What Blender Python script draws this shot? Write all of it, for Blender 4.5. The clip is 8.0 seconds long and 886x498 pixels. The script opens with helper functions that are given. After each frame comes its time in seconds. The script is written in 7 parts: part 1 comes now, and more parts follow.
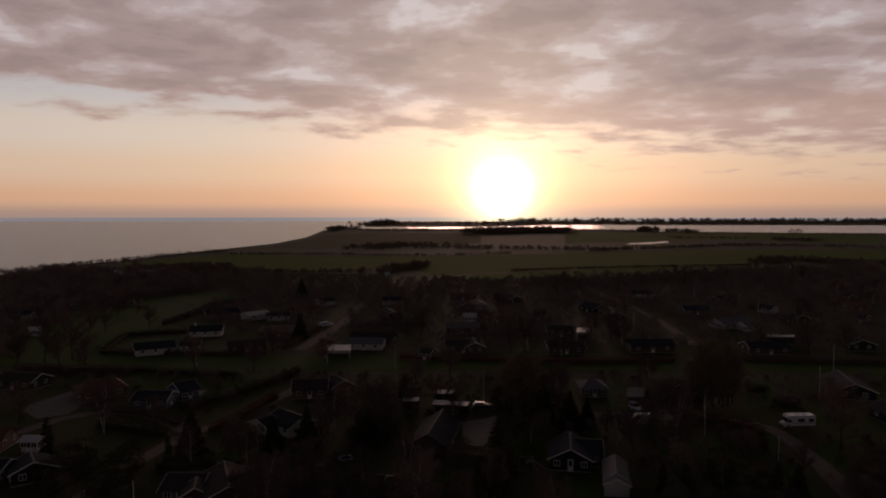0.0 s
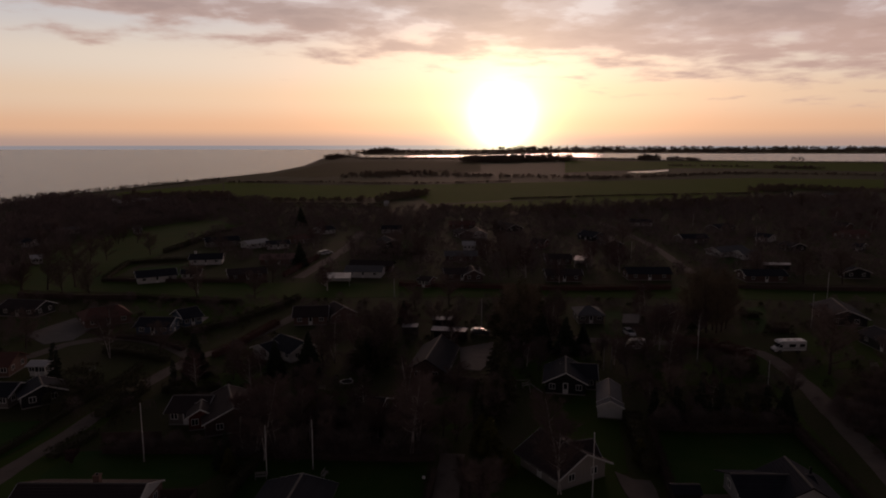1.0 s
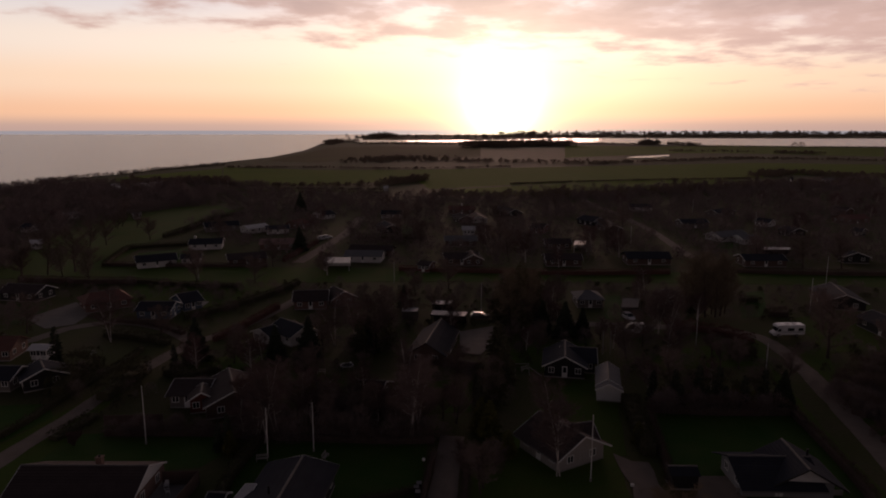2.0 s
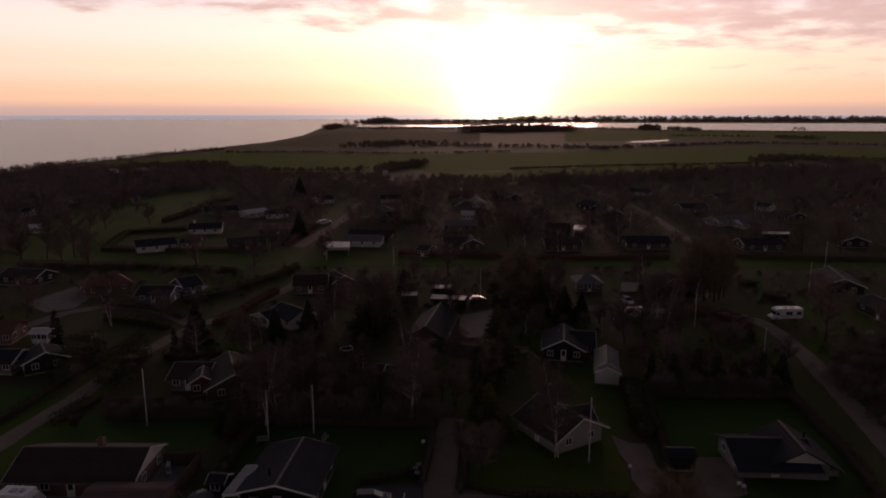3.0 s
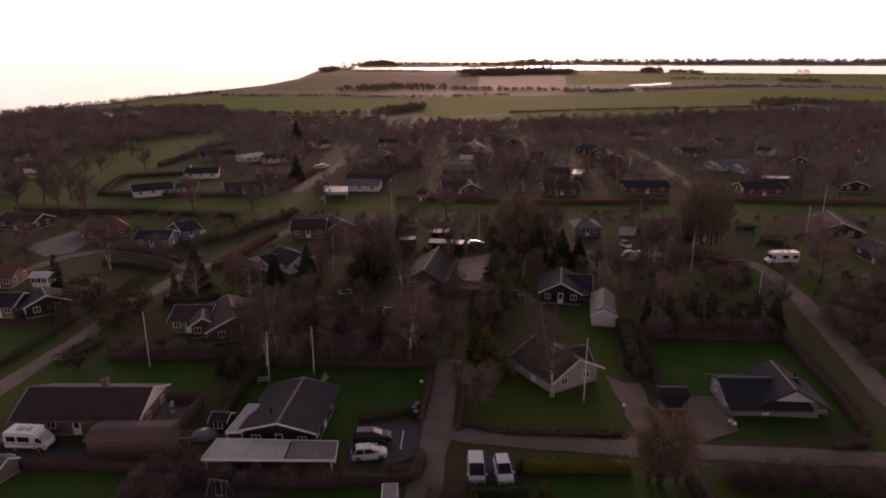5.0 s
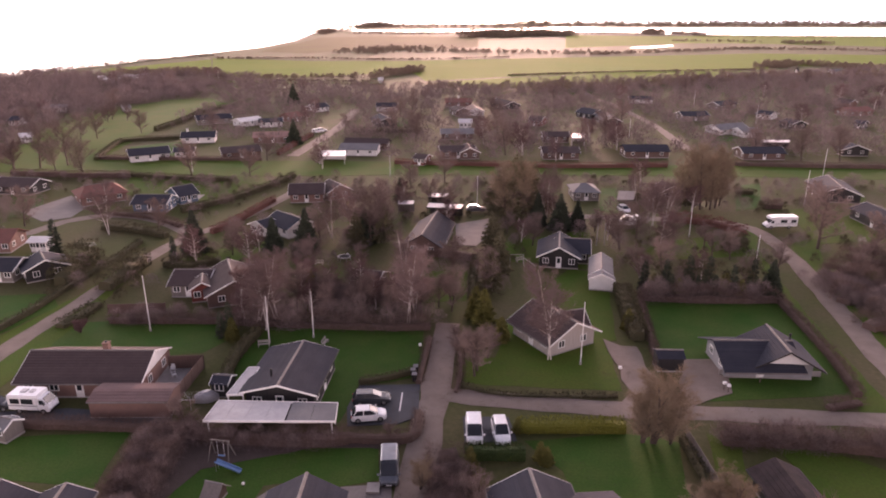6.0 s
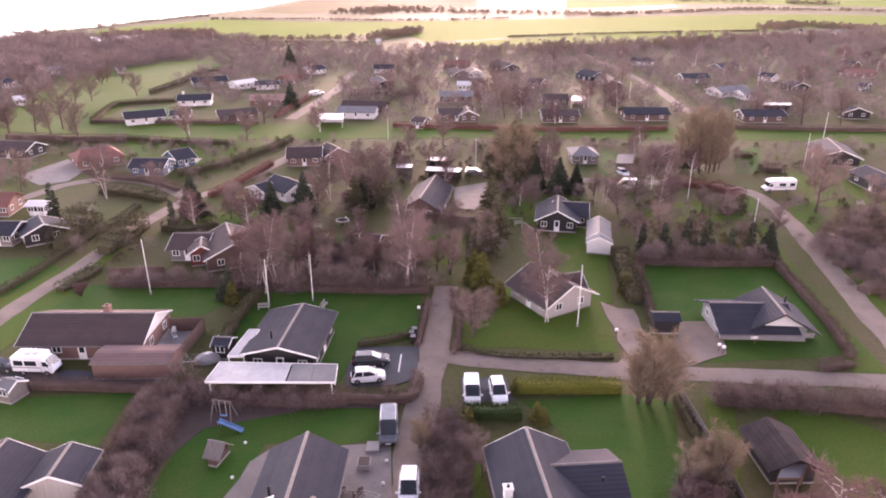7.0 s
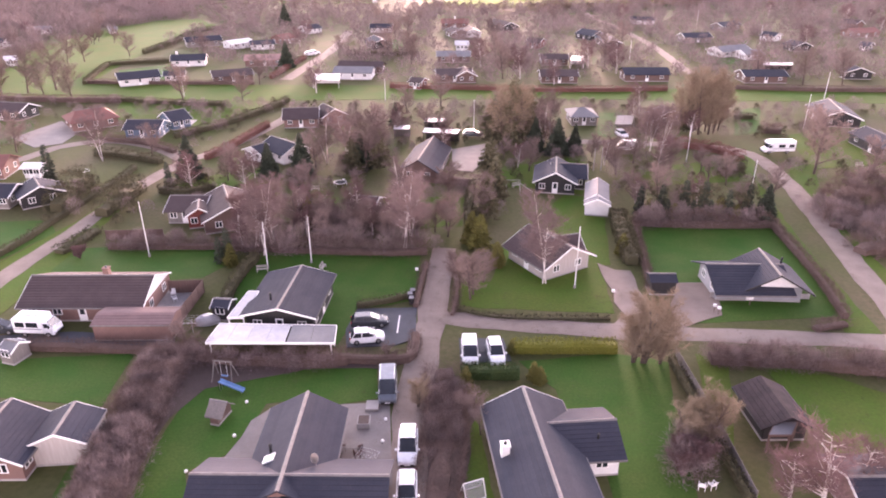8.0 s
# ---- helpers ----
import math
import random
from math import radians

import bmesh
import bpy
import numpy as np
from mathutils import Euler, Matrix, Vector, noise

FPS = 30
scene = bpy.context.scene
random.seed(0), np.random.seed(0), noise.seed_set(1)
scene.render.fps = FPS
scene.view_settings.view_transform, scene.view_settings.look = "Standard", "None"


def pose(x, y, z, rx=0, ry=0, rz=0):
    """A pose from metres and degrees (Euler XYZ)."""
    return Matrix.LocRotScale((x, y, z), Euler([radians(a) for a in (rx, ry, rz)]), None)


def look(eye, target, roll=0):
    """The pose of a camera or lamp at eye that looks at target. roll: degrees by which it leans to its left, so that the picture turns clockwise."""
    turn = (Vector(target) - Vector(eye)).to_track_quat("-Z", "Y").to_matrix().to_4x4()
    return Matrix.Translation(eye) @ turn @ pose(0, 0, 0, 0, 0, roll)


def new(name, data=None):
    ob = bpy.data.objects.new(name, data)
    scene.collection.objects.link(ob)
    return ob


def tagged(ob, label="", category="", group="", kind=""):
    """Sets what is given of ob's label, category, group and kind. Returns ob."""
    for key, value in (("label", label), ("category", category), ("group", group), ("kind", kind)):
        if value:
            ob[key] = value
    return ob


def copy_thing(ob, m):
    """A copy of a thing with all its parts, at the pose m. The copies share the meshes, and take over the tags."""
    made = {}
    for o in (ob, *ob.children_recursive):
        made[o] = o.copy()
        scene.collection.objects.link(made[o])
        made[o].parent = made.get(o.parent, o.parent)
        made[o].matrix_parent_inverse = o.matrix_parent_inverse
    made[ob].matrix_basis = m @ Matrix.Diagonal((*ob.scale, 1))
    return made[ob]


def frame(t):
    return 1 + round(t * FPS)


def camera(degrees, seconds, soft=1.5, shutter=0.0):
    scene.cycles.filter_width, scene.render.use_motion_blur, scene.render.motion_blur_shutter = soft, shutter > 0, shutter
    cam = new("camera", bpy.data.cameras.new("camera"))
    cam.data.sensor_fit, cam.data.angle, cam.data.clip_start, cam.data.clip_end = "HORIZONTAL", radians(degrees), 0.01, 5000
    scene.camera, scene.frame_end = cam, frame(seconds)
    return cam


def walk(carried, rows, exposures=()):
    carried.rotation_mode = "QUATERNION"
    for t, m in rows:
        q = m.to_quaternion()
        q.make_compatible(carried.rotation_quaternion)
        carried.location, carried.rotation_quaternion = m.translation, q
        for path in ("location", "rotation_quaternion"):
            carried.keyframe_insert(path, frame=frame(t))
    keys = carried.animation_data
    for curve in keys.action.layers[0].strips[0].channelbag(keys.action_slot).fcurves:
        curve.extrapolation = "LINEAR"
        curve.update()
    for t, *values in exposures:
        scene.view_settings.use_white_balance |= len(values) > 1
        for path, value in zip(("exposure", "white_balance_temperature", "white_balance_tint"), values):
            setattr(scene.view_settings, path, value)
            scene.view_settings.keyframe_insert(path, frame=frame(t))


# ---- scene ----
cam = camera(66.75, 8.0, soft=1.9)

# time, eye, pitch, yaw
PATH = [
    (0.0, (-0.234, 0.212, 44.387), -2.906, 0.003),
    (0.5, (-0.086, 0.221, 44.299), -7.655, -0.031),
    (1.0, (-0.055, 0.279, 44.213), -8.962, -0.048),
    (1.5, (-0.059, 0.240, 44.120), -9.611, -0.054),
    (3.0, (-0.024, 0.053, 43.777), -11.466, -0.115),
    (3.5, (0.005, 0.020, 43.678), -12.326, -0.123),
    (4.0, (-0.008, 0.032, 43.585), -13.295, -0.157),
    (4.5, (0.023, 0.068, 43.492), -14.640, -0.202),
    (6.0, (0.117, -0.032, 43.333), -19.072, -0.355),
    (6.5, (0.119, -0.136, 43.299), -20.596, -0.428),
    (7.0, (0.170, -0.292, 43.290), -22.111, -0.474),
    (7.5, (0.147, -0.378, 43.288), -23.616, -0.576),
    (8.0, (0.151, -0.443, 43.261), -25.298, -0.672),
]
# time, stops, kelvin, tint
EXPOSURES = [
    (0.0, -1.4, 6500, 10),
    (0.5, -1.4, 6500, 9),
    (1.0, -1.2, 6500, 9),
    (1.5, -1.0, 6500, 10),
    (3.0, -0.7, 6400, 17),
    (4.0, -0.4, 6400, 20),
    (4.7, 0.6, 6650, 21),
    (5.8, 2.9, 6450, 17),
    (6.5, 3.7, 6050, 16),
    (8.0, 4.5, 5850, 15),
]
walk(cam, [(t, pose(*eye, 90 + pitch, 0, yaw)) for t, eye, pitch, yaw in PATH], EXPOSURES)

# ---- sky and sun ----
SUN_AZ, SUN_EL = 5.0, 2.2   # degrees right of straight ahead, above the horizon
world = bpy.data.worlds.new("dusk_sky")
scene.world = world
world.use_nodes = True


def build_sky():
    nt = world.node_tree
    nt.nodes.clear()
    n, l = nt.nodes.new, nt.links.new
    sky = n("ShaderNodeTexSky")
    sky.sky_type, sky.sun_disc = "NISHITA", False
    sky.sun_elevation, sky.sun_rotation = radians(SUN_EL), radians(SUN_AZ)
    sky.air_density, sky.dust_density, sky.ozone_density = 1.3, 3.0, 1.0
    co = n("ShaderNodeTexCoord")
    sep = n("ShaderNodeSeparateXYZ")
    l(co.outputs["Generated"], sep.inputs[0])

    def math_node(op, a, b=None):
        m = n("ShaderNodeMath")
        m.operation = op
        for k, v in enumerate((a, b)):
            if v is None:
                continue
            if isinstance(v, (int, float)):
                m.inputs[k].default_value = v
            else:
                l(v, m.inputs[k])
        return m.outputs[0]

    def ramp(fac, stops, mode="EASE"):
        r = n("ShaderNodeValToRGB")
        r.color_ramp.interpolation = mode
        e = r.color_ramp.elements
        while len(e) < len(stops):
            e.new(0.5)
        for k, (p, c) in enumerate(stops):
            e[k].position, e[k].color = p, (*c, 1)
        l(fac, r.inputs[0])
        return r.outputs[0]

    def mix(fac, a, b, kind="MIX"):
        m = n("ShaderNodeMix")
        m.data_type, m.blend_type = "RGBA", kind
        for s, v in ((0, fac), (6, a), (7, b)):
            if isinstance(v, float):
                m.inputs[s].default_value = v
            elif isinstance(v, tuple):
                m.inputs[s].default_value = (*v, 1)
            else:
                l(v, m.inputs[s])
        return m.outputs[2]

    z = math_node("MAXIMUM", sep.outputs["Z"], 0.0)
    # clear dusk air: peach at the horizon, pale grey higher, dim blue overhead
    air = ramp(z, [(0.0, (0.60, 0.41, 0.34)), (0.02, (1.0, 0.60, 0.38)), (0.06, (1.0, 0.735, 0.54)), (0.11, (0.96, 0.815, 0.70)), (0.17, (0.74, 0.70, 0.72)),
                   (0.40, (0.12, 0.13, 0.16)), (1.0, (0.035, 0.042, 0.058))])
    air = mix(0.06, mix(1.0, air, (1.75, 1.75, 1.75), "MULTIPLY"), sky.outputs[0], "ADD")
    # cloud deck, drawn on a flat layer overhead
    up = math_node("ADD", z, 0.11)
    flat = n("ShaderNodeCombineXYZ")
    l(math_node("DIVIDE", sep.outputs["X"], up), flat.inputs[0])
    l(math_node("DIVIDE", sep.outputs["Y"], up), flat.inputs[1])
    cloud = n("ShaderNodeTexNoise")
    cloud.inputs["Scale"].default_value, cloud.inputs["Detail"].default_value = 2.3, 8.0
    cloud.inputs["Roughness"].default_value, cloud.inputs["Distortion"].default_value = 0.55, 0.12
    l(flat.outputs[0], cloud.inputs["Vector"])
    edge = n("ShaderNodeMapRange")
    edge.interpolation_type = "SMOOTHSTEP"
    edge.inputs[1].default_value, edge.inputs[2].default_value = 0.10, 0.155
    tilt = math_node("ADD", sep.outputs["Z"], math_node("MULTIPLY", sep.outputs["X"], 0.075))
    wob = math_node("MULTIPLY", math_node("SUBTRACT", cloud.outputs[0], 0.5), 0.22)
    l(math_node("ADD", tilt, wob), edge.inputs[0])
    body = ramp(cloud.outputs[0], [(0.34, (0.98, 0.92, 0.94)), (0.43, (0.70, 0.60, 0.61)), (0.52, (0.52, 0.42, 0.42)), (0.62, (0.40, 0.33, 0.345)), (0.72, (0.33, 0.285, 0.31))])
    body = mix(ramp(z, [(0.0, (0.8, 0.8, 0.8)), (0.12, (0.62, 0.62, 0.62)), (0.20, (0.25, 0.25, 0.25)), (0.5, (0.0, 0.0, 0.0))]), body,
               (1.0, 0.64, 0.50))
    body = mix(1.0, body, (1.75, 1.75, 1.75), "MULTIPLY")
    dim = ramp(z, [(0.0, (1, 1, 1)), (0.28, (0.9, 0.9, 0.9)), (0.5, (0.15, 0.16, 0.185)), (1.0, (0.062, 0.07, 0.088))])
    body = mix(1.0, body, dim, "MULTIPLY")
    out = mix(edge.outputs[0], air, body)
    # the far side of the sky is darker
    back = ramp(math_node("ADD", math_node("MULTIPLY", sep.outputs["Y"], 0.5), 0.5), [(0.0, (0.27, 0.27, 0.30)), (0.3, (0.27, 0.275, 0.31)), (0.6, (0.30, 0.32, 0.36)), (0.88, (0.9, 0.9, 0.92)), (1.0, (1, 1, 1))])
    out = mix(1.0, out, back, "MULTIPLY")
    # far sea and haze up to the true horizon
    far = n("ShaderNodeMapRange")
    far.inputs[1].default_value, far.inputs[2].default_value = -0.0045, -0.0028
    far.inputs[3].default_value, far.inputs[4].default_value = 1.0, 0.0
    l(sep.outputs["Z"], far.inputs[0])
    out = mix(far.outputs[0], out, (0.62, 0.56, 0.60))
    # bright air round the sun
    az, el = radians(SUN_AZ), radians(SUN_EL)
    dot = n("ShaderNodeVectorMath")
    dot.operation = "DOT_PRODUCT"
    dot.inputs[1].default_value = (math.sin(az) * math.cos(el), math.cos(az) * math.cos(el), math.sin(el))
    l(co.outputs["Generated"], dot.inputs[0])
    ang = math_node("ARCCOSINE", math_node("MINIMUM", dot.outputs["Value"], 1.0))

    def glow(width, colour, strength):
        q = math_node("DIVIDE", ang, radians(width))
        v = math_node("MULTIPLY", math_node("EXPONENT", math_node("MULTIPLY", math_node("MULTIPLY", q, q), -1.0)), strength)
        c = n("ShaderNodeVectorMath")
        c.operation = "SCALE"
        c.inputs[0].default_value = colour
        l(v, c.inputs["Scale"])
        return c.outputs[0]

    for width, colour, strength in ((1.7, (1.0, 0.93, 0.70), 9.0), (3.6, (1.0, 0.78, 0.36), 3.0), (12.0, (1.0, 0.73, 0.50), 0.95)):
        out = mix(1.0, out, glow(width, colour, strength), "ADD")
    bg = n("ShaderNodeBackground")
    l(out, bg.inputs[0])
    bg.inputs[1].default_value = 1.0
    o = n("ShaderNodeOutputWorld")
    l(bg.outputs[0], o.inputs[0])


build_sky()
lamp = bpy.data.lights.new("sun", "SUN")
lamp.energy, lamp.angle, lamp.color = 1.8, radians(16.0), (1.0, 0.58, 0.47)
sun = new("sun", lamp)
sun.matrix_world = look((0, 0, 0), (-math.sin(radians(SUN_AZ)), -math.cos(radians(SUN_AZ)), -math.tan(radians(SUN_EL))))

# ---- materials ----
def material(name, colour, second=None, scale=1.0, rough=0.85, bump=0.0, metal=0.0, vary=0.0, fine=None, fine_scale=12.0, spec=0.3, stretch=None,
             transmission=0.0, island=0.0, depth=0.05):
    """Two-scale noise between two colours, with relief, and a shade that differs from object to object."""
    m = bpy.data.materials.new(name)
    m.use_nodes = True
    nt = m.node_tree
    n, l = nt.nodes.new, nt.links.new
    b = nt.nodes["Principled BSDF"]
    b.inputs["Roughness"].default_value, b.inputs["Metallic"].default_value = rough, metal
    b.inputs["Specular IOR Level"].default_value = spec
    b.inputs["Transmission Weight"].default_value = transmission
    geo = n("ShaderNodeNewGeometry")
    at = geo.outputs["Position"]
    if stretch:
        tc = n("ShaderNodeTexCoord")
        mp = n("ShaderNodeMapping")
        mp.inputs["Scale"].default_value = stretch
        l(tc.outputs["Object"], mp.inputs[0])
        at = mp.outputs[0]
    second = second or tuple(c * 0.72 for c in colour)

    def noise_at(s, detail):
        t = n("ShaderNodeTexNoise")
        t.inputs["Scale"].default_value, t.inputs["Detail"].default_value = s, detail
        t.inputs["Roughness"].default_value = 0.62
        l(at, t.inputs["Vector"])
        return t.outputs[0]

    def mixed(fac, a, c2, kind="MIX"):
        x = n("ShaderNodeMix")
        x.data_type, x.blend_type = "RGBA", kind
        for s, v in ((0, fac), (6, a), (7, c2)):
            if isinstance(v, (int, float)):
                x.inputs[s].default_value = v
            elif isinstance(v, tuple):
                x.inputs[s].default_value = (*v, 1)
            else:
                l(v, x.inputs[s])
        return x.outputs[2]

    r = n("ShaderNodeMapRange")
    r.inputs[1].default_value, r.inputs[2].default_value = 0.33, 0.67
    l(noise_at(scale, 4), r.inputs[0])
    out = mixed(r.outputs[0], colour, second)
    grain = noise_at(scale * fine_scale, 3)
    g = n("ShaderNodeMapRange")
    g.inputs[1].default_value, g.inputs[2].default_value = 0.3, 0.7
    l(grain, g.inputs[0])
    if fine:
        out = mixed(math_half(nt, g.outputs[0], 0.6), out, fine)
    else:
        out = mixed(math_half(nt, g.outputs[0], 0.35), out, tuple(c * 0.55 for c in colour))
    if vary or island:
        src = n("ShaderNodeObjectInfo").outputs["Random"] if vary else geo.outputs["Random Per Island"]
        a = vary or island
        v = n("ShaderNodeMapRange")
        v.inputs[3].default_value, v.inputs[4].default_value = 1 - a, 1 + a
        l(src, v.inputs[0])
        hsv = n("ShaderNodeHueSaturation")
        l(v.outputs[0], hsv.inputs["Value"])
        l(out, hsv.inputs["Color"])
        out = hsv.outputs[0]
    l(out, b.inputs["Base Color"])
    if bump:
        bp = n("ShaderNodeBump")
        bp.inputs["Strength"].default_value, bp.inputs["Distance"].default_value = bump, depth
        l(grain, bp.inputs["Height"])
        l(bp.outputs[0], b.inputs["Normal"])
    return m


def math_half(nt, socket, k):
    m = nt.nodes.new("ShaderNodeMath")
    m.operation = "MULTIPLY"
    m.inputs[1].default_value = k
    nt.links.new(socket, m.inputs[0])
    return m.outputs[0]


M = {
    "meadow": material("meadow", (0.076, 0.090, 0.028), (0.112, 0.094, 0.056), 0.06, fine=(0.054, 0.060, 0.024), fine_scale=25, bump=0.6, spec=0.04),
    "lawn": material("lawn", (0.040, 0.098, 0.015), (0.072, 0.110, 0.024), 0.18, fine=(0.026, 0.062, 0.011), fine_scale=22, bump=0.5, spec=0.06),
    "lawn_dry": material("lawn_dry", (0.060, 0.116, 0.016), (0.090, 0.112, 0.024), 0.12, fine=(0.050, 0.070, 0.016), fine_scale=25, bump=0.5, spec=0.04),
    "field": material("field", (0.104, 0.172, 0.018), (0.130, 0.178, 0.024), 0.012, fine=(0.092, 0.140, 0.018), fine_scale=300, bump=1.0, depth=0.09, rough=1.0, spec=0.02),
    "field_brown": material("field_brown", (0.088, 0.080, 0.035), (0.10, 0.105, 0.035), 0.01, fine=(0.07, 0.05, 0.03), fine_scale=20, rough=1.0, spec=0.02),
    "soil": material("soil", (0.090, 0.070, 0.062), (0.07, 0.056, 0.050), 0.4, fine=(0.11, 0.085, 0.075), bump=0.8, spec=0.05),
    "gravel": material("gravel", (0.220, 0.180, 0.155), (0.150, 0.120, 0.102), 0.35, fine=(0.26, 0.22, 0.19), fine_scale=30, bump=0.6, spec=0.06),
    "paving": material("paving", (0.22, 0.195, 0.18), (0.17, 0.15, 0.14), 0.5, bump=0.3),
    "asphalt": material("asphalt", (0.075, 0.078, 0.088), (0.06, 0.062, 0.07), 0.6, fine_scale=30, bump=0.3),
    "water": material("water", (0.15, 0.17, 0.235), (0.125, 0.145, 0.205), 0.02, rough=0.25, bump=1.0, spec=0.5, fine_scale=14, depth=0.9),
    "roof_pink": material("roof_pink", (0.32, 0.205, 0.185), (0.26, 0.17, 0.155), 0.5, rough=0.9, spec=0.05, bump=0.5),
    "roof_slate": material("roof_slate", (0.034, 0.036, 0.049), (0.044, 0.045, 0.058), 0.5, rough=0.9, spec=0.12, bump=0.4, vary=0.07, fine_scale=14),
    "roof_brown": material("roof_brown", (0.062, 0.047, 0.048), (0.078, 0.060, 0.060), 0.5, rough=0.9, spec=0.12, bump=0.5, vary=0.07),
    "roof_red": material("roof_red", (0.19, 0.095, 0.080), (0.15, 0.080, 0.070), 0.5, rough=0.9, spec=0.12, bump=0.5, vary=0.07),
    "roof_rust": material("roof_rust", (0.175, 0.122, 0.118), (0.145, 0.102, 0.098), 0.5, rough=0.9, spec=0.12, bump=0.5, vary=0.1),
    "roof_grey": material("roof_grey", (0.19, 0.19, 0.195), (0.15, 0.15, 0.16), 0.4, rough=0.9, spec=0.12, bump=0.4, vary=0.07),
    "roof_pale": material("roof_pale", (0.62, 0.61, 0.61), (0.52, 0.51, 0.52), 0.4, rough=0.5, vary=0.1),
    "plastic_sheet": material("plastic_sheet", (0.40, 0.39, 0.40), (0.31, 0.305, 0.315), 0.6, rough=0.3, fine_scale=6),
    "ridge": material("ridge", (0.19, 0.175, 0.17), None, 2.0, rough=0.8, bump=0.4),
    "white_wood": material("white_wood", (0.84, 0.83, 0.82), (0.74, 0.73, 0.71), 1.5, rough=0.6),
    "white_wall": material("white_wall", (0.70, 0.69, 0.68), (0.60, 0.59, 0.58), 0.7, rough=0.8, bump=0.1),
    "black_wood": material("black_wood", (0.020, 0.019, 0.020), (0.030, 0.028, 0.028), 1.0, rough=0.7, stretch=(6, 6, 0.6)),
    "brown_wood": material("brown_wood", (0.105, 0.070, 0.060), (0.135, 0.090, 0.076), 1.0, rough=0.8, stretch=(6, 6, 0.6)),
    "grey_wood": material("grey_wood", (0.20, 0.18, 0.165), (0.145, 0.13, 0.12), 1.0, rough=0.85, stretch=(5, 5, 0.6)),
    "blue_wood": material("blue_wood", (0.105, 0.145, 0.205), (0.085, 0.12, 0.175), 1.0, rough=0.7, stretch=(5, 5, 0.6)),
    "red_wood": material("red_wood", (0.16, 0.042, 0.032), (0.12, 0.034, 0.028), 1.0, rough=0.7),
    "brick": material("brick", (0.165, 0.098, 0.082), (0.135, 0.082, 0.070), 1.2, fine=(0.20, 0.135, 0.115), rough=0.9, bump=0.4),
    "pale_wood": material("pale_wood", (0.42, 0.385, 0.355), (0.34, 0.31, 0.285), 1.0, rough=0.85, stretch=(5, 5, 0.6)),
    "grey_wall": material("grey_wall", (0.30, 0.30, 0.31), (0.24, 0.24, 0.25), 0.8, rough=0.85, bump=0.2),
    "stone_pale": material("stone_pale", (0.34, 0.32, 0.305), (0.27, 0.255, 0.245), 1.0, bump=0.4),
    "glass": material("glass", (0.025, 0.028, 0.034), None, 1.0, rough=0.06, spec=0.6),
    "glass_clear": material("glass_clear", (0.85, 0.88, 0.88), (0.8, 0.84, 0.84), 1.0, rough=0.05, spec=0.5, transmission=0.9),
    "flue": material("flue", (0.03, 0.03, 0.032), None, 3.0, rough=0.5, metal=0.5),
    "steel": material("steel", (0.45, 0.45, 0.46), None, 3.0, rough=0.35, metal=0.8),
    "car_white": material("car_white", (0.82, 0.82, 0.83), (0.78, 0.78, 0.79), 0.8, rough=0.25, spec=0.5, fine_scale=3),
    "car_dark": material("car_dark", (0.045, 0.048, 0.055), None, 0.8, rough=0.25, spec=0.6, fine_scale=3),
    "car_silver": material("car_silver", (0.17, 0.185, 0.21), None, 0.8, rough=0.3, metal=0.5, fine_scale=3),
    "rubber": material("rubber", (0.018, 0.018, 0.018), None, 4.0, rough=0.9),
    "lens_red": material("lens_red", (0.35, 0.02, 0.015), None, 4.0, rough=0.2),
    "lens_clear": material("lens_clear", (0.55, 0.55, 0.55), None, 4.0, rough=0.12),
    "blue_plastic": material("blue_plastic", (0.16, 0.28, 0.50), None, 2.0, rough=0.4),
    "bark_birch": material("bark_birch", (0.72, 0.67, 0.63), (0.56, 0.51, 0.48), 1.2, fine=(0.22, 0.18, 0.16), fine_scale=5, bump=0.4),
    "bark": material("bark", (0.105, 0.078, 0.064), (0.075, 0.056, 0.047), 1.5, bump=0.6),
    "twig_red": material("twig_red", (0.200, 0.146, 0.140), (0.165, 0.122, 0.116), 0.5, vary=0.25, spec=0.1),
    "twig_wine": material("twig_wine", (0.155, 0.096, 0.094), (0.125, 0.082, 0.080), 0.5, vary=0.2, spec=0.1),
    "twig_brown": material("twig_brown", (0.205, 0.152, 0.138), (0.165, 0.126, 0.114), 0.5, vary=0.25, spec=0.1),
    "twig_tan": material("twig_tan", (0.250, 0.195, 0.140), (0.205, 0.160, 0.112), 0.5, vary=0.2, spec=0.1),
    "twig_mauve": material("twig_mauve", (0.235, 0.182, 0.178), (0.190, 0.150, 0.142), 0.08, island=0.25, spec=0.1),
    "twig_far": material("twig_far", (0.235, 0.180, 0.142), (0.195, 0.155, 0.115), 0.02, island=0.25, spec=0.1),
    "needle": material("needle", (0.056, 0.066, 0.044), (0.042, 0.052, 0.036), 0.6, vary=0.3, spec=0.15),
    "pine_needle": material("pine_needle", (0.115, 0.105, 0.062), (0.090, 0.086, 0.050), 0.6, vary=0.25, spec=0.1),
    "roof_mossy": material("roof_mossy", (0.030, 0.026, 0.029), (0.048, 0.041, 0.044), 0.7, rough=0.95, spec=0.05, bump=0.8, vary=0.1),
    "needle_warm": material("needle_warm", (0.140, 0.132, 0.036), (0.115, 0.112, 0.034), 0.6, vary=0.25, spec=0.15),
    "hedge_green": material("hedge_green", (0.038, 0.066, 0.022), (0.055, 0.080, 0.026), 0.8, island=0.3, spec=0.15),
    "hedge_yellow": material("hedge_yellow", (0.175, 0.178, 0.030), (0.140, 0.146, 0.028), 0.8, island=0.3, spec=0.15),
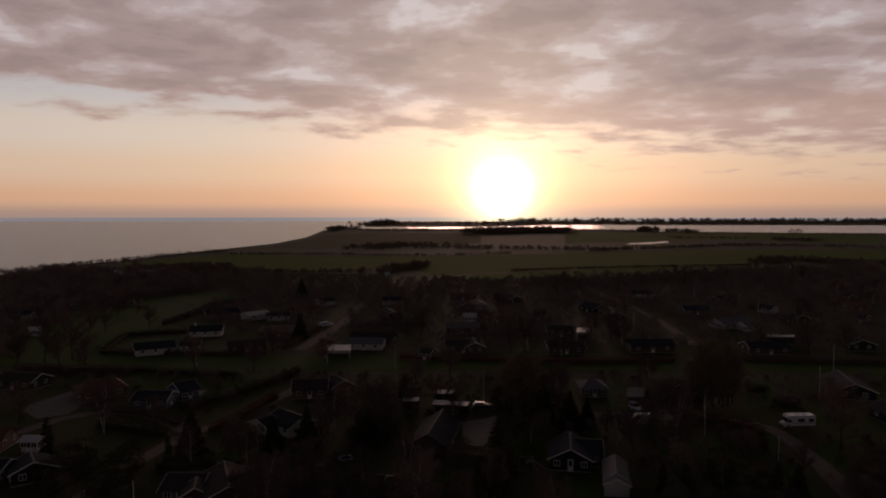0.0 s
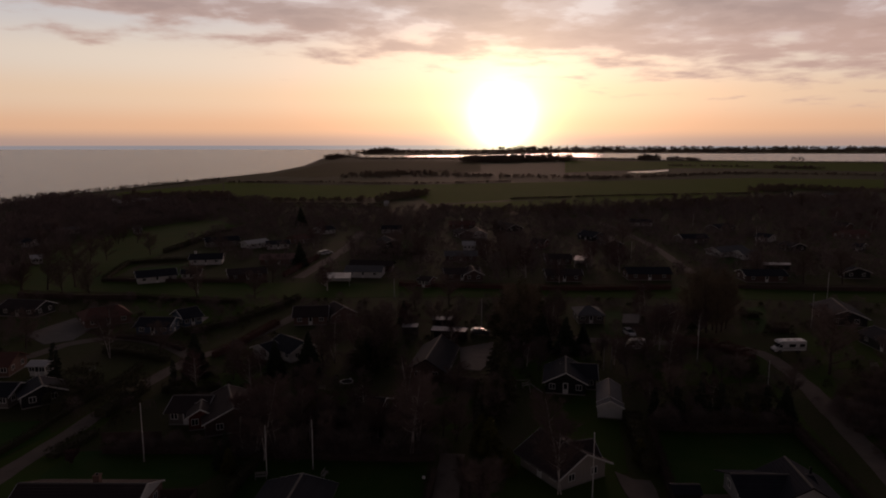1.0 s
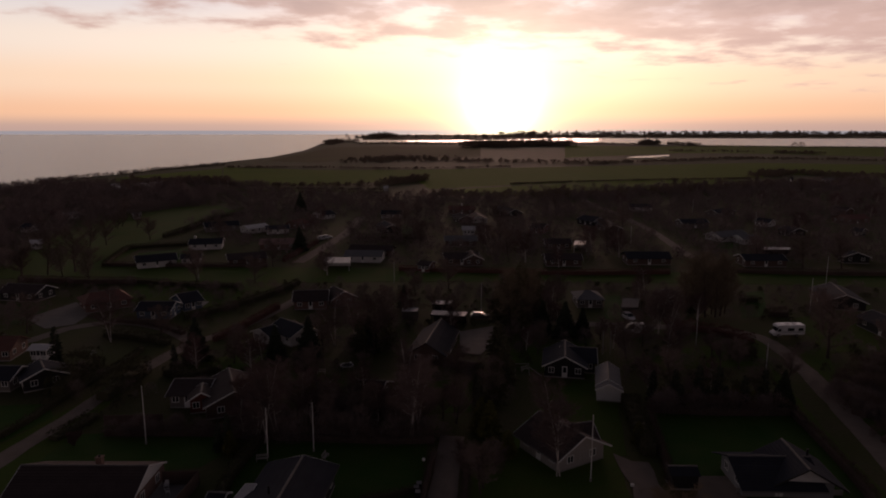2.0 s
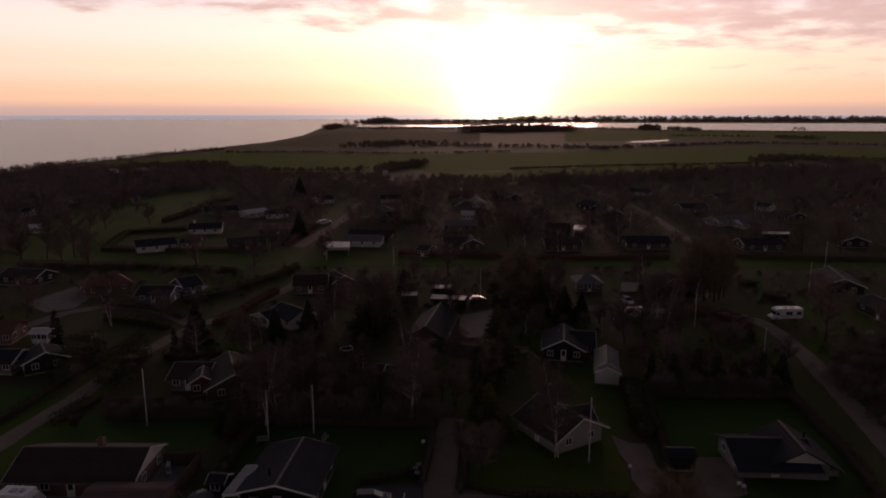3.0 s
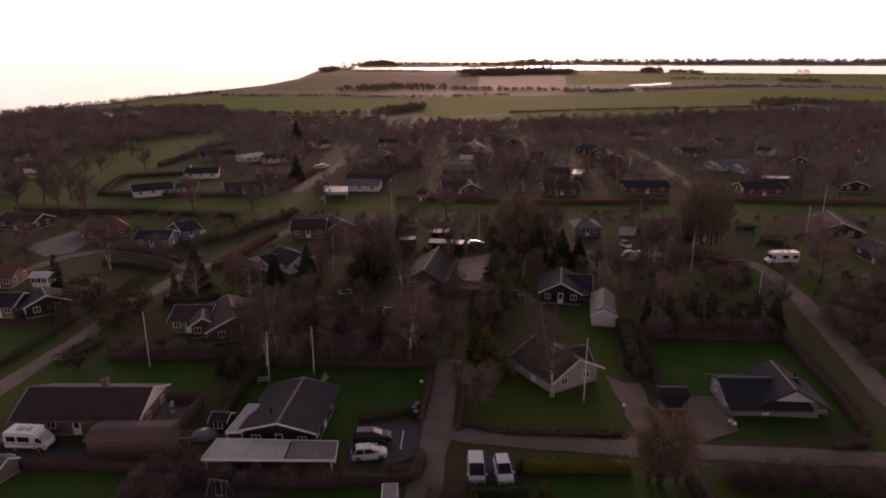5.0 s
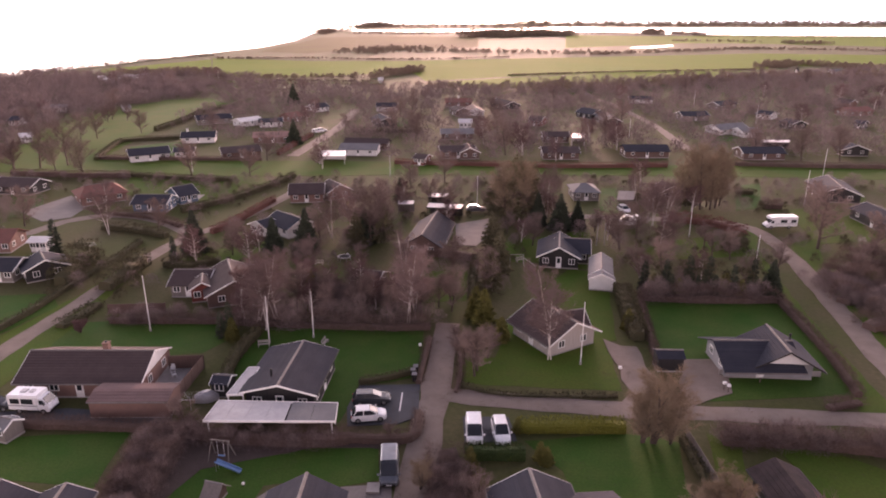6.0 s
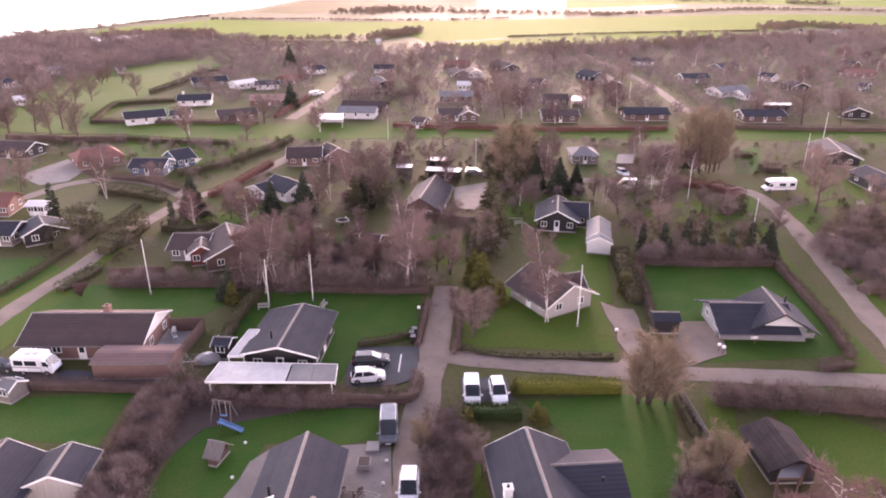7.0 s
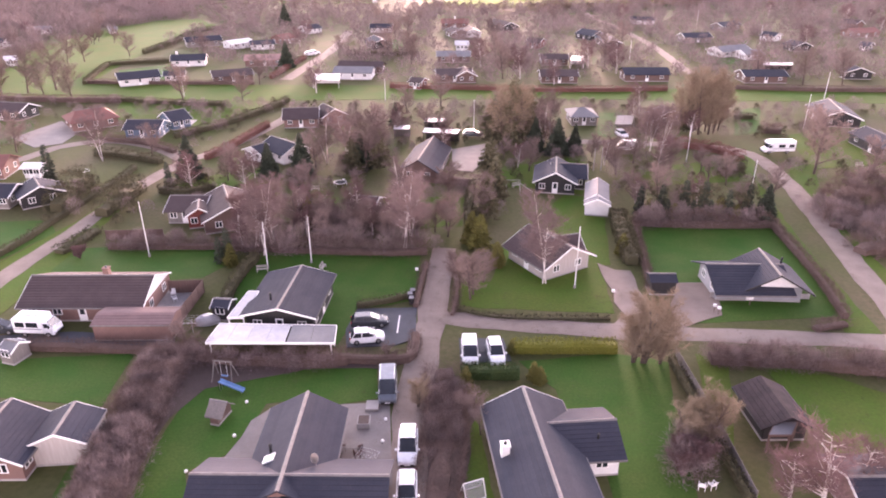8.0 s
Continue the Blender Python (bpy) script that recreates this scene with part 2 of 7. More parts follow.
    "hedge_brown": material("hedge_brown", (0.150, 0.106, 0.090), (0.110, 0.080, 0.068), 0.4, island=0.35, spec=0.1),
    "hedge_red": material("hedge_red", (0.185, 0.092, 0.074), (0.150, 0.080, 0.066), 0.4, island=0.35, spec=0.1),
    "hedge_dull": material("hedge_dull", (0.090, 0.080, 0.048), (0.075, 0.072, 0.040), 0.4, island=0.35, spec=0.1),
}


# ---- mesh helpers ----
def link_mesh(name, me, mat, parent=None, label=""):
    me.materials.append(M[mat])
    ob = new(name, me)
    if parent:
        ob.parent = parent
    if label:
        ob["label"] = label
    return ob


def part(name, bm, mat, parent=None, label=""):
    me = bpy.data.meshes.new(name)
    bm.to_mesh(me)
    bm.free()
    return link_mesh(name, me, mat, parent, label)


def solid(name, verts, faces, mat, parent=None, label=""):
    me = bpy.data.meshes.new(name)
    me.from_pydata([tuple(v) for v in verts], [], faces)
    bm = bmesh.new()
    bm.from_mesh(me)
    bmesh.ops.recalc_face_normals(bm, faces=bm.faces)
    bm.to_mesh(me)
    bm.free()
    return link_mesh(name, me, mat, parent, label)


BOX_FACES = [(0, 1, 2, 3), (7, 6, 5, 4), (0, 4, 5, 1), (1, 5, 6, 2), (2, 6, 7, 3), (3, 7, 4, 0)]


def hexa(name, low, high, mat, parent=None, label=""):
    """A solid from four lower and four upper corners."""
    return solid(name, [*low, *high], BOX_FACES, mat, parent, label)


def box(name, x0, x1, y0, y1, z0, z1, mat, parent=None, label="", bevel=0.0):
    c = [(x0, y0), (x1, y0), (x1, y1), (x0, y1)]
    ob = hexa(name, [(*p, z0) for p in c], [(*p, z1) for p in c], mat, parent, label)
    if bevel:
        bm = bmesh.new()
        bm.from_mesh(ob.data)
        bmesh.ops.bevel(bm, geom=bm.edges[:], offset=bevel, segments=2, affect="EDGES")
        bm.to_mesh(ob.data)
        bm.free()
    return ob


def tube(name, p0, p1, r0, r1, mat, parent=None, label="", sides=8):
    a, b = Vector(p0), Vector(p1)
    q = (b - a).to_track_quat("Z", "Y")
    vs = [a + q @ Vector((r0 * math.cos(k * math.tau / sides), r0 * math.sin(k * math.tau / sides), 0)) for k in range(sides)]
    vs += [b + q @ Vector((r1 * math.cos(k * math.tau / sides), r1 * math.sin(k * math.tau / sides), 0)) for k in range(sides)]
    fs = [(k, (k + 1) % sides, sides + (k + 1) % sides, sides + k) for k in range(sides)]
    fs += [tuple(range(sides - 1, -1, -1)), tuple(range(sides, 2 * sides))]
    return solid(name, vs, fs, mat, parent, label)


def raw_mesh(name, verts, faces, mat):
    """Many loose faces, as arrays: verts (n, 3), faces (m, 3 or 4)."""
    me = bpy.data.meshes.new(name)
    k = faces.shape[1]
    me.vertices.add(len(verts))
    me.vertices.foreach_set("co", np.ascontiguousarray(verts, np.float32).ravel())
    me.loops.add(faces.size)
    me.loops.foreach_set("vertex_index", np.ascontiguousarray(faces, np.int32).ravel())
    me.polygons.add(len(faces))
    me.polygons.foreach_set("loop_start", np.arange(0, faces.size, k, dtype=np.int32))
    me.update(calc_edges=True)
    me.materials.append(M[mat])
    return me


def thing(name, label, category, x=0, y=0, z=0, turn=0, group="", kind=""):
    ob = new(name)
    ob.matrix_basis = pose(x, y, z, 0, 0, turn)
    ob.empty_display_size = 0.5
    return tagged(ob, label, category, group, kind)


def inside(p, poly):
    hit, n = False, len(poly)
    for i in range(n):
        (x0, y0), (x1, y1) = poly[i], poly[i - 1]
        if (y0 > p[1]) != (y1 > p[1]) and p[0] < (x1 - x0) * (p[1] - y0) / (y1 - y0) + x0:
            hit = not hit
    return hit


def smooth_line(pts, step=3.0):
    """A rounded line through the points."""
    out, n = [], len(pts)
    P = [Vector(p) for p in pts]
    for i in range(n - 1):
        a, b, c, d = P[max(i - 1, 0)], P[i], P[i + 1], P[min(i + 2, n - 1)]
        k = max(2, int((c - b).length / step))
        for j in range(k):
            t = j / k
            out.append(0.5 * ((2 * b) + (c - a) * t + (2 * a - 5 * b + 4 * c - d) * t * t + (3 * b - a - 3 * c + d) * t ** 3))
    return out + [P[-1]]


def sheet(name, poly, z, mat, label, category="", thick=0.0, kind="structure", rough_edge=0.0, seed=1):
    """A flat patch of ground inside a closed line, its edge slightly uneven, with a rim down into the ground."""
    rnd = random.Random(seed)
    pts = []
    n = len(poly)
    for i in range(n):
        a, b = Vector(poly[i]), Vector(poly[(i + 1) % n])
        k = max(1, int((b - a).length / 2.5)) if rough_edge else 1
        pts += [a.lerp(b, j / k) + Vector((rnd.uniform(-1, 1), rnd.uniform(-1, 1))) * rough_edge for j in range(k)]
    bm = bmesh.new()
    top = [bm.verts.new((*p, z)) for p in pts]
    bm.faces.new(top)
    low = [bm.verts.new((*p, z - max(thick, z + 0.02))) for p in pts]
    for i in range(len(pts)):
        bm.faces.new((top[i], low[i], low[(i + 1) % len(pts)], top[(i + 1) % len(pts)]))
    bmesh.ops.triangulate(bm, faces=[f for f in bm.faces if len(f.verts) > 4])
    bmesh.ops.recalc_face_normals(bm, faces=bm.faces)
    return tagged(part(name, bm, mat), label, category or name, kind=kind)


def strip(name, pts, width, z, mat, label, category, edge=0.25, seed=1):
    """A road along a line, with slightly crumbled edges."""
    rnd = random.Random(seed)
    line = smooth_line(pts)
    bm = bmesh.new()
    rows = []
    for i, p in enumerate(line):
        d = (line[min(i + 1, len(line) - 1)] - line[max(i - 1, 0)]).normalized()
        s = Vector((-d.y, d.x))
        w = width / 2
        row = [p + s * (w + rnd.uniform(-edge, edge)), p + s * w * 0.45, p - s * w * 0.45, p - s * (w + rnd.uniform(-edge, edge))]
        zs = (z - 0.05, z, z, z - 0.05)
        rows.append([bm.verts.new((*q, zz)) for q, zz in zip(row, zs)])
    for a, b in zip(rows, rows[1:]):
        for k in range(3):
            bm.faces.new((a[k], a[k + 1], b[k + 1], b[k]))
    bmesh.ops.recalc_face_normals(bm, faces=bm.faces)
    for f in bm.faces:
        if f.normal.z < 0:
            f.normal_flip()
    return tagged(part(name, bm, mat), label, category, kind="structure")

# ---- kinds of things: houses ----
def window(parent, x, y, z, w, h, face, mat_frame="white_wood"):
    """A framed window on a wall that looks along -y ('s'), +y ('n'), +x ('e') or -x ('w')."""
    turn = {"s": 0, "e": 90, "n": 180, "w": -90}[face]
    win = new("window")
    win.parent = parent
    win.matrix_basis = pose(x, y, z, 0, 0, turn)
    t = 0.09
    bm = bmesh.new()
    for a, b, c, d in ((-w / 2, w / 2, -h / 2, -h / 2 + t), (-w / 2, w / 2, h / 2 - t, h / 2), (-w / 2, -w / 2 + t, -h / 2 + t, h / 2 - t),
                       (w / 2 - t, w / 2, -h / 2 + t, h / 2 - t), (-t / 2, t / 2, -h / 2 + t, h / 2 - t)):
        vs = [bm.verts.new(v) for v in ((a, -0.05, c), (b, -0.05, c), (b, -0.05, d), (a, -0.05, d), (a, 0.03, c), (b, 0.03, c), (b, 0.03, d), (a, 0.03, d))]
        for f in BOX_FACES:
            bm.faces.new([vs[i] for i in f])
    bmesh.ops.recalc_face_normals(bm, faces=bm.faces)
    part("frame", bm, mat_frame, win)
    box("pane", -w / 2 + t, w / 2 - t, -0.02, 0.01, -h / 2 + t, h / 2 - t, "glass", win)
    return win


def door(parent, x, y, w, h, face, mat="white_wood"):
    turn = {"s": 0, "e": 90, "n": 180, "w": -90}[face]
    d = new("door")
    d.parent = parent
    d.matrix_basis = pose(x, y, 0.12, 0, 0, turn)
    box("door_leaf", -w / 2, w / 2, -0.05, 0.02, 0, h, mat, d)
    box("pane", -w / 2 + 0.18, w / 2 - 0.18, -0.06, -0.052, 0.9, h - 0.15, "glass", d)
    return d


HOUSES = []


def gable_house(p1, p2, width, ridge=4.6, eave=2.4, wall="black_wood", roof="roof_slate", trim="white_wood", label="", over=0.5, gable_over=0.5,
                chimney=None, detail=2, hip=0.0, south=("w", "d", "w"), ends=("w", "w"), category="house", name="house", cap=True, gable=None,
                base="stone_pale", skylights=0):
    """A house under a saddle roof. p1, p2: the ridge's ends on the plan. hip: how far the roof's ends lean in."""
    a, b = Vector(p1), Vector(p2)
    mid, d = (a + b) / 2, b - a
    if d.x < 0:
        d = -d
    L, W = d.length, width
    ob = thing(name, label, category, mid.x, mid.y, 0, math.degrees(math.atan2(d.y, d.x)))
    HOUSES.append((mid.x, mid.y - 3.5, max(L, W) / 2 + 3.5))
    lx, wy = L / 2 - gable_over, W / 2 - over
    slope = (ridge - eave) / (W / 2)
    top = ridge - 0.14
    wall_top = eave + slope * over - 0.14
    # walls with their gables
    if hip:
        vs = [(-lx, -wy, 0), (lx, -wy, 0), (lx, wy, 0), (-lx, wy, 0), (-lx, -wy, wall_top), (lx, -wy, wall_top), (lx, wy, wall_top), (-lx, wy, wall_top)]
        solid("wall", vs, BOX_FACES, wall, ob)
    else:
        vs = [(-lx, -wy, 0), (-lx, wy, 0), (-lx, wy, wall_top), (-lx, 0, top), (-lx, -wy, wall_top), (lx, -wy, 0), (lx, wy, 0), (lx, wy, wall_top), (lx, 0, top), (lx, -wy, wall_top)]
        solid("wall", vs, [(0, 1, 2, 3, 4), (9, 8, 7, 6, 5), (0, 5, 6, 1), (1, 6, 7, 2), (2, 7, 8, 3), (3, 8, 9, 4), (4, 9, 5, 0)], wall, ob)
        if gable:
            for s in (-1, 1):
                x = s * (lx + 0.03)
                h0 = wall_top + 0.05
                k = wy * 0.93
                hexa("gable_cladding", [(x - 0.025, -k, h0), (x + 0.025, -k, h0), (x + 0.025, k, h0), (x - 0.025, k, h0)],
                     [(x - 0.025, -0.05, top - 0.15), (x + 0.025, -0.05, top - 0.15), (x + 0.025, 0.05, top - 0.15), (x - 0.025, 0.05, top - 0.15)], gable, ob)
    box("plinth", -lx - 0.03, lx + 0.03, -wy - 0.03, wy + 0.03, 0, 0.22, base, ob)
    # roof slabs
    th = 0.12
    hx = L / 2
    for s in (-1, 1):
        e = s * W / 2
        i = hx - hip
        low = [(-hx, e, eave - th), (hx, e, eave - th), (i, 0, ridge - th), (-i, 0, ridge - th)]
        high = [(x, y, z + th) for x, y, z in low]
        hexa("roof_slope", low, high, roof, ob)
        # courses of sheets or tiles, as low steps
        if detail > 1 and not hip:
            rows = max(3, int(math.hypot(W / 2, ridge - eave) / 0.42))
            for r in range(rows):
                t0, t1 = r / rows, (r + 0.98) / rows
                y0, y1 = e * (1 - t0), e * (1 - t1)
                z0, z1 = eave + (ridge - eave) * t0, eave + (ridge - eave) * t1
                x0, x1 = -hx + 0.02, hx - 0.02
                solid("roof_course", [(x0, y0, z0 + 0.045), (x1, y0, z0 + 0.045), (x1, y1, z1 + 0.012), (x0, y1, z1 + 0.012), (x0, y0, z0 + 0.003), (x1, y0, z0 + 0.003)],
                      [(0, 1, 2, 3), (0, 4, 5, 1), (0, 3, 4), (1, 5, 2), (3, 2, 5, 4)], roof, ob)
        # gutter
        if detail > 1:
            g = 0.06
            box("gutter", -hx, hx, min(e, e + s * 2 * g), max(e, e + s * 2 * g), eave - 0.17, eave - 0.03, "flue" if wall == "black_wood" else "ridge", ob)
    if hip:
        for s in (-1, 1):
            i = s * (hx - hip)
            q = [(s * hx, -W / 2, eave), (s * hx, W / 2, eave), (i, 0.01, ridge), (i, -0.01, ridge)]
            hexa("roof_hip", [(x, y, z - th) for x, y, z in q], q, roof, ob)
    elif trim:
        for sx in (-1, 1):
            for sy in (-1, 1):
                x = sx * (hx + 0.02)
                q = [(x - 0.03, sy * (W / 2 + 0.03), eave - 0.22), (x + 0.03, sy * (W / 2 + 0.03), eave - 0.22), (x + 0.03, 0, ridge - 0.18), (x - 0.03, 0, ridge - 0.18)]
                hexa("bargeboard", q, [(a0, b0, c0 + 0.21) for a0, b0, c0 in q], trim, ob)
    if cap:
        i = hx - hip
        hexa("ridge_cap", [(-i, -0.17, ridge - 0.02), (i, -0.17, ridge - 0.02), (i, 0.17, ridge - 0.02), (-i, 0.17, ridge - 0.02)],
             [(-i, -0.05, ridge + 0.09), (i, -0.05, ridge + 0.09), (i, 0.05, ridge + 0.09), (-i, 0.05, ridge + 0.09)], "ridge", ob)
    # openings
    if detail:
        for face, y in (("s", -wy - 0.005), ("n", wy + 0.005)):
            n = len(south)
            for k, kind in enumerate(south):
                x = -lx + (k + 0.5) * 2 * lx / n
                if kind == "w":
                    window(ob, x, y, 1.45, 1.15, 1.0, face)
                elif kind == "d":
                    door(ob, x, y, 0.95, 2.05, face)
        for face, x in (("w", -lx - 0.005), ("e", lx + 0.005)):
            n = len(ends)
            for k, kind in enumerate(ends):
                y = -wy + (k + 0.5) * 2 * wy / n
                if kind == "w":
                    window(ob, x, y, 1.4, 1.1, 1.05, face)
                elif kind == "d":
                    door(ob, x, y, 0.95, 2.05, face)
    for k in range(skylights):
        x, y = -lx + (k + 1) * 2 * lx / (skylights + 1), -W / 4
        z = ridge - slope * W / 4 + 0.05
        q = [(x - 0.4, y - 0.5, z - slope * 0.5), (x + 0.4, y - 0.5, z - slope * 0.5), (x + 0.4, y + 0.5, z + slope * 0.5), (x - 0.4, y + 0.5, z + slope * 0.5)]
        hexa("skylight", q, [(u, v, w + 0.08) for u, v, w in q], "glass", ob)
    if chimney:
        kind, cx, cy = chimney
        z0 = ridge - abs(cy) * slope - 0.4
        if kind == "flue":
            tube("flue_pipe", (cx, cy, z0), (cx, cy, z0 + 1.25), 0.13, 0.13, "flue", ob)
            tube("flue_cowl", (cx, cy, z0 + 1.25), (cx, cy, z0 + 1.42), 0.2, 0.08, "flue", ob)
        else:
            m = {"brick": "brick", "white": "white_wall"}[kind]
            box("chimney", cx - 0.35, cx + 0.35, cy - 0.35, cy + 0.35, z0, z0 + 1.35, m, ob)
            box("chimney_cap", cx - 0.42, cx + 0.42, cy - 0.42, cy + 0.42, z0 + 1.35, z0 + 1.47, m, ob)
            tube("chimney_pot", (cx, cy, z0 + 1.46), (cx, cy, z0 + 1.66), 0.15, 0.13, "flue", ob)
    return ob


def dish_on(house, x, y, z, turn):
    """A satellite dish on a short bent mast, part of its house."""
    tube("dish_mast", (x, y, z - 0.2), (x, y, z + 0.75), 0.035, 0.03, "steel", house)
    a = radians(turn)
    d = Vector((math.cos(a) * 0.9, math.sin(a) * 0.9, 0.43)).normalized()
    u = d.cross(Vector((0, 0, 1))).normalized()
    v = u.cross(d)
    o = Vector((x, y, z + 0.75))
    bm = bmesh.new()
    rings = []
    for r, back in ((0.0, 0.0), (0.18, 0.02), (0.32, 0.07), (0.43, 0.13)):
        rings.append([bm.verts.new(o + d * back + (u * math.cos(k * math.tau / 14) + v * math.sin(k * math.tau / 14)) * max(r, 0.01)) for k in range(14)])
    for p, q in zip(rings, rings[1:]):
        for k in range(14):
            bm.faces.new((p[k], p[(k + 1) % 14], q[(k + 1) % 14], q[k]))
    bm.faces.new(rings[0])
    bmesh.ops.solidify(bm, geom=bm.faces[:], thickness=0.015)
    dish = part("dish", bm, "stone_pale", house, "pale grey satellite dish")
    tube("feed_arm", tuple(o - v * 0.35), tuple(o + d * 0.45), 0.015, 0.015, "steel", house)
    return dish


def flat_shelter(corners, height, roof, label, posts="white_wood", drop=0.15, wall=None, split=None, name="carport"):
    """A flat roof on posts: corners in order round the plan, the first two at the back. split: (share, second roof)."""
    c = [Vector(p) for p in corners]
    mid = sum(c, Vector((0, 0))) / 4
    ob = thing(name, label, "carport", mid.x, mid.y)
    c = [p - mid for p in c]
    hs = [height + drop, height + drop, height, height]
    pieces = [(0.0, 1.0, roof)] if not split else [(0.0, split[0] - 0.005, roof), (split[0] + 0.005, 1.0, split[1])]
    for t0, t1, m in pieces:
        n = max(1, round((c[1] - c[0]).length * (t1 - t0) / 2.2))
        for k in range(n):
            u0, u1 = t0 + (t1 - t0) * k / n, t0 + (t1 - t0) * (k + 0.985) / n
            q = [c[0].lerp(c[1], u0), c[0].lerp(c[1], u1), c[3].lerp(c[2], u1), c[3].lerp(c[2], u0)]
            hexa("roof_panel", [(*p, h) for p, h in zip(q, hs)], [(*p, h + 0.07) for p, h in zip(q, hs)], m, ob)
    for i in range(4):
        a, b = c[i], c[(i + 1) % 4]
        s = (b - a).normalized()
        o = Vector((s.y, -s.x)) * 0.05
        if o.dot((a + b) / 2) < 0:
            o = -o
        za, zb = hs[i] - 0.14, hs[(i + 1) % 4] - 0.14
        q = [(*a, za), (*b, zb), (*(b + o), zb), (*(a + o), za)]
        hexa("fascia", q, [(x, y, z + 0.26) for x, y, z in q], posts, ob)
    for i in range(4):
        p = c[i] * 0.94
        box("post", p.x - 0.07, p.x + 0.07, p.y - 0.07, p.y + 0.07, 0, hs[i], posts, ob)
    if wall:
        a, b = c[0] * 0.9, c[1] * 0.9
        n = (b - a).normalized()
        o = Vector((-n.y, n.x)) * 0.06
        hexa("back_wall", [(*a, 0), (*b, 0), (*(b + o), 0), (*(a + o), 0)], [(*a, height), (*b, height), (*(b + o), height), (*(a + o), height)], wall, ob)
    return ob


def board_fence(pts, height, mat, label, gap=0.0):
    """Upright boards between posts along a line."""
    ob = thing("fence", label, "fence", *pts[0])
    o = Vector(pts[0])
    for a, b in zip(pts, pts[1:]):
        a, b = Vector(a) - o, Vector(b) - o
        d = b - a
        n = max(1, round(d.length / 1.8))
        s = d.normalized()
        side = Vector((-s.y, s.x))
        for k in range(n + 1):
            p = a.lerp(b, k / n)
            box("post", p.x - 0.05, p.x + 0.05, p.y - 0.05, p.y + 0.05, 0, height + 0.08, mat, ob)
        for k in range(n):
            p, q = a.lerp(b, k / n) + s * 0.06, a.lerp(b, (k + 1) / n) - s * 0.06
            t = side * 0.025
            hexa("panel", [(*(p - t), 0.06), (*(q - t), 0.06), (*(q + t), 0.06), (*(p + t), 0.06)],
                 [(*(p - t), height), (*(q - t), height), (*(q + t), height), (*(p + t), height)], mat, ob)
    return ob


# ---- kinds of things: vehicles ----
def car_mesh(sections, name, mat, parent, inset=0.0):
    """A car's shell from cross-sections (x, half width, floor, waist, top, half width at the top)."""
    bm = bmesh.new()
    rings = []
    for x, w, z0, z1, z2, wt in sections:
        ring = [(-w, z0), (-w * 1.0, z0 + (z1 - z0) * 0.45), (-w * 0.97, z1), (-wt, z2 - 0.06), (-wt * 0.8, z2), (wt * 0.8, z2), (wt, z2 - 0.06), (w * 0.97, z1),
                (w * 1.0, z0 + (z1 - z0) * 0.45), (w, z0)]
        rings.append([bm.verts.new((x, y, z)) for y, z in ring])
    for r0, r1 in zip(rings, rings[1:]):
        for k in range(10):
            bm.faces.new((r0[k], r0[(k + 1) % 10], r1[(k + 1) % 10], r1[k]))
    bm.faces.new(rings[0])
    bm.faces.new(rings[-1])
    bmesh.ops.recalc_face_normals(bm, faces=bm.faces)
    bmesh.ops.bevel(bm, geom=bm.edges[:], offset=0.025, segments=1, affect="EDGES", clamp_overlap=True)
    return part(name, bm, mat, parent)


def wheels(ob, xs, half, r):
    for x in xs:
        for s in (-1, 1):
            w = new("wheel")
            w.parent = ob
            w.matrix_basis = pose(x, s * (half - 0.1), r)
            tube("tyre", (0, -0.11, 0), (0, 0.11, 0), r, r, "rubber", w, sides=16)
            tube("rim", (0, s * 0.10, 0), (0, s * 0.125, 0), r * 0.62, r * 0.58, "steel", w, sides=10)


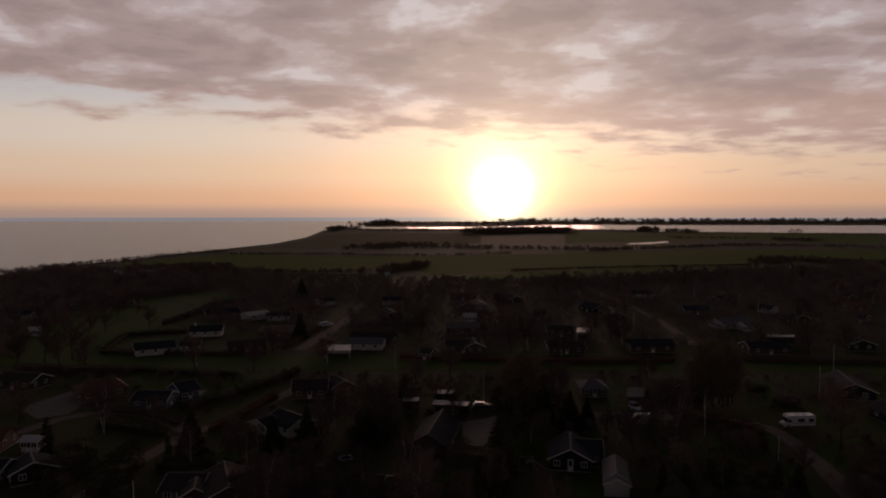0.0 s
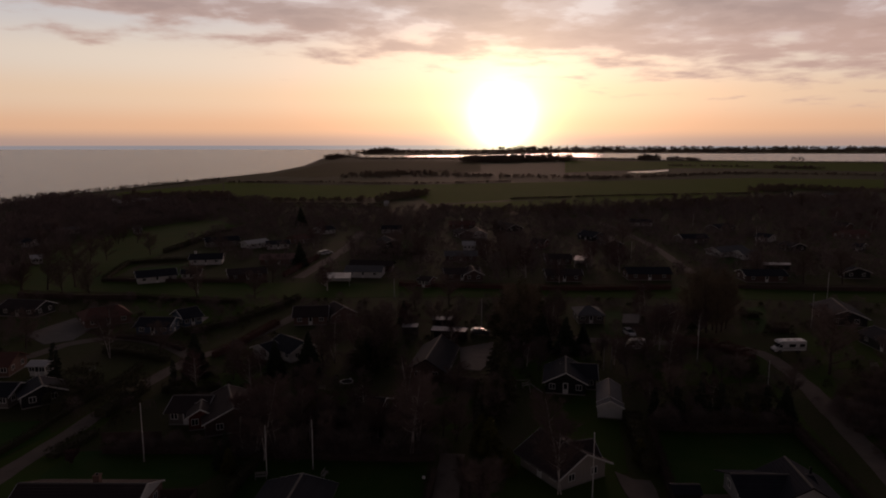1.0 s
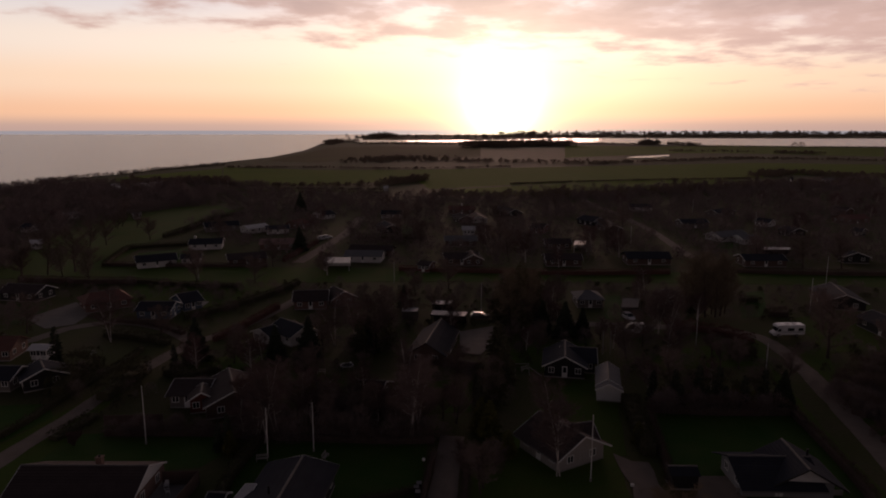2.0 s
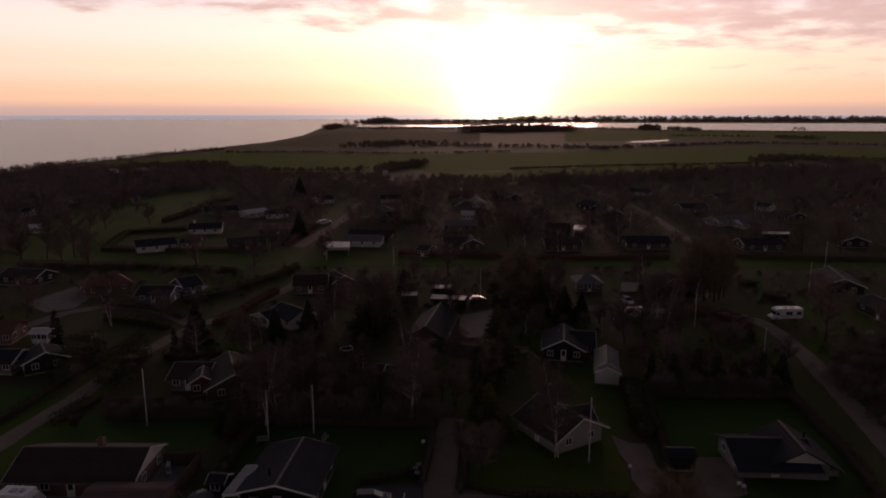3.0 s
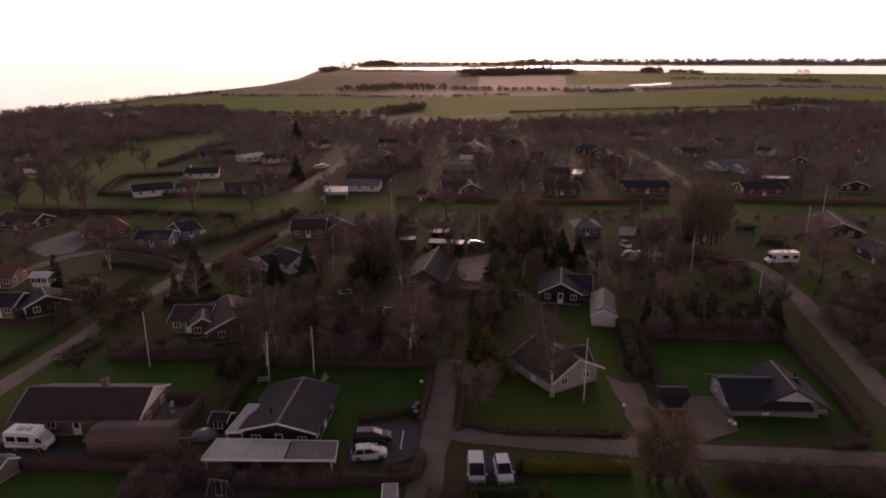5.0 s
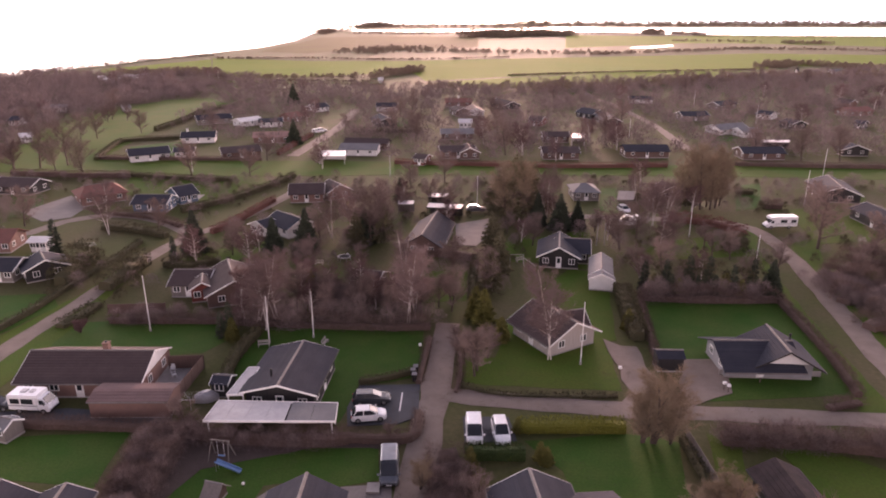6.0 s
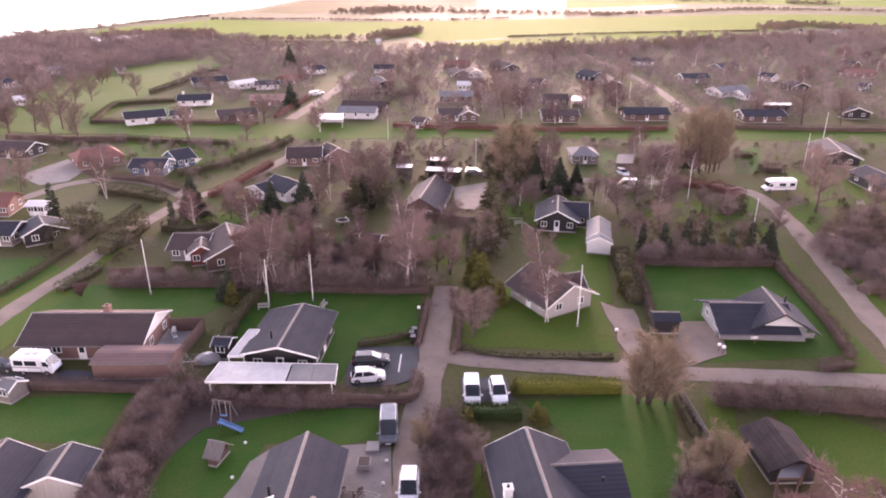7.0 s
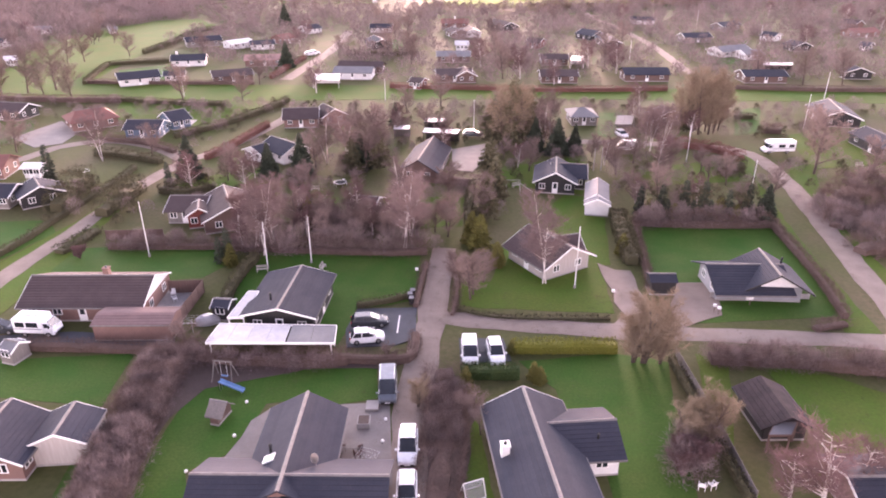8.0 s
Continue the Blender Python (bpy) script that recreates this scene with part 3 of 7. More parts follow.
def make_car(label, paint, length=4.1, width=1.78, height=1.48, style="hatch", name="car"):
    """A car, nose along +x, standing on z = 0."""
    ob = thing(name, label, "car" if style != "van" else "van")
    L, w, h = length / 2, width / 2, height
    if style == "van":
        low = [(-L, w * 0.94, 0.35, 0.95, 1.0, w * 0.9), (-L + 0.12, w, 0.25, 1.02, 1.06, w * 0.95), (L * 0.55, w, 0.22, 1.02, 1.06, w * 0.95),
               (L * 0.75, w * 0.98, 0.22, 0.95, 1.0, w * 0.88), (L - 0.12, w * 0.9, 0.25, 0.78, 0.84, w * 0.78), (L, w * 0.8, 0.38, 0.62, 0.68, w * 0.7)]
        top = [(-L + 0.06, w * 0.90, 1.0, 1.05, h - 0.12, w * 0.80), (-L + 0.30, w * 0.93, 1.0, 1.05, h, w * 0.84), (L * 0.25, w * 0.93, 1.0, 1.05, h, w * 0.84),
               (L * 0.42, w * 0.92, 1.0, 1.05, h - 0.12, w * 0.82), (L * 0.74, w * 0.88, 0.95, 0.99, 1.06, w * 0.80)]
        roof0, roof1, scr = -L + 0.3, L * 0.25, L * 0.74
    else:
        low = [(-L, w * 0.82, 0.38, 0.74, 0.80, w * 0.72), (-L + 0.15, w * 0.95, 0.26, 0.88, 0.93, w * 0.86), (-L * 0.5, w, 0.20, 0.92, 0.97, w * 0.9),
               (L * 0.35, w, 0.20, 0.92, 0.97, w * 0.9), (L * 0.72, w * 0.96, 0.22, 0.84, 0.90, w * 0.8), (L - 0.12, w * 0.86, 0.26, 0.68, 0.74, w * 0.7),
               (L, w * 0.7, 0.38, 0.56, 0.62, w * 0.6)]
        tail = -L + (0.12 if style == "hatch" else 0.08)
        top = [(tail, w * 0.84, 0.88, 0.92, 0.99, w * 0.72), (tail + 0.38, w * 0.86, 0.9, 0.95, h - 0.10, w * 0.72), (-L * 0.3, w * 0.88, 0.9, 0.95, h, w * 0.74),
               (L * 0.08, w * 0.88, 0.9, 0.95, h - 0.04, w * 0.74), (L * 0.52, w * 0.84, 0.88, 0.92, 0.98, w * 0.74)]
        roof0, roof1, scr = tail + 0.45, L * 0.06, L * 0.52
    body = car_mesh(low, "body", paint, ob)
    car_mesh(top, "greenhouse", "glass", ob)
    # painted roof panel and pillars over the glass
    rw = (w * 0.85 if style == "van" else w * 0.74)
    bm = bmesh.new()
    vs = [(roof0, -rw, h - 0.05), (roof1, -rw, h - 0.07), (roof1, rw, h - 0.07), (roof0, rw, h - 0.05)]
    low_v = [bm.verts.new(v) for v in vs]
    top_v = [bm.verts.new((x * 0.985, y * 0.86, z + 0.085)) for x, y, z in vs]
    for f in BOX_FACES:
        bm.faces.new([(low_v + top_v)[i] for i in f])
    bmesh.ops.recalc_face_normals(bm, faces=bm.faces)
    part("roof", bm, paint, ob)
    wy0 = w * (0.94 if style == "van" else 0.885)
    for s in (-1, 1):
        for x0, x1 in ((scr - 0.04, roof1), ((roof0 + roof1) / 2, (roof0 + roof1) / 2 + 0.02), (roof0 - 0.3, roof0)):
            q = [(x0, s * wy0, 0.96), (x0 + 0.09, s * wy0, 0.96), (x0 + 0.09, s * (wy0 + 0.015), 0.96), (x0, s * (wy0 + 0.015), 0.96)]
            p = [(x1, s * rw, h - 0.05), (x1 + 0.09, s * rw, h - 0.05), (x1 + 0.09, s * (rw + 0.02), h - 0.05), (x1, s * (rw + 0.02), h - 0.05)]
            hexa("pillar", q, p, paint, ob)
        if style == "van":
            q = [(-L + 0.15, s * wy0, 0.98), (L * 0.05, s * wy0, 0.98), (L * 0.05, s * (wy0 + 0.02), 0.98), (-L + 0.15, s * (wy0 + 0.02), 0.98)]
            p = [(x, y / wy0 * (rw + 0.02), h - 0.07) for x, y, z in q]
            hexa("side_panel", q, p, paint, ob)
        box("mirror", scr - 0.25, scr - 0.13, min(s * (w + 0.02), s * (w + 0.2)), max(s * (w + 0.02), s * (w + 0.2)), 0.95, 1.12, paint, ob)
        box("headlight", L - 0.28, L - 0.05, min(s * w * 0.5, s * w * 0.82), max(s * w * 0.5, s * w * 0.82), 0.55, 0.70, "lens_clear", ob)
        box("tail_light", -L - 0.01, -L + 0.12, min(s * w * 0.58, s * w * 0.86), max(s * w * 0.58, s * w * 0.86), 0.66, 0.88, "lens_red", ob)
    box("bumper", L - 0.10, L + 0.03, -w * 0.68, w * 0.68, 0.28, 0.46, "rubber", ob)
    box("number_plate", L + 0.03, L + 0.045, -0.26, 0.26, 0.36, 0.46, "white_wood", ob)
    wheels(ob, (-L * 0.62, L * 0.63), w, 0.32)
    return ob


def make_motorhome(label, length=7.0, alcove=True):
    ob = thing("motorhome", label, "motorhome")
    L = length / 2
    h = 2.7 if alcove else 2.45
    cab = L * 0.48
    ob_body = box("living_body", -L, cab, -1.12, 1.12, 0.55, h, "car_white", ob, bevel=0.12)
    if alcove:
        hexa("alcove", [(cab - 0.1, -1.08, 2.0), (cab + 1.0, -1.0, 2.15), (cab + 1.0, 1.0, 2.15), (cab - 0.1, 1.08, 2.0)],
             [(cab - 0.1, -1.08, h - 0.03), (cab + 0.75, -1.0, h - 0.15), (cab + 0.75, 1.0, h - 0.15), (cab - 0.1, 1.08, h - 0.03)], "car_white", ob)
    car_mesh([(cab - 0.05, 1.0, 0.4, 1.25, 2.05, 0.92), (cab + 0.45, 1.0, 0.35, 1.25, 2.0, 0.86), (cab + 1.05, 0.97, 0.35, 1.15, 1.25, 0.85),
              (L - 0.15, 0.88, 0.35, 0.92, 1.02, 0.75), (L, 0.75, 0.45, 0.75, 0.85, 0.62)], "cab", "car_white", ob)
    hexa("windscreen", [(cab + 1.02, -0.80, 1.27), (cab + 1.05, 0.80, 1.27), (cab + 1.03, 0.80, 1.22), (cab + 1.0, -0.80, 1.22)],
         [(cab + 0.55, -0.76, 1.98), (cab + 0.55, 0.76, 1.98), (cab + 0.47, 0.76, 2.0), (cab + 0.47, -0.76, 2.0)], "glass", ob)
    for s in (-1, 1):
        y0, y1 = sorted((s * 1.12, s * 1.145))
        for x0, x1 in ((-L + 0.4, -L + 1.5), (-L * 0.3, -L * 0.3 + 1.4)):
            box("side_window", x0, x1, y0, y1, 1.4, 2.05, "glass", ob)
        y0, y1 = sorted((s * 0.97, s * 1.01))
        box("cab_window", cab + 0.1, cab + 0.62, y0, y1, 1.3, 1.85, "glass", ob)
        box("stripe", -L + 0.1, cab - 0.1, *sorted((s * 1.121, s * 1.127)), 1.12, 1.22, "car_silver", ob)
        y0, y1 = sorted((s * 1.02, s * 1.25))
        box("mirror", cab + 0.75, cab + 0.85, y0, y1, 1.35, 1.7, "rubber", ob)
    box("roof_hatch", -L * 0.5, -L * 0.5 + 0.7, -0.35, 0.35, h, h + 0.1, "plastic_sheet", ob)
    box("roof_box", -L * 0.05, -L * 0.05 + 0.5, -0.3, 0.3, h, h + 0.12, "plastic_sheet", ob)
    box("bumper", L - 0.1, L + 0.04, -0.8, 0.8, 0.35, 0.6, "rubber", ob)
    wheels(ob, (-L * 0.5, L * 0.66), 1.05, 0.36)
    return ob


# ---- kinds of things: plants ----
def segments_mesh(name, segs, mat, sides=3, thin=0.0):
    """Tapered prisms from rows of (p0, p1, r0, r1); those thinner than thin are single blades."""
    s = np.array(segs, float)
    d = s[:, 3:6] - s[:, :3]
    d /= np.linalg.norm(d, axis=1)[:, None] + 1e-9
    ref = np.where(np.abs(d[:, 2:3]) < 0.8, np.array([[0, 0, 1.0]]), np.array([[1.0, 0, 0]]))
    u = np.cross(d, ref)
    u /= np.linalg.norm(u, axis=1)[:, None]
    v = np.cross(d, u)
    fine = s[:, 6] < thin
    verts, faces, start = [], [], 0
    for pick, k_sides in ((~fine, sides), (fine, 1)):
        n = int(pick.sum())
        if not n:
            continue
        sp, up, vp = s[pick], u[pick], v[pick]
        rows = []
        if k_sides == 1:
            ang = np.random.default_rng(n).uniform(0, math.pi, n)[:, None]
            w = up * np.cos(ang) + vp * np.sin(ang)
            rows = [sp[:, :3] - w * sp[:, 6:7], sp[:, :3] + w * sp[:, 6:7], sp[:, 3:6] + w * sp[:, 7:8], sp[:, 3:6] - w * sp[:, 7:8]]
            off = start + (np.arange(n) * 4)[:, None]
            faces.append(off + np.array([[0, 1, 2, 3]]))
        else:
            for base, r in ((sp[:, :3], sp[:, 6]), (sp[:, 3:6], sp[:, 7])):
                for k in range(k_sides):
                    t = math.tau * k / k_sides
                    rows.append(base + (up * math.cos(t) + vp * math.sin(t)) * r[:, None])
            off = start + (np.arange(n) * 2 * k_sides)[:, None]
            faces += [off + np.array([[k, (k + 1) % k_sides, k_sides + (k + 1) % k_sides, k_sides + k]]) for k in range(k_sides)]
        vv = np.stack(rows, 1).reshape(-1, 3)
        verts.append(vv)
        start += len(vv)
    return raw_mesh(name, np.concatenate(verts), np.concatenate(faces), mat)


def grow(rnd, h, spread, trunk_r, first=0.25, limbs=16, twigs=9, fine=5, upward=0.5, droop=0.0, stems=1, twig_r=0.02, lean=0.05):
    """Trunk and branch segments of a bare tree."""
    trunk, crown = [], []
    for st in range(stems):
        p = Vector((rnd.uniform(-.25, .25), rnd.uniform(-.25, .25), 0)) if stems > 1 else Vector((0, 0, 0))
        way = Vector((rnd.uniform(-lean, lean), rnd.uniform(-lean, lean), 1)) if stems == 1 else Vector((rnd.uniform(-.22, .22), rnd.uniform(-.22, .22), 1))
        n = 8
        hh = h * (1 if st == 0 else rnd.uniform(0.75, 1))
        line = [p]
        for k in range(n):
            way = (way + Vector((rnd.uniform(-.07, .07), rnd.uniform(-.07, .07), 0))).normalized()
            line.append(line[-1] + way * hh / n)
        for k in range(n):
            r0, r1 = trunk_r * (1 - k / n) ** 0.8 + 0.02, trunk_r * (1 - (k + 1) / n) ** 0.8 + 0.02
            trunk.append((*line[k], *line[k + 1], r0, r1))
        for i in range(limbs):
            t = first + (1 - first) * ((i + rnd.random()) / limbs)
            k = min(int(t * n), n - 1)
            q = line[k].lerp(line[k + 1], t * n - k)
            az = rnd.uniform(0, math.tau)
            shape = math.sin(math.pi * min(1, (t - first) / (1 - first) * 0.78 + 0.22)) ** 0.7
            ln = spread * (0.35 + 0.65 * shape) * rnd.uniform(0.75, 1.1)
            dirn = Vector((math.cos(az), math.sin(az), upward * rnd.uniform(0.6, 1.4)))
            m = 4
            for j in range(m):
                e = q + dirn.normalized() * ln / m
                rr = trunk_r * 0.33 * (1 - t * 0.5)
                crown.append((*q, *e, rr * (1 - j / m) + twig_r, rr * (1 - (j + 1) / m) + twig_r))
                for w in range(twigs // 2 if j == 0 else twigs):
                    a2 = rnd.uniform(0, math.tau)
                    d2 = (dirn.normalized() * 0.6 + Vector((math.cos(a2), math.sin(a2), rnd.uniform(-.3, .8))) * 0.9).normalized()
                    s0 = q.lerp(e, rnd.random())
                    l2 = ln * rnd.uniform(0.16, 0.36)
                    s1 = s0 + d2 * l2
                    crown.append((*s0, *s1, twig_r, twig_r * 0.7))
                    for f in range(fine):
                        d3 = (d2 * 0.6 + Vector((rnd.uniform(-1, 1), rnd.uniform(-1, 1), rnd.uniform(-.7, .9) - droop))).normalized()
                        b0 = s0.lerp(s1, rnd.uniform(0.25, 1))
                        b1 = b0 + d3 * l2 * rnd.uniform(0.4, 0.9)
                        crown.append((*b0, *b1, twig_r * 0.7, twig_r * 0.35))
                dirn = dirn + Vector((rnd.uniform(-.25, .25), rnd.uniform(-.25, .25), rnd.uniform(-.05, .3) - droop * 0.6))
                q = e
    return trunk, crown


def make_tree(name, label, seed, bark, twig, **kw):
    rnd = random.Random(seed)
    trunk, crown = grow(rnd, **kw)
    trunk += [s for s in crown if s[6] > 0.036]
    crown = [s for s in crown if s[6] <= 0.036]
    ob = thing(name, label, "tree")
    t = new("trunk", segments_mesh("trunk", trunk, bark, 6))
    c = new("crown", segments_mesh("crown", crown, twig, 3, 0.03))
    t.parent = c.parent = ob
    return ob


def make_conifer(name, label, seed, h, spread, mat, dense=1.0, pointed=1.0, base=0.06):
    rnd = random.Random(seed)
    ob = thing(name, label, "tree")
    t = new("trunk", segments_mesh("trunk", [(0, 0, 0, 0, 0, h * 0.96, 0.16, 0.02)], "bark", 6))
    t.parent = ob
    verts, faces = [], []
    n = int(300 * dense)
    for i in range(n):
        f = (i + rnd.random()) / n
        z = h * (base + (1 - base) * f)
        rad = spread * ((1 - f) ** pointed * 0.95 + 0.05) * rnd.uniform(0.65, 1.12)
        az = rnd.uniform(0, math.tau)
        d = Vector((math.cos(az), math.sin(az), 0))
        sd = Vector((-d.y, d.x, 0))
        drop = -rad * rnd.uniform(0.05, 0.35) + 0.15
        m = max(3, int(rad * 5))
        for k in range(m):
            u0 = rnd.uniform(0.15, 0.95)
            root = d * rad * u0 + Vector((0, 0, z + drop * u0))
            ww = rad * 0.22 * rnd.uniform(0.6, 1.2) + 0.08
            tip = root + (d * rnd.uniform(0.3, 1.0) + sd * rnd.uniform(-1.0, 1.0) + Vector((0, 0, rnd.uniform(-.45, .4)))).normalized() * (rad * 0.3 + 0.22)
            j = len(verts)
            wv = (sd * rnd.uniform(-1, 1) + Vector((0, 0, rnd.uniform(-1, 1)))).normalized() * ww * 0.5
            verts += [root - wv, root + wv, tip]
            faces.append((j, j + 1, j + 2))
    c = new("crown", raw_mesh("crown", np.array([tuple(v) for v in verts]), np.array(faces), mat))
    c.parent = ob
    return ob


def tuft(rnd, r, h, n, flat=0.6):
    """Blade triangles that fill a rounded clump."""
    v = np.empty((n, 3, 3))
    for i in range(n):
        az, u = rnd.uniform(0, math.tau), math.sqrt(rnd.random())
        zz = rnd.random() ** 0.8
        rr = r * u * math.sqrt(max(0.05, 1 - (zz * 0.95) ** 2))
        c = Vector((rr * math.cos(az), rr * math.sin(az), zz * h))
        d = (Vector((c.x, c.y, c.z - h * 0.15)).normalized() + Vector((rnd.uniform(-.8, .8), rnd.uniform(-.8, .8), rnd.uniform(-.5, .9)))).normalized()
        s = d.cross(Vector((rnd.uniform(-1, 1), rnd.uniform(-1, 1), rnd.uniform(-1, 1)))).normalized()
        ln, w = h * rnd.uniform(0.14, 0.34), h * rnd.uniform(0.012, 0.035) * flat / 0.6
        v[i] = (c - s * w - d * ln * 0.5, c + s * w - d * ln * 0.5, c + d * ln * 0.5)
    return v


def scatter(name, clumps, places, mat, label, category, kind="stuff", seed=3):
    """Clumps at (x, y, scale) places, all in one mesh."""
    rng = np.random.default_rng(seed)
    out = []
    for x, y, s in places:
        c = clumps[rng.integers(len(clumps))]
        a = rng.uniform(0, math.tau)
        rot = np.array([[math.cos(a), -math.sin(a), 0], [math.sin(a), math.cos(a), 0], [0, 0, rng.uniform(0.75, 1.3)]])
        out.append((c @ rot.T) * s + np.array([x, y, 0]))
    v = np.concatenate(out).reshape(-1, 3)
    ob = new(name, raw_mesh(name, v, np.arange(len(v)).reshape(-1, 3), mat))
    return tagged(ob, label, category, kind=kind)


def hedge(pts, height, width, mat, label, dense=1.0, seed=1, loose=0.25, tall=0.0):
    """A clipped or loose hedge along a line: an uneven inner body under many small leaves and twigs."""
    rnd = random.Random(seed)
    bare = mat == "hedge_brown"
    dense = dense * (2.2 if bare else 1)
    line = smooth_line(pts, 1.0)
    o = line[0].copy()
    ob = thing("hedge", label, "hedge", o.x, o.y)
    bm = bmesh.new()
    rows, tris = [], []
    for i, p in enumerate(line):
        d = (line[min(i + 1, len(line) - 1)] - line[max(i - 1, 0)]).normalized()
        s = Vector((-d.y, d.x))
        k1 = max(0.45, 0.86 - 0.25 * loose)
        w, h = width / 2 * rnd.uniform(k1 - 0.1, k1 + 0.08), height * rnd.uniform(k1 - 0.1, k1 + 0.06)
        q = p - o
        rows.append([bm.verts.new((*(q + s * k * w), z)) for k, z in ((1, 0), (0.95, h * 0.8), (0.5, h), (-0.5, h), (-0.95, h * 0.8), (-1, 0))])
        if i:
            step = (line[i] - line[i - 1]).length
            hh = height * (1 + rnd.uniform(-1, 1) * loose * 0.35 + 0.3 * loose * noise.noise((p.x * 0.35, p.y * 0.35, seed)) + tall * rnd.random())
            for k in range(int(70 * dense * step * (height + width) / 2.6)):
                side, t = rnd.random(), rnd.random()
                at = line[i - 1].lerp(line[i], t) - o
                if side < 0.45:
                    c = Vector((*(at + s * rnd.uniform(-1, 1) * width / 2), hh * rnd.uniform(0.88, 1.05)))
                    out = Vector((*(s * rnd.uniform(-.4, .4)), 1))
                else:
                    k2 = -1 if side < 0.75 else 1
                    c = Vector((*(at + s * k2 * width / 2 * rnd.uniform(0.85, 1.05)), hh * rnd.random()))
                    out = Vector((*(s * k2), 0.5))
                out = (out.normalized() + Vector((rnd.uniform(-1, 1), rnd.uniform(-1, 1), rnd.uniform(-.6, 1))) * (0.5 + loose)).normalized()
                x = out.cross(Vector((rnd.uniform(-1, 1), rnd.uniform(-1, 1), rnd.uniform(-1, 1)))).normalized()
                ln, ww = rnd.uniform(0.12, 0.3) * (1 + loose), rnd.uniform(0.03, 0.08)
                if bare:
                    ln, ww = ln * 1.7, ww * 0.27
                tris += [c - x * ww, c + x * ww, c + out * ln]
    for a, b in zip(rows, rows[1:]):
        for k in range(5):
            bm.faces.new((a[k], a[k + 1], b[k + 1], b[k]))
    bm.faces.new(rows[0])
    bm.faces.new(rows[-1])
    bmesh.ops.recalc_face_normals(bm, faces=bm.faces)
    part("inner_growth", bm, mat, ob)
    v = np.array([tuple(t) for t in tris])
    lv = new("leaves", raw_mesh("leaves", v, np.arange(len(v)).reshape(-1, 3), mat))
    lv.parent = ob
    return ob


def flagpole(p, height=8.5):
    ob = thing("flagpole", "slim white flagpole with a gilt knob standing on the lawn", "flagpole", *p, group="garden flagpoles")
    tube("pole", (0, 0, 0.3), (0, 0, height), 0.065, 0.04, "white_wood", ob)
    box("footing", -0.12, 0.12, -0.12, 0.12, 0, 0.5, "stone_pale", ob)
    tube("knob", (0, 0, height), (0, 0, height + 0.16), 0.08, 0.05, "white_wood", ob)
    tube("halyard", (0.08, 0, 1.0), (0.06, 0, height - 0.1), 0.008, 0.008, "white_wood", ob, sides=4)
    return ob

# ---- ground, water, fields ----
COAST = [(-420, -120), (-400, 200), (-345, 420), (-327.1, 501.1), (-327.5, 536.7), (-331.7, 584.2), (-313.6, 648.3), (-303.5, 759.2), (-278.0, 856.5), (-259.3, 1039.2), (-263.3, 1320.2), (-300.0, 1642.4), (-379.0, 2261.7)]
land = COAST + [(-263.2, 2259.7), (-350.9, 3015.8), (-420, 3300), (-300, 4600), (4700, 4600), (4700, -700), (-420, -700)]
sheet("ground", land, 0.0, "meadow", "rough winter grassland, dull green and brown, reaching the coast", "ground", thick=4.0)
sheet("sea", [(-4900, -900), (4900, -900), (4900, 4950), (-4900, 4950)], -3.0, "water", "calm grey-mauve sea reflecting the dusk sky", "water", thick=0.5)
sheet("beach", [(-324.0, 496.3), (-328.1, 577.8), (-309.9, 640.5), (-299.3, 748.6), (-273.7, 843.0), (-254.4, 1019.4), (-257.0, 1288.5), (-334.4, 1937.2),
       (-356.8, 2009.5), (-282.6, 1388.5), (-271.5, 1081.2), (-286.3, 877.7), (-313.6, 781.6), (-322.5, 664.6), (-340.1, 597.4), (-336.5, 515.8)], -1.6, "gravel", "narrow pale shore below the coastal slope", "beach", thick=2.0)
sheet("lagoon", [(-279.5, 2169.4), (-142.5, 2124.5), (140.3, 2162.4), (362.6, 2158.8), (476.8, 2073.7), (590.8, 1794.6), (743.2, 1734.4), (858.1, 1678.4), (1099.4, 1624.1), (1897.2, 2809.5), (1002.4, 2905.0), (539.7, 2996.0),
       (163.0, 2514.8), (-43.3, 2461.4), (-287.1, 2465.9)], 0.08, "water", "still lagoon reflecting the bright sky behind the fields", "water")
sheet("pond", [(274.8, 1014.7), (310.1, 1014.4), (360.6, 1075.3), (377.6, 1132.2), (344.4, 1097.6), (296.0, 1054.6)], 0.15, "water", "small bright pond in a pasture", "water")
sheet("field", [(-248.9, 769.8), (-132.0, 717.1), (-36.6, 716.4), (74.6, 756.5), (212.2, 801.2), (394.3, 865.1), (538.7, 823.6), (432.7, 659.6), (338.9, 636.3), (315.8, 660.4), (284.9, 600.3), (198.7, 568.4), (99.6, 545.4),
       (56.9, 529.1), (-8.8, 490.0), (-22.3, 575.9), (-97.1, 524.7), (-170.8, 525.2)], 0.05, "field", "broad green winter crop field", "field", rough_edge=0.5)
sheet("field", [(-4.6, 481.0), (55.8, 518.7), (148.2, 556.7), (266.0, 580.6), (237.6, 517.7), (171.4, 489.0), (84.9, 463.4), (32.5, 436.6)], 0.05, "field", "green grass field beside the houses", "field", rough_edge=0.5)
sheet("field", [(314.2, 1740.3), (510.5, 1631.8), (720.1, 1680.2), (996.8, 1532.0), (685.8, 1051.1), (513.0, 1194.3), (414.3, 1195.3), (184.0, 1015.5)], 0.05, "field", "flat green pasture by the lagoon", "field")
sheet("field", [(-236.1, 914.8), (-239.9, 1201.9), (-257.3, 1547.6), (-185.8, 1592.4), (-114.9, 980.9), (-159.7, 869.5)], 0.05, "field_brown", "bare brown field above the shore", "field")
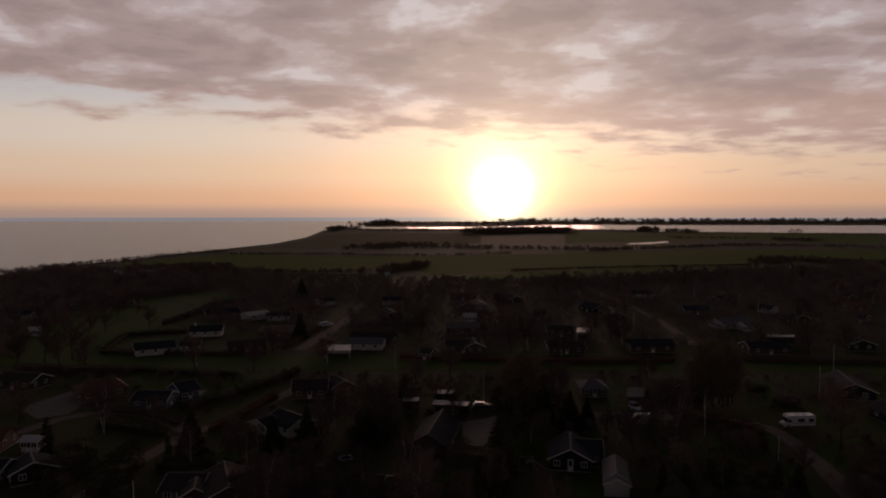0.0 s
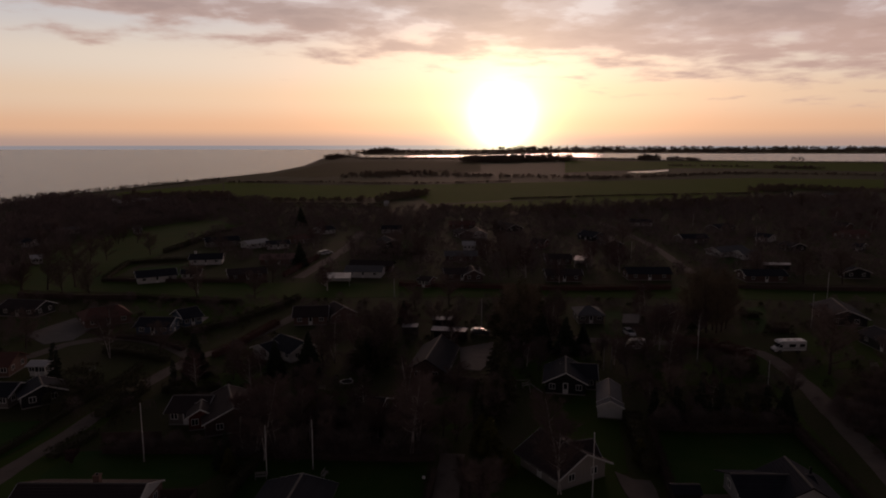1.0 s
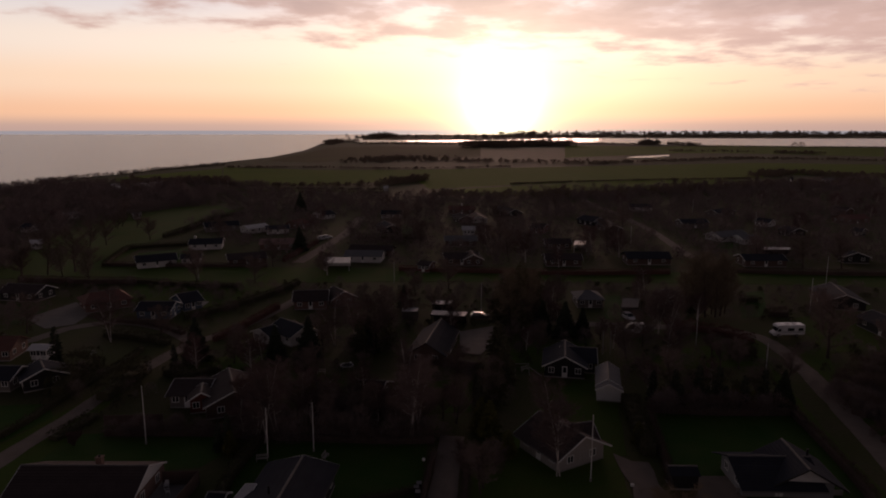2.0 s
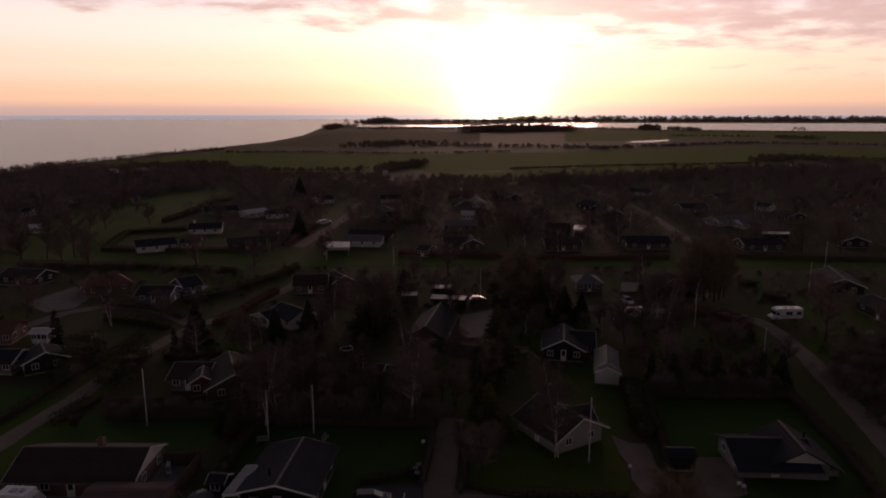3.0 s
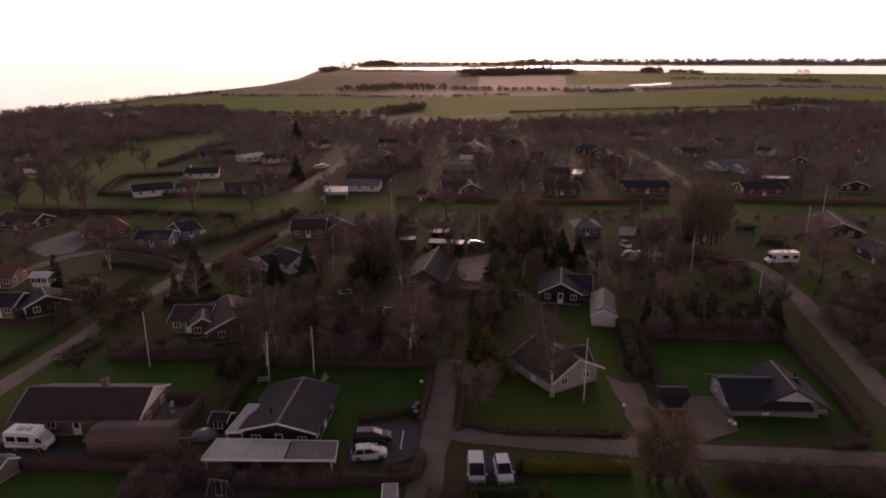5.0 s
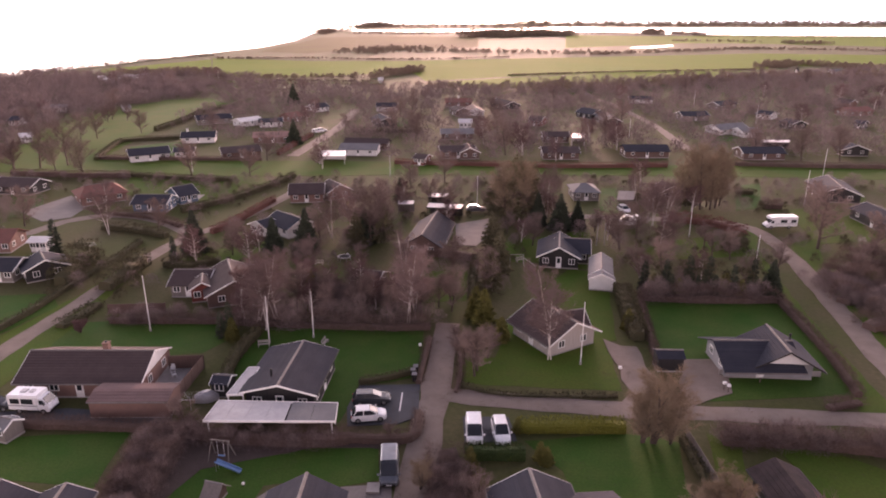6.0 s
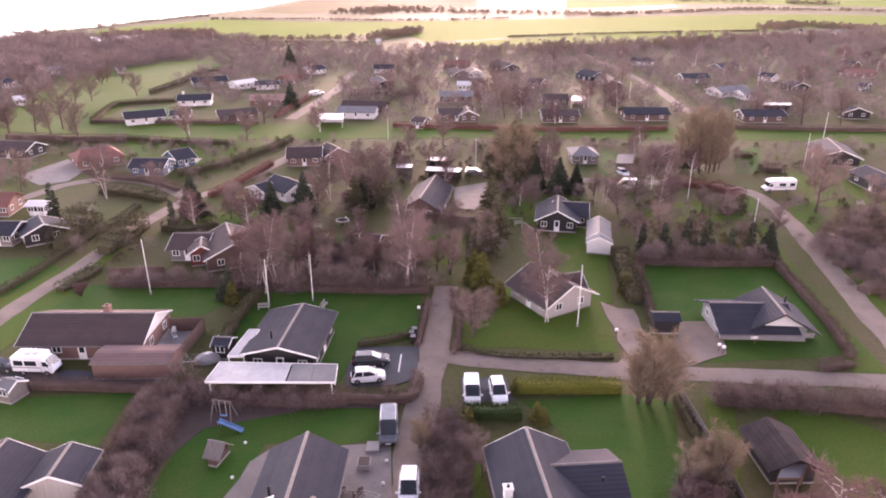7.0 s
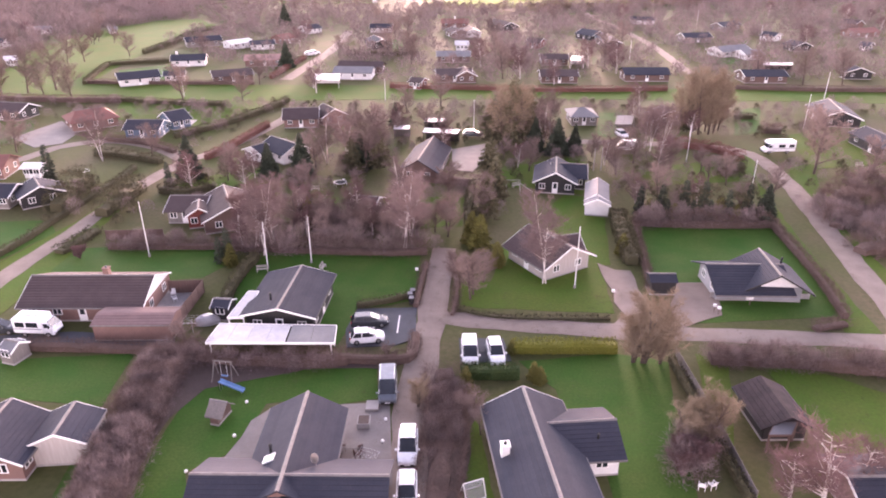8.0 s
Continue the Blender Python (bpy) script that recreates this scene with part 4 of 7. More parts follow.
sheet("field", [(-191.4, 1641.0), (-28.9, 1638.8), (87.5, 1543.3), (60.1, 1056.8), (-63.8, 945.7), (-113.3, 980.8)], 0.05, "field_brown", "bare brown field above the shore", "field")
sheet("field", [(-292.5, 603.9), (-243.2, 748.2), (-196.8, 603.3), (-226.8, 564.8), (-260.2, 536.4)], 0.05, "field", "green field above the shore", "field")
# open grass among the houses
sheet("meadow_patch", [(-185, 476), (-110, 469), (-36, 463), (-36, 479), (-110, 487), (-185, 494)], 0.05, "lawn_dry", "open grass strip between far hedges", "grass", rough_edge=0.5)
MEADOW = [(-128, 196), (-107, 203), (-112, 245), (-114, 280), (-112, 325), (-106, 352), (-128, 385), (-148, 378), (-160, 330), (-161, 290), (-152, 250), (-142, 218)]
sheet("meadow_patch", MEADOW, 0.035, "lawn_dry", "open meadow between garden plots", "grass", rough_edge=0.3)
sheet("green_corridor", [(-146.2, 213.0), (-82.7, 212.2), (-12.1, 209.6), (56.6, 203.7), (146.9, 199.4), (135.9, 182.9), (84.8, 188.3), (37.1, 190.4), (-11.1, 191.0), (-58.6, 188.8), (-105.1, 193.6), (-135.2, 195.4)], 0.05, "lawn_dry",
      "strip of common grass between two rows of plots", "grass", rough_edge=0.4)


LAWNS = []


def lawn(poly, mat="lawn", label="mown green garden lawn", seed=1):
    LAWNS.append(label)
    return sheet("lawn", poly, 0.015 + 0.0012 * len(LAWNS), mat, label, "lawn", rough_edge=0.15, seed=seed)


lawn([(-54.9, 92.0), (-32.8, 93.3), (-29.9, 86.0), (-32.0, 82.2), (-36.4, 81.6), (-54.7, 81.1)])
lawn([(-27.8, 82.5), (-24.5, 90.6), (-2.1, 90.3), (-2.2, 75.8), (-5.8, 74.4), (-10.0, 73.7), (-11.1, 65.4), (-13.9, 66.6), (-24.6, 71.8)])
lawn([(-25.1, 41.1), (-25.9, 43.6), (-25.9, 50.5), (-25.0, 56.8), (-20.8, 60.0), (-13.0, 60.6), (-6.3, 60.8), (-5.7, 55.4), (-9.7, 54.5), (-12.2, 55.9), (-17.2, 54.6), (-17.9, 50.8), (-18.5, 47.7), (-22.0, 45.2), (-20.8, 41.6)])
lawn([(-50.9, 62.4), (-34.0, 63.9), (-33.6, 54.4), (-40.9, 55.4), (-47.2, 56.4)])
lawn([(-32.3, 42.4), (-32.9, 47.1), (-31.9, 49.4), (-30.4, 45.0), (-31.2, 41.1)])
lawn([(9.4, 61.7), (20.5, 63.2), (25.8, 61.5), (23.9, 51.9), (22.2, 41.1), (15.1, 41.2), (15.2, 45.8), (13.2, 51.6), (12.4, 56.6)], "lawn", "mown green garden lawn with worn patches")
lawn([(4.0, 53.9), (5.1, 40.7), (2.8, 40.7), (2.7, 50.5)], "lawn_dry", "thin shaded lawn beside a house")
lawn([(32.8, 101.9), (54.5, 102.1), (53.4, 84.9), (50.5, 70.9), (29.5, 69.2), (35.1, 71.1), (37.5, 78.4), (32.5, 79.3), (29.3, 84.3)])
lawn([(7.7, 80.4), (10.4, 93.2), (23.6, 113.8), (30.0, 112.3), (25.1, 85.3), (23.6, 85.3), (22.5, 71.9), (5.8, 73.5), (2.9, 74.3), (3.3, 80.4)], "lawn_dry")
lawn([(-75.0, 102.0), (-64.0, 103.0), (-60.1, 97.9), (-64.4, 84.6)])
lawn([(-62.5, 88.2), (-59.3, 101.8), (-57.2, 119.3), (-53.9, 116.3), (-53.9, 96.1), (-54.1, 72.2), (-56.9, 72.2), (-64.4, 84.6)], "lawn_dry", "grass verge beside the lane")
lawn([(63.6, 127.8), (58.0, 101.5), (54.8, 81.4), (52.9, 65.8), (48.4, 65.8), (54.2, 84.9), (56.7, 102.8), (59.7, 121.0)], "lawn_dry", "grass verge beside the lane")
lawn([(68.2, 127.7), (78.0, 131.2), (67.2, 106.4), (63.6, 83.1), (58.7, 75.1), (63.0, 103.9)], "lawn_dry", "grass verge beside the lane")
lawn([(36.0, 60.3), (41.3, 59.7), (49.4, 53.4), (42.8, 43.4), (36.3, 44.2), (37.0, 51.4), (36.7, 53.5)], "lawn_dry", "mossy yellow-green lawn", 3)
lawn([(29.5, 63.1), (32.7, 61.4), (27.8, 47.9), (27.4, 41.1), (26.0, 41.1), (26.9, 51.9)], "lawn_dry", "mossy yellow-green lawn", 4)
lawn([(-82.2, 170.2), (-59.0, 156.5), (-49.7, 172.7), (-44.4, 181.9), (-52.6, 190.1), (-69.7, 188.9), (-88.5, 190.5)], "lawn_dry")
lawn([(-109.4, 167.7), (-101.5, 168.7), (-91.4, 149.8), (-97.8, 147.6)], "lawn")
lawn([(-21.3, 113.0), (-1.0, 112.7), (5.2, 114.1), (4.6, 99.8), (-6.3, 98.8), (-19.4, 101.3)], "lawn_dry")
lawn([(40.9, 128.0), (68.8, 137.1), (60.7, 121.0), (40.3, 118.1)], "lawn_dry")
lawn([(11.7, 118.5), (20.0, 116.8), (26.7, 113.8), (30.7, 128.2), (32.7, 137.6), (10.3, 128.4)], "lawn_dry")
lawn([(80.2, 177.1), (88.4, 180.2), (77.2, 154.8), (70.2, 152.5)], "lawn")
lawn([(43.3, 174.5), (49.2, 174.4), (41.9, 150.4), (38.0, 152.9)], "lawn")
lawn([(-108.5, 236.0), (-94.9, 246.7), (-80.3, 221.0), (-99.5, 216.7)], "lawn")
lawn([(103.9, 262.1), (115.8, 259.4), (110.3, 246.3), (98.1, 246.4)], "lawn")
lawn([(-19.7, 308.3), (-10.8, 304.8), (-10.0, 279.9), (-18.2, 282.9)], "lawn")
lawn([(82.1, 152.3), (108.1, 164.9), (92.8, 131.0), (76.1, 127.6)], "lawn_dry")
lawn([(-33.2, 130.8), (-43.2, 125.6), (-49.7, 119.2), (-36.6, 117.5)], "lawn_dry")
sheet("garden_soil", [(-1.4, 41.1), (-1.4, 50.6), (-0.6, 59.7), (1.9, 60.7), (2.6, 56.7), (4.5, 53.9), (3.5, 50.5), (2.3, 40.7)], 0.05, "soil", "bare soil under a strip of shrubs", "ground", rough_edge=0.2)
sheet("garden_soil", [(-31.4, 41.2), (-31.1, 50.1), (-33.3, 62.2), (-30.1, 63.9), (-3.2, 62.4), (-4.9, 60.3), (-13.0, 60.9), (-24.2, 57.0), (-26.1, 52.5), (-26.6, 43.6), (-26.0, 41.1)], 0.05, "soil", "bare soil under old hedges", "ground",
      rough_edge=0.2)

# ---- lanes, drives, paving ----
strip("lane", [(-2.6, 37.4), (-2.4, 43.3), (-2.3, 52.3), (-1.6, 61.8), (-0.5, 70.2), (0.4, 80.5), (1.4, 91.3)], 3.7, 0.09, "gravel", "pale gravel lane with worn wheel tracks", "lane")
strip("lane", [(-0.3, 71.5), (4.2, 70.5), (12.3, 69.1), (22.3, 67.7), (35.4, 66.6), (48.2, 65.5), (60.6, 64.2)], 3.3, 0.10, "gravel", "pale gravel lane between gardens", "lane", seed=2)
strip("lane", [(56.1, 63.4), (58.2, 74.3), (62.0, 93.2), (66.8, 117.8), (68.3, 130.6), (67.5, 138.3), (62.5, 142.6), (52.0, 145.3), (37.2, 147.3), (29.7, 148.3)], 3.5, 0.09, "gravel", "pale gravel lane curving past the plots",
      "lane", seed=3)
strip("lane", [(86.0, 226.5), (87.2, 244.3), (90.6, 282.9), (90.9, 328.8), (89.6, 363.1), (87.1, 384.9), (88.4, 414.3)], 3.6, 0.09, "gravel", "pale gravel lane running to the fields", "lane", seed=4)
strip("lane", [(-60.4, 72.3), (-59.6, 81.7), (-58.1, 94.0), (-56.2, 109.8), (-55.1, 120.9), (-52.2, 132.8), (-46.1, 143.9), (-39.9, 161.4), (-38.0, 172.5)], 3.1, 0.09, "gravel", "pale gravel lane between gardens", "lane", seed=5)
strip("lane", [(-47.9, 218.8), (-45.4, 240.5), (-42.3, 266.6), (-40.5, 295.4), (-40.9, 336.5)], 4.2, 0.09, "gravel", "pale gravel lane running between far plots", "lane", seed=6)
strip("lane", [(-94.2, 129.7), (-86.5, 136.3), (-83.5, 144.4), (-74.6, 149.6), (-61.1, 144.1), (-51.7, 134.7)], 3.6, 0.10, "gravel", "pale gravel lane between gardens", "lane", seed=7)
sheet("driveway", [(23.6, 85.7), (25.2, 83.9), (27.5, 83.5), (27.2, 75.5), (26.2, 68.3), (21.5, 68.6), (23.3, 71.9)], 0.10, "gravel", "gravel drive leading to a house", "driveway", rough_edge=0.3)
sheet("driveway", [(32.2, 79.6), (36.6, 80.0), (37.4, 78.1), (36.0, 71.6), (29.8, 68.8), (29.5, 71.2)], 0.10, "gravel", "gravel forecourt before a dark house", "driveway", rough_edge=0.3)
sheet("parking", [(-9.8, 73.3), (-2.3, 73.6), (-2.3, 66.4), (-4.6, 65.0), (-10.2, 64.6), (-10.7, 68.4)], 0.10, "asphalt", "dark asphalt parking court", "parking")
sheet("parking", [(2.8, 66.4), (8.0, 66.3), (8.5, 61.7), (2.8, 61.3)], 0.10, "asphalt", "dark gravel parking court", "parking")
sheet("terrace", [(-9.5, 54.3), (-4.6, 54.7), (-3.7, 43.3), (-8.2, 44.0)], 0.10, "paving", "grey paved yard beside a house", "terrace")
sheet("terrace", [(-18.2, 49.6), (-18.0, 52.0), (-16.0, 54.3), (-13.3, 44.1), (-20.8, 44.5), (-19.0, 47.0)], 0.10, "paving", "grey paved terrace behind a house", "terrace", rough_edge=0.1)
sheet("terrace", [(-35.7, 80.2), (-31.5, 80.2), (-32.1, 73.0), (-36.1, 73.1)], 0.10, "stone_pale", "pale paved courtyard", "terrace")
sheet("driveway", [(-97.8, 152.2), (-93.8, 167.5), (-84.5, 156.9), (-83.8, 147.5), (-88.5, 144.5)], 0.10, "paving", "pale paved forecourt of a red-roofed house", "driveway")
sheet("driveway", [(3.6, 132.1), (3.8, 142.0), (11.5, 146.3), (10.4, 133.9), (7.4, 126.7), (4.0, 127.8)], 0.10, "paving", "grey gravel yard beside a house", "driveway")
sheet("terrace", [(-65.4, 168.2), (-60.0, 168.2), (-60.0, 161.6), (-63.1, 160.1)], 0.10, "stone_pale", "pale wooden deck", "terrace")
sheet("terrace", [(-51.4, 67.6), (-43.2, 68.4), (-30.5, 66.8), (-30.0, 65.3), (-50.2, 65.6)], 0.10, "asphalt", "dark drive before the brick house", "driveway")
sheet("terrace", [(98.0, 152.1), (101.9, 153.0), (97.6, 138.8), (94.9, 142.2)], 0.10, "stone_pale", "pale terrace before a black house", "terrace")

# ---- houses ----
gable_house((-50.6, 75.1), (-35.2, 75.0), 9.4, 4.2, 2.2, "brick", "roof_brown", "white_wood", "long brick house with brown tile roof and white gable", chimney=("brick", 1.6, 0.4),
            south=("w", "w", "d", "w", "w"), gable="white_wall", detail=2, gable_over=0.12)
gable_house((-39.7, 68.25), (-30.5, 68.25), 4.1, 2.75, 2.3, "brick", "roof_rust", None, "low rust-brown roofed annex of the brick house", category="annex", name="annex", detail=2, south=("n",), ends=("n",), over=0.15, gable_over=0.15, cap=False)
board_fence([(-34.9, 77.7), (-30.5, 78.0), (-31.0, 70.3)], 1.9, "brown_wood", "tall brown board fence round a courtyard")
gable_house((-17.4, 78.3), (-18.3, 67.1), 9.0, 3.8, 2.7, "black_wood", "roof_slate", "white_wood", "black timber house with slate-grey roof and white bargeboards", ends=("w", "d", "w"), detail=2,
            chimney=("flue", -3.0, 1.5))
flat_shelter([(-23.1, 72.9), (-21.8, 72.9), (-22.4, 67.4), (-24.2, 67.3)], 2.45, "plastic_sheet", "white translucent patio roof beside the black house", "white_wood", 0.4, name="patio_roof")
flat_shelter([(-24.6, 65.8), (-11.2, 65.2), (-11.0, 61.8), (-25.1, 62.0)], 2.5, "plastic_sheet", "long carport with white and grey roof sheets", "white_wood", 0.1, "black_wood", (0.62, "roof_grey"))
slate_house = gable_house((-11.9, 51.0), (-12.2, 38.5), 7.4, 4.3, 2.3, "brick", "roof_slate", None, "dark slate-roofed house with a cross wing", detail=2, gable_over=0.3, chimney=("flue", -1.0, 1.8))
roof_window = hexa("roof_window", [(-2.2, 1.3, 3.62), (-1.3, 1.3, 3.62), (-1.3, 2.3, 3.08), (-2.2, 2.3, 3.08)], [(-2.2, 1.3, 3.74), (-1.3, 1.3, 3.74), (-1.3, 2.3, 3.2), (-2.2, 2.3, 3.2)], "white_wood", slate_house, "white-framed roof window")
# pane is pale instead of dark glass: the sky's reflection is put into its colour
hexa("pane", [(-2.1, 1.4, 3.7), (-1.4, 1.4, 3.7), (-1.4, 2.2, 3.27), (-2.1, 2.2, 3.27)], [(-2.1, 1.4, 3.71), (-1.4, 1.4, 3.71), (-1.4, 2.2, 3.28), (-2.1, 2.2, 3.28)], "plastic_sheet", roof_window)
dish_on(slate_house, -2.1, -2.2, 3.1, 150)
gable_house((-19.6, 40.6), (-3.6, 40.2), 7.6, 4.2, 2.3, "brick", "roof_slate", None, "slate-roofed wing of the brick house", detail=2, skylights=1)
gable_house((8.3, 51.4), (9.7, 36.2), 7.9, 4.4, 2.4, "white_wall", "roof_slate", "white_wood", "white house with a dark slate roof and pale ridge", chimney=("white", -0.5, -3.0), detail=2)
white_wing = gable_house((9.3, 46.9), (16.3, 47.4), 7.0, 3.7, 2.2, "white_wall", "roof_slate", None, "slate-roofed side wing of the white house", detail=2, south=("n", "w"), ends=("n", "w"))
tube("vent_pipe", (1.4, -1.6, 2.9), (1.4, -1.6, 3.4), 0.1, 0.1, "flue", white_wing)
tube("vent_cowl", (1.4, -1.6, 3.4), (1.4, -1.6, 3.52), 0.17, 0.1, "flue", white_wing)
gable_house((13.8, 90.4), (18.7, 82.1), 9.4, 4.4, 2.0, "pale_wood", "roof_brown", "white_wood", "pale timber house with brown roof and white gable", chimney=("flue", -1.5, -1.5), skylights=1, detail=2, over=0.8, gable_over=0.7)
gable_house((16.5, 86.4), (20.8, 87.7), 5.0, 4.0, 2.2, "white_wall", "roof_brown", "white_wood", "small brown-roofed side wing of a pale house", detail=1, south=("w",), ends=("w",))
gable_house((35.7, 78.5), (45.9, 78.2), 9.8, 3.6, 1.6, "grey_wall", "roof_slate", None, "low grey house under a dark slate roof", detail=2, base="stone_pale", chimney=("flue", 5.0, 0.5), over=1.5, gable_over=0.7)
gable_house((44.2, 82.0), (43.5, 73.8), 9.2, 4.2, 1.6, "grey_wall", "roof_slate", "black_wood", "slate-roofed cross wing with windowed white gable", detail=2, over=1.2, gable_over=0.9, gable="white_wall")
board_fence([(35.9, 75.8), (48.5, 75.2)], 0.8, "stone_pale", "low pale parapet before a slate-roofed house")
gable_house((28.1, 77.8), (31.7, 77.7), 2.8, 2.6, 2.0, "black_wood", "roof_slate", None, "small black garden shed with a felt roof", category="shed", name="shed", detail=1, south=("n",), ends=("n",), over=0.2, gable_over=0.2)
gable_house((23.4, 123.5), (21.7, 113.9), 8.0, 4.2, 2.2, "black_wood", "roof_slate", "white_wood", "black timber house with white window frames and gable", ends=("w", "d", "w"), detail=2)
gable_house((21.9, 120.6), (28.6, 119.5), 7.5, 3.9, 2.2, "black_wood", "roof_slate", "white_wood", "dark side wing of a black timber house", detail=1)
gable_house((29.2, 113.6), (27.3, 105.1), 4.2, 3.4, 2.2, "white_wall", "roof_grey", "white_wood", "narrow pale shed with a grey-blue roof", category="shed", name="shed", detail=1, south=("n",), ends=("n",), over=0.25)
gable_house((27.4, 105.1), (27.0, 103.2), 4.4, 3.2, 2.2, "white_wall", "roof_grey", "white_wood", "pale shed with white gable boards", category="shed", name="shed", detail=1, south=("n",), ends=("n",), over=0.25)
gable_house((-43.9, 104.9), (-37.3, 104.8), 8.0, 3.6, 2.2, "grey_wood", "roof_brown", "white_wood", "dark-roofed house with white trim behind a fence", detail=1)
gable_house((-38.7, 103.2), (-37.5, 99.0), 4.5, 3.6, 2.3, "red_wood", "roof_brown", "white_wood", "red porch with white gable boards", detail=1, ends=("w", "w"), south=("n",), category="porch", name="porch")
gable_house((-36.0, 108.1), (-31.9, 97.9), 9.5, 4.3, 2.2, "brown_wood", "roof_brown", "white_wood", "brown-roofed house with white bargeboards among birches", detail=1)
gable_house((-71.3, 114.0), (-67.6, 109.0), 7.5, 3.8, 2.2, "black_wood", "roof_slate", "white_wood", "dark house with a white-edged gable", ends=("w", "w"), detail=1)
gable_house((-78.5, 111.1), (-72.6, 111.0), 7.0, 3.6, 2.2, "grey_wood", "roof_slate", "white_wood", "low dark-roofed house with white boards", detail=1)
gable_house((-88.8, 160.1), (-79.9, 166.9), 10.0, 4.1, 2.2, "brick", "roof_red", None, "house with a hipped red tile roof and brick walls", hip=2.5, detail=1)
gable_house((-71.6, 154.9), (-63.0, 154.8), 7.5, 3.6, 2.2, "blue_wood", "roof_slate", "white_wood", "blue timber house with a grey roof and white windows", detail=1, ends=("w", "d", "w"))
gable_house((-65.2, 160.2), (-61.4, 164.1), 7.5, 4.0, 2.2, "blue_wood", "roof_slate", "white_wood", "blue timber wing with a grey roof", detail=1)
gable_house((-114.3, 172.9), (-103.1, 170.9), 8.0, 3.8, 2.2, "black_wood", "roof_brown", "white_wood", "dark house with white gable boards", detail=1)
gable_house((-37.2, 163.4), (-28.4, 164.4), 8.0, 4.1, 2.2, "brick", "roof_brown", "white_wood", "brown-roofed brick house with white gable boards", detail=1)
gable_house((-28.1, 169.1), (-24.4, 163.1), 7.0, 4.0, 2.2, "brick", "roof_brown", "white_wood", "brown gabled wing of a brick house", detail=1)
gable_house((-37.8, 133.7), (-35.4, 136.9), 6.0, 3.3, 2.2, "white_wall", "roof_slate", "white_wood", "small white-walled house with grey roof", detail=1)
gable_house((-34.8, 139.9), (-28.2, 133.5), 7.5, 3.9, 2.2, "white_wall", "roof_slate", "white_wood", "white house with dark roof behind spruces", detail=1)
gable_house((-13.6, 104.8), (-9.1, 103.7), 7.5, 3.6, 2.2, "brown_wood", "roof_brown", "white_wood", "low brown summer house with one white bargeboard", detail=1)
gable_house((-0.2, 137.3), (-3.2, 120.8), 7.8, 4.4, 2.0, "brown_wood", "roof_slate", None, "dark house with a steep slate roof and light ridge", detail=2, ends=("w", "w"))
flat_shelter([(-2.3, 158.7), (2.8, 158.6), (2.2, 155.2), (-2.5, 155.3)], 2.6, "roof_pale", "flat pale-roofed shed behind a yard", "black_wood", 0.1, "black_wood")
flat_shelter([(-2.2, 150.0), (5.9, 148.4), (4.9, 145.0), (-2.7, 146.4)], 2.6, "roof_pale", "flat pale-roofed carport with dark walls", "black_wood", 0.1, "black_wood")
flat_shelter([(-9.4, 152.8), (-5.6, 152.8), (-5.8, 149.7), (-9.3, 149.7)], 2.4, "roof_pale", "flat white-roofed shed in a garden", "grey_wood", 0.1, "grey_wood")
gable_house((33.2, 165.8), (40.3, 165.7), 9.0, 3.6, 2.2, "grey_wood", "roof_grey", None, "house with a hipped pale grey roof", hip=2.8, detail=1)
flat_shelter([(44.4, 160.9), (48.5, 160.8), (45.9, 153.0), (42.0, 153.0)], 2.5, "roof_grey", "grey-roofed carport over a drive", "grey_wood", 0.2, "grey_wood")
gable_house((56.9, 167.0), (58.3, 161.7), 8.0, 3.8, 2.2, "brown_wood", "roof_brown", "white_wood", "brown house with a white bargeboard behind birches", detail=1)
gable_house((102.1, 172.7), (98.3, 158.8), 10.0, 4.1, 2.2, "black_wood", "roof_slate", "white_wood", "black house with a broad white-edged gable", detail=1)
gable_house((97.2, 147.2), (97.3, 130.2), 8.0, 3.6, 2.2, "black_wood", "roof_slate", "white_wood", "black timber house with white eaves", detail=1)
gable_house((32.5, 54.6), (32.6, 48.1), 5.0, 3.1, 1.8, "black_wood", "roof_mossy", None, "old dark barn with a mossy brown roof", detail=2, category="barn", name="barn", cap=False, south=("n",), ends=("n", "n"))
flat_shelter([(32.0, 49.2), (33.5, 48.5), (32.2, 47.0), (30.2, 47.0)], 2.0, "roof_grey", "lean-to with a grey roof at the barn", "brown_wood", 0.2, "brown_wood")
gable_house((33.2, 40.3), (38.7, 40.3), 8.0, 3.6, 2.2, "brown_wood", "roof_slate", "white_wood", "dark-roofed house with pale ridge", detail=2)
gable_house((-39.2, 50.4), (-39.2, 43.8), 8.2, 4.2, 2.2, "brick", "roof_slate", "white_wood", "brick house with slate roof and white bargeboards", chimney=("white", 2.2, -1.7), detail=2)
gable_house((-33.6, 50.6), (-33.3, 46.0), 5.2, 3.6, 2.5, "pale_wood", "roof_slate", "white_wood", "pale garden shed with slate roof and ridge", category="shed", name="shed", detail=2, south=("n",), ends=("n",), over=0.15, gable_over=0.15)
gable_house((-47.7, 63.2), (-45.8, 62.6), 2.6, 2.4, 1.7, "grey_wood", "roof_grey", "white_wood", "little grey playhouse with white window frames", category="playhouse", name="playhouse", detail=1, south=("w",), ends=("n",), over=0.15,
            gable_over=0.15)
gable_house((-27.2, 72.0), (-24.9, 71.7), 2.6, 2.5, 1.9, "black_wood", "roof_slate", "white_wood", "small black playhouse with white windows", category="playhouse", name="playhouse", detail=1, south=("w",), ends=("n",), over=0.15,
            gable_over=0.15)
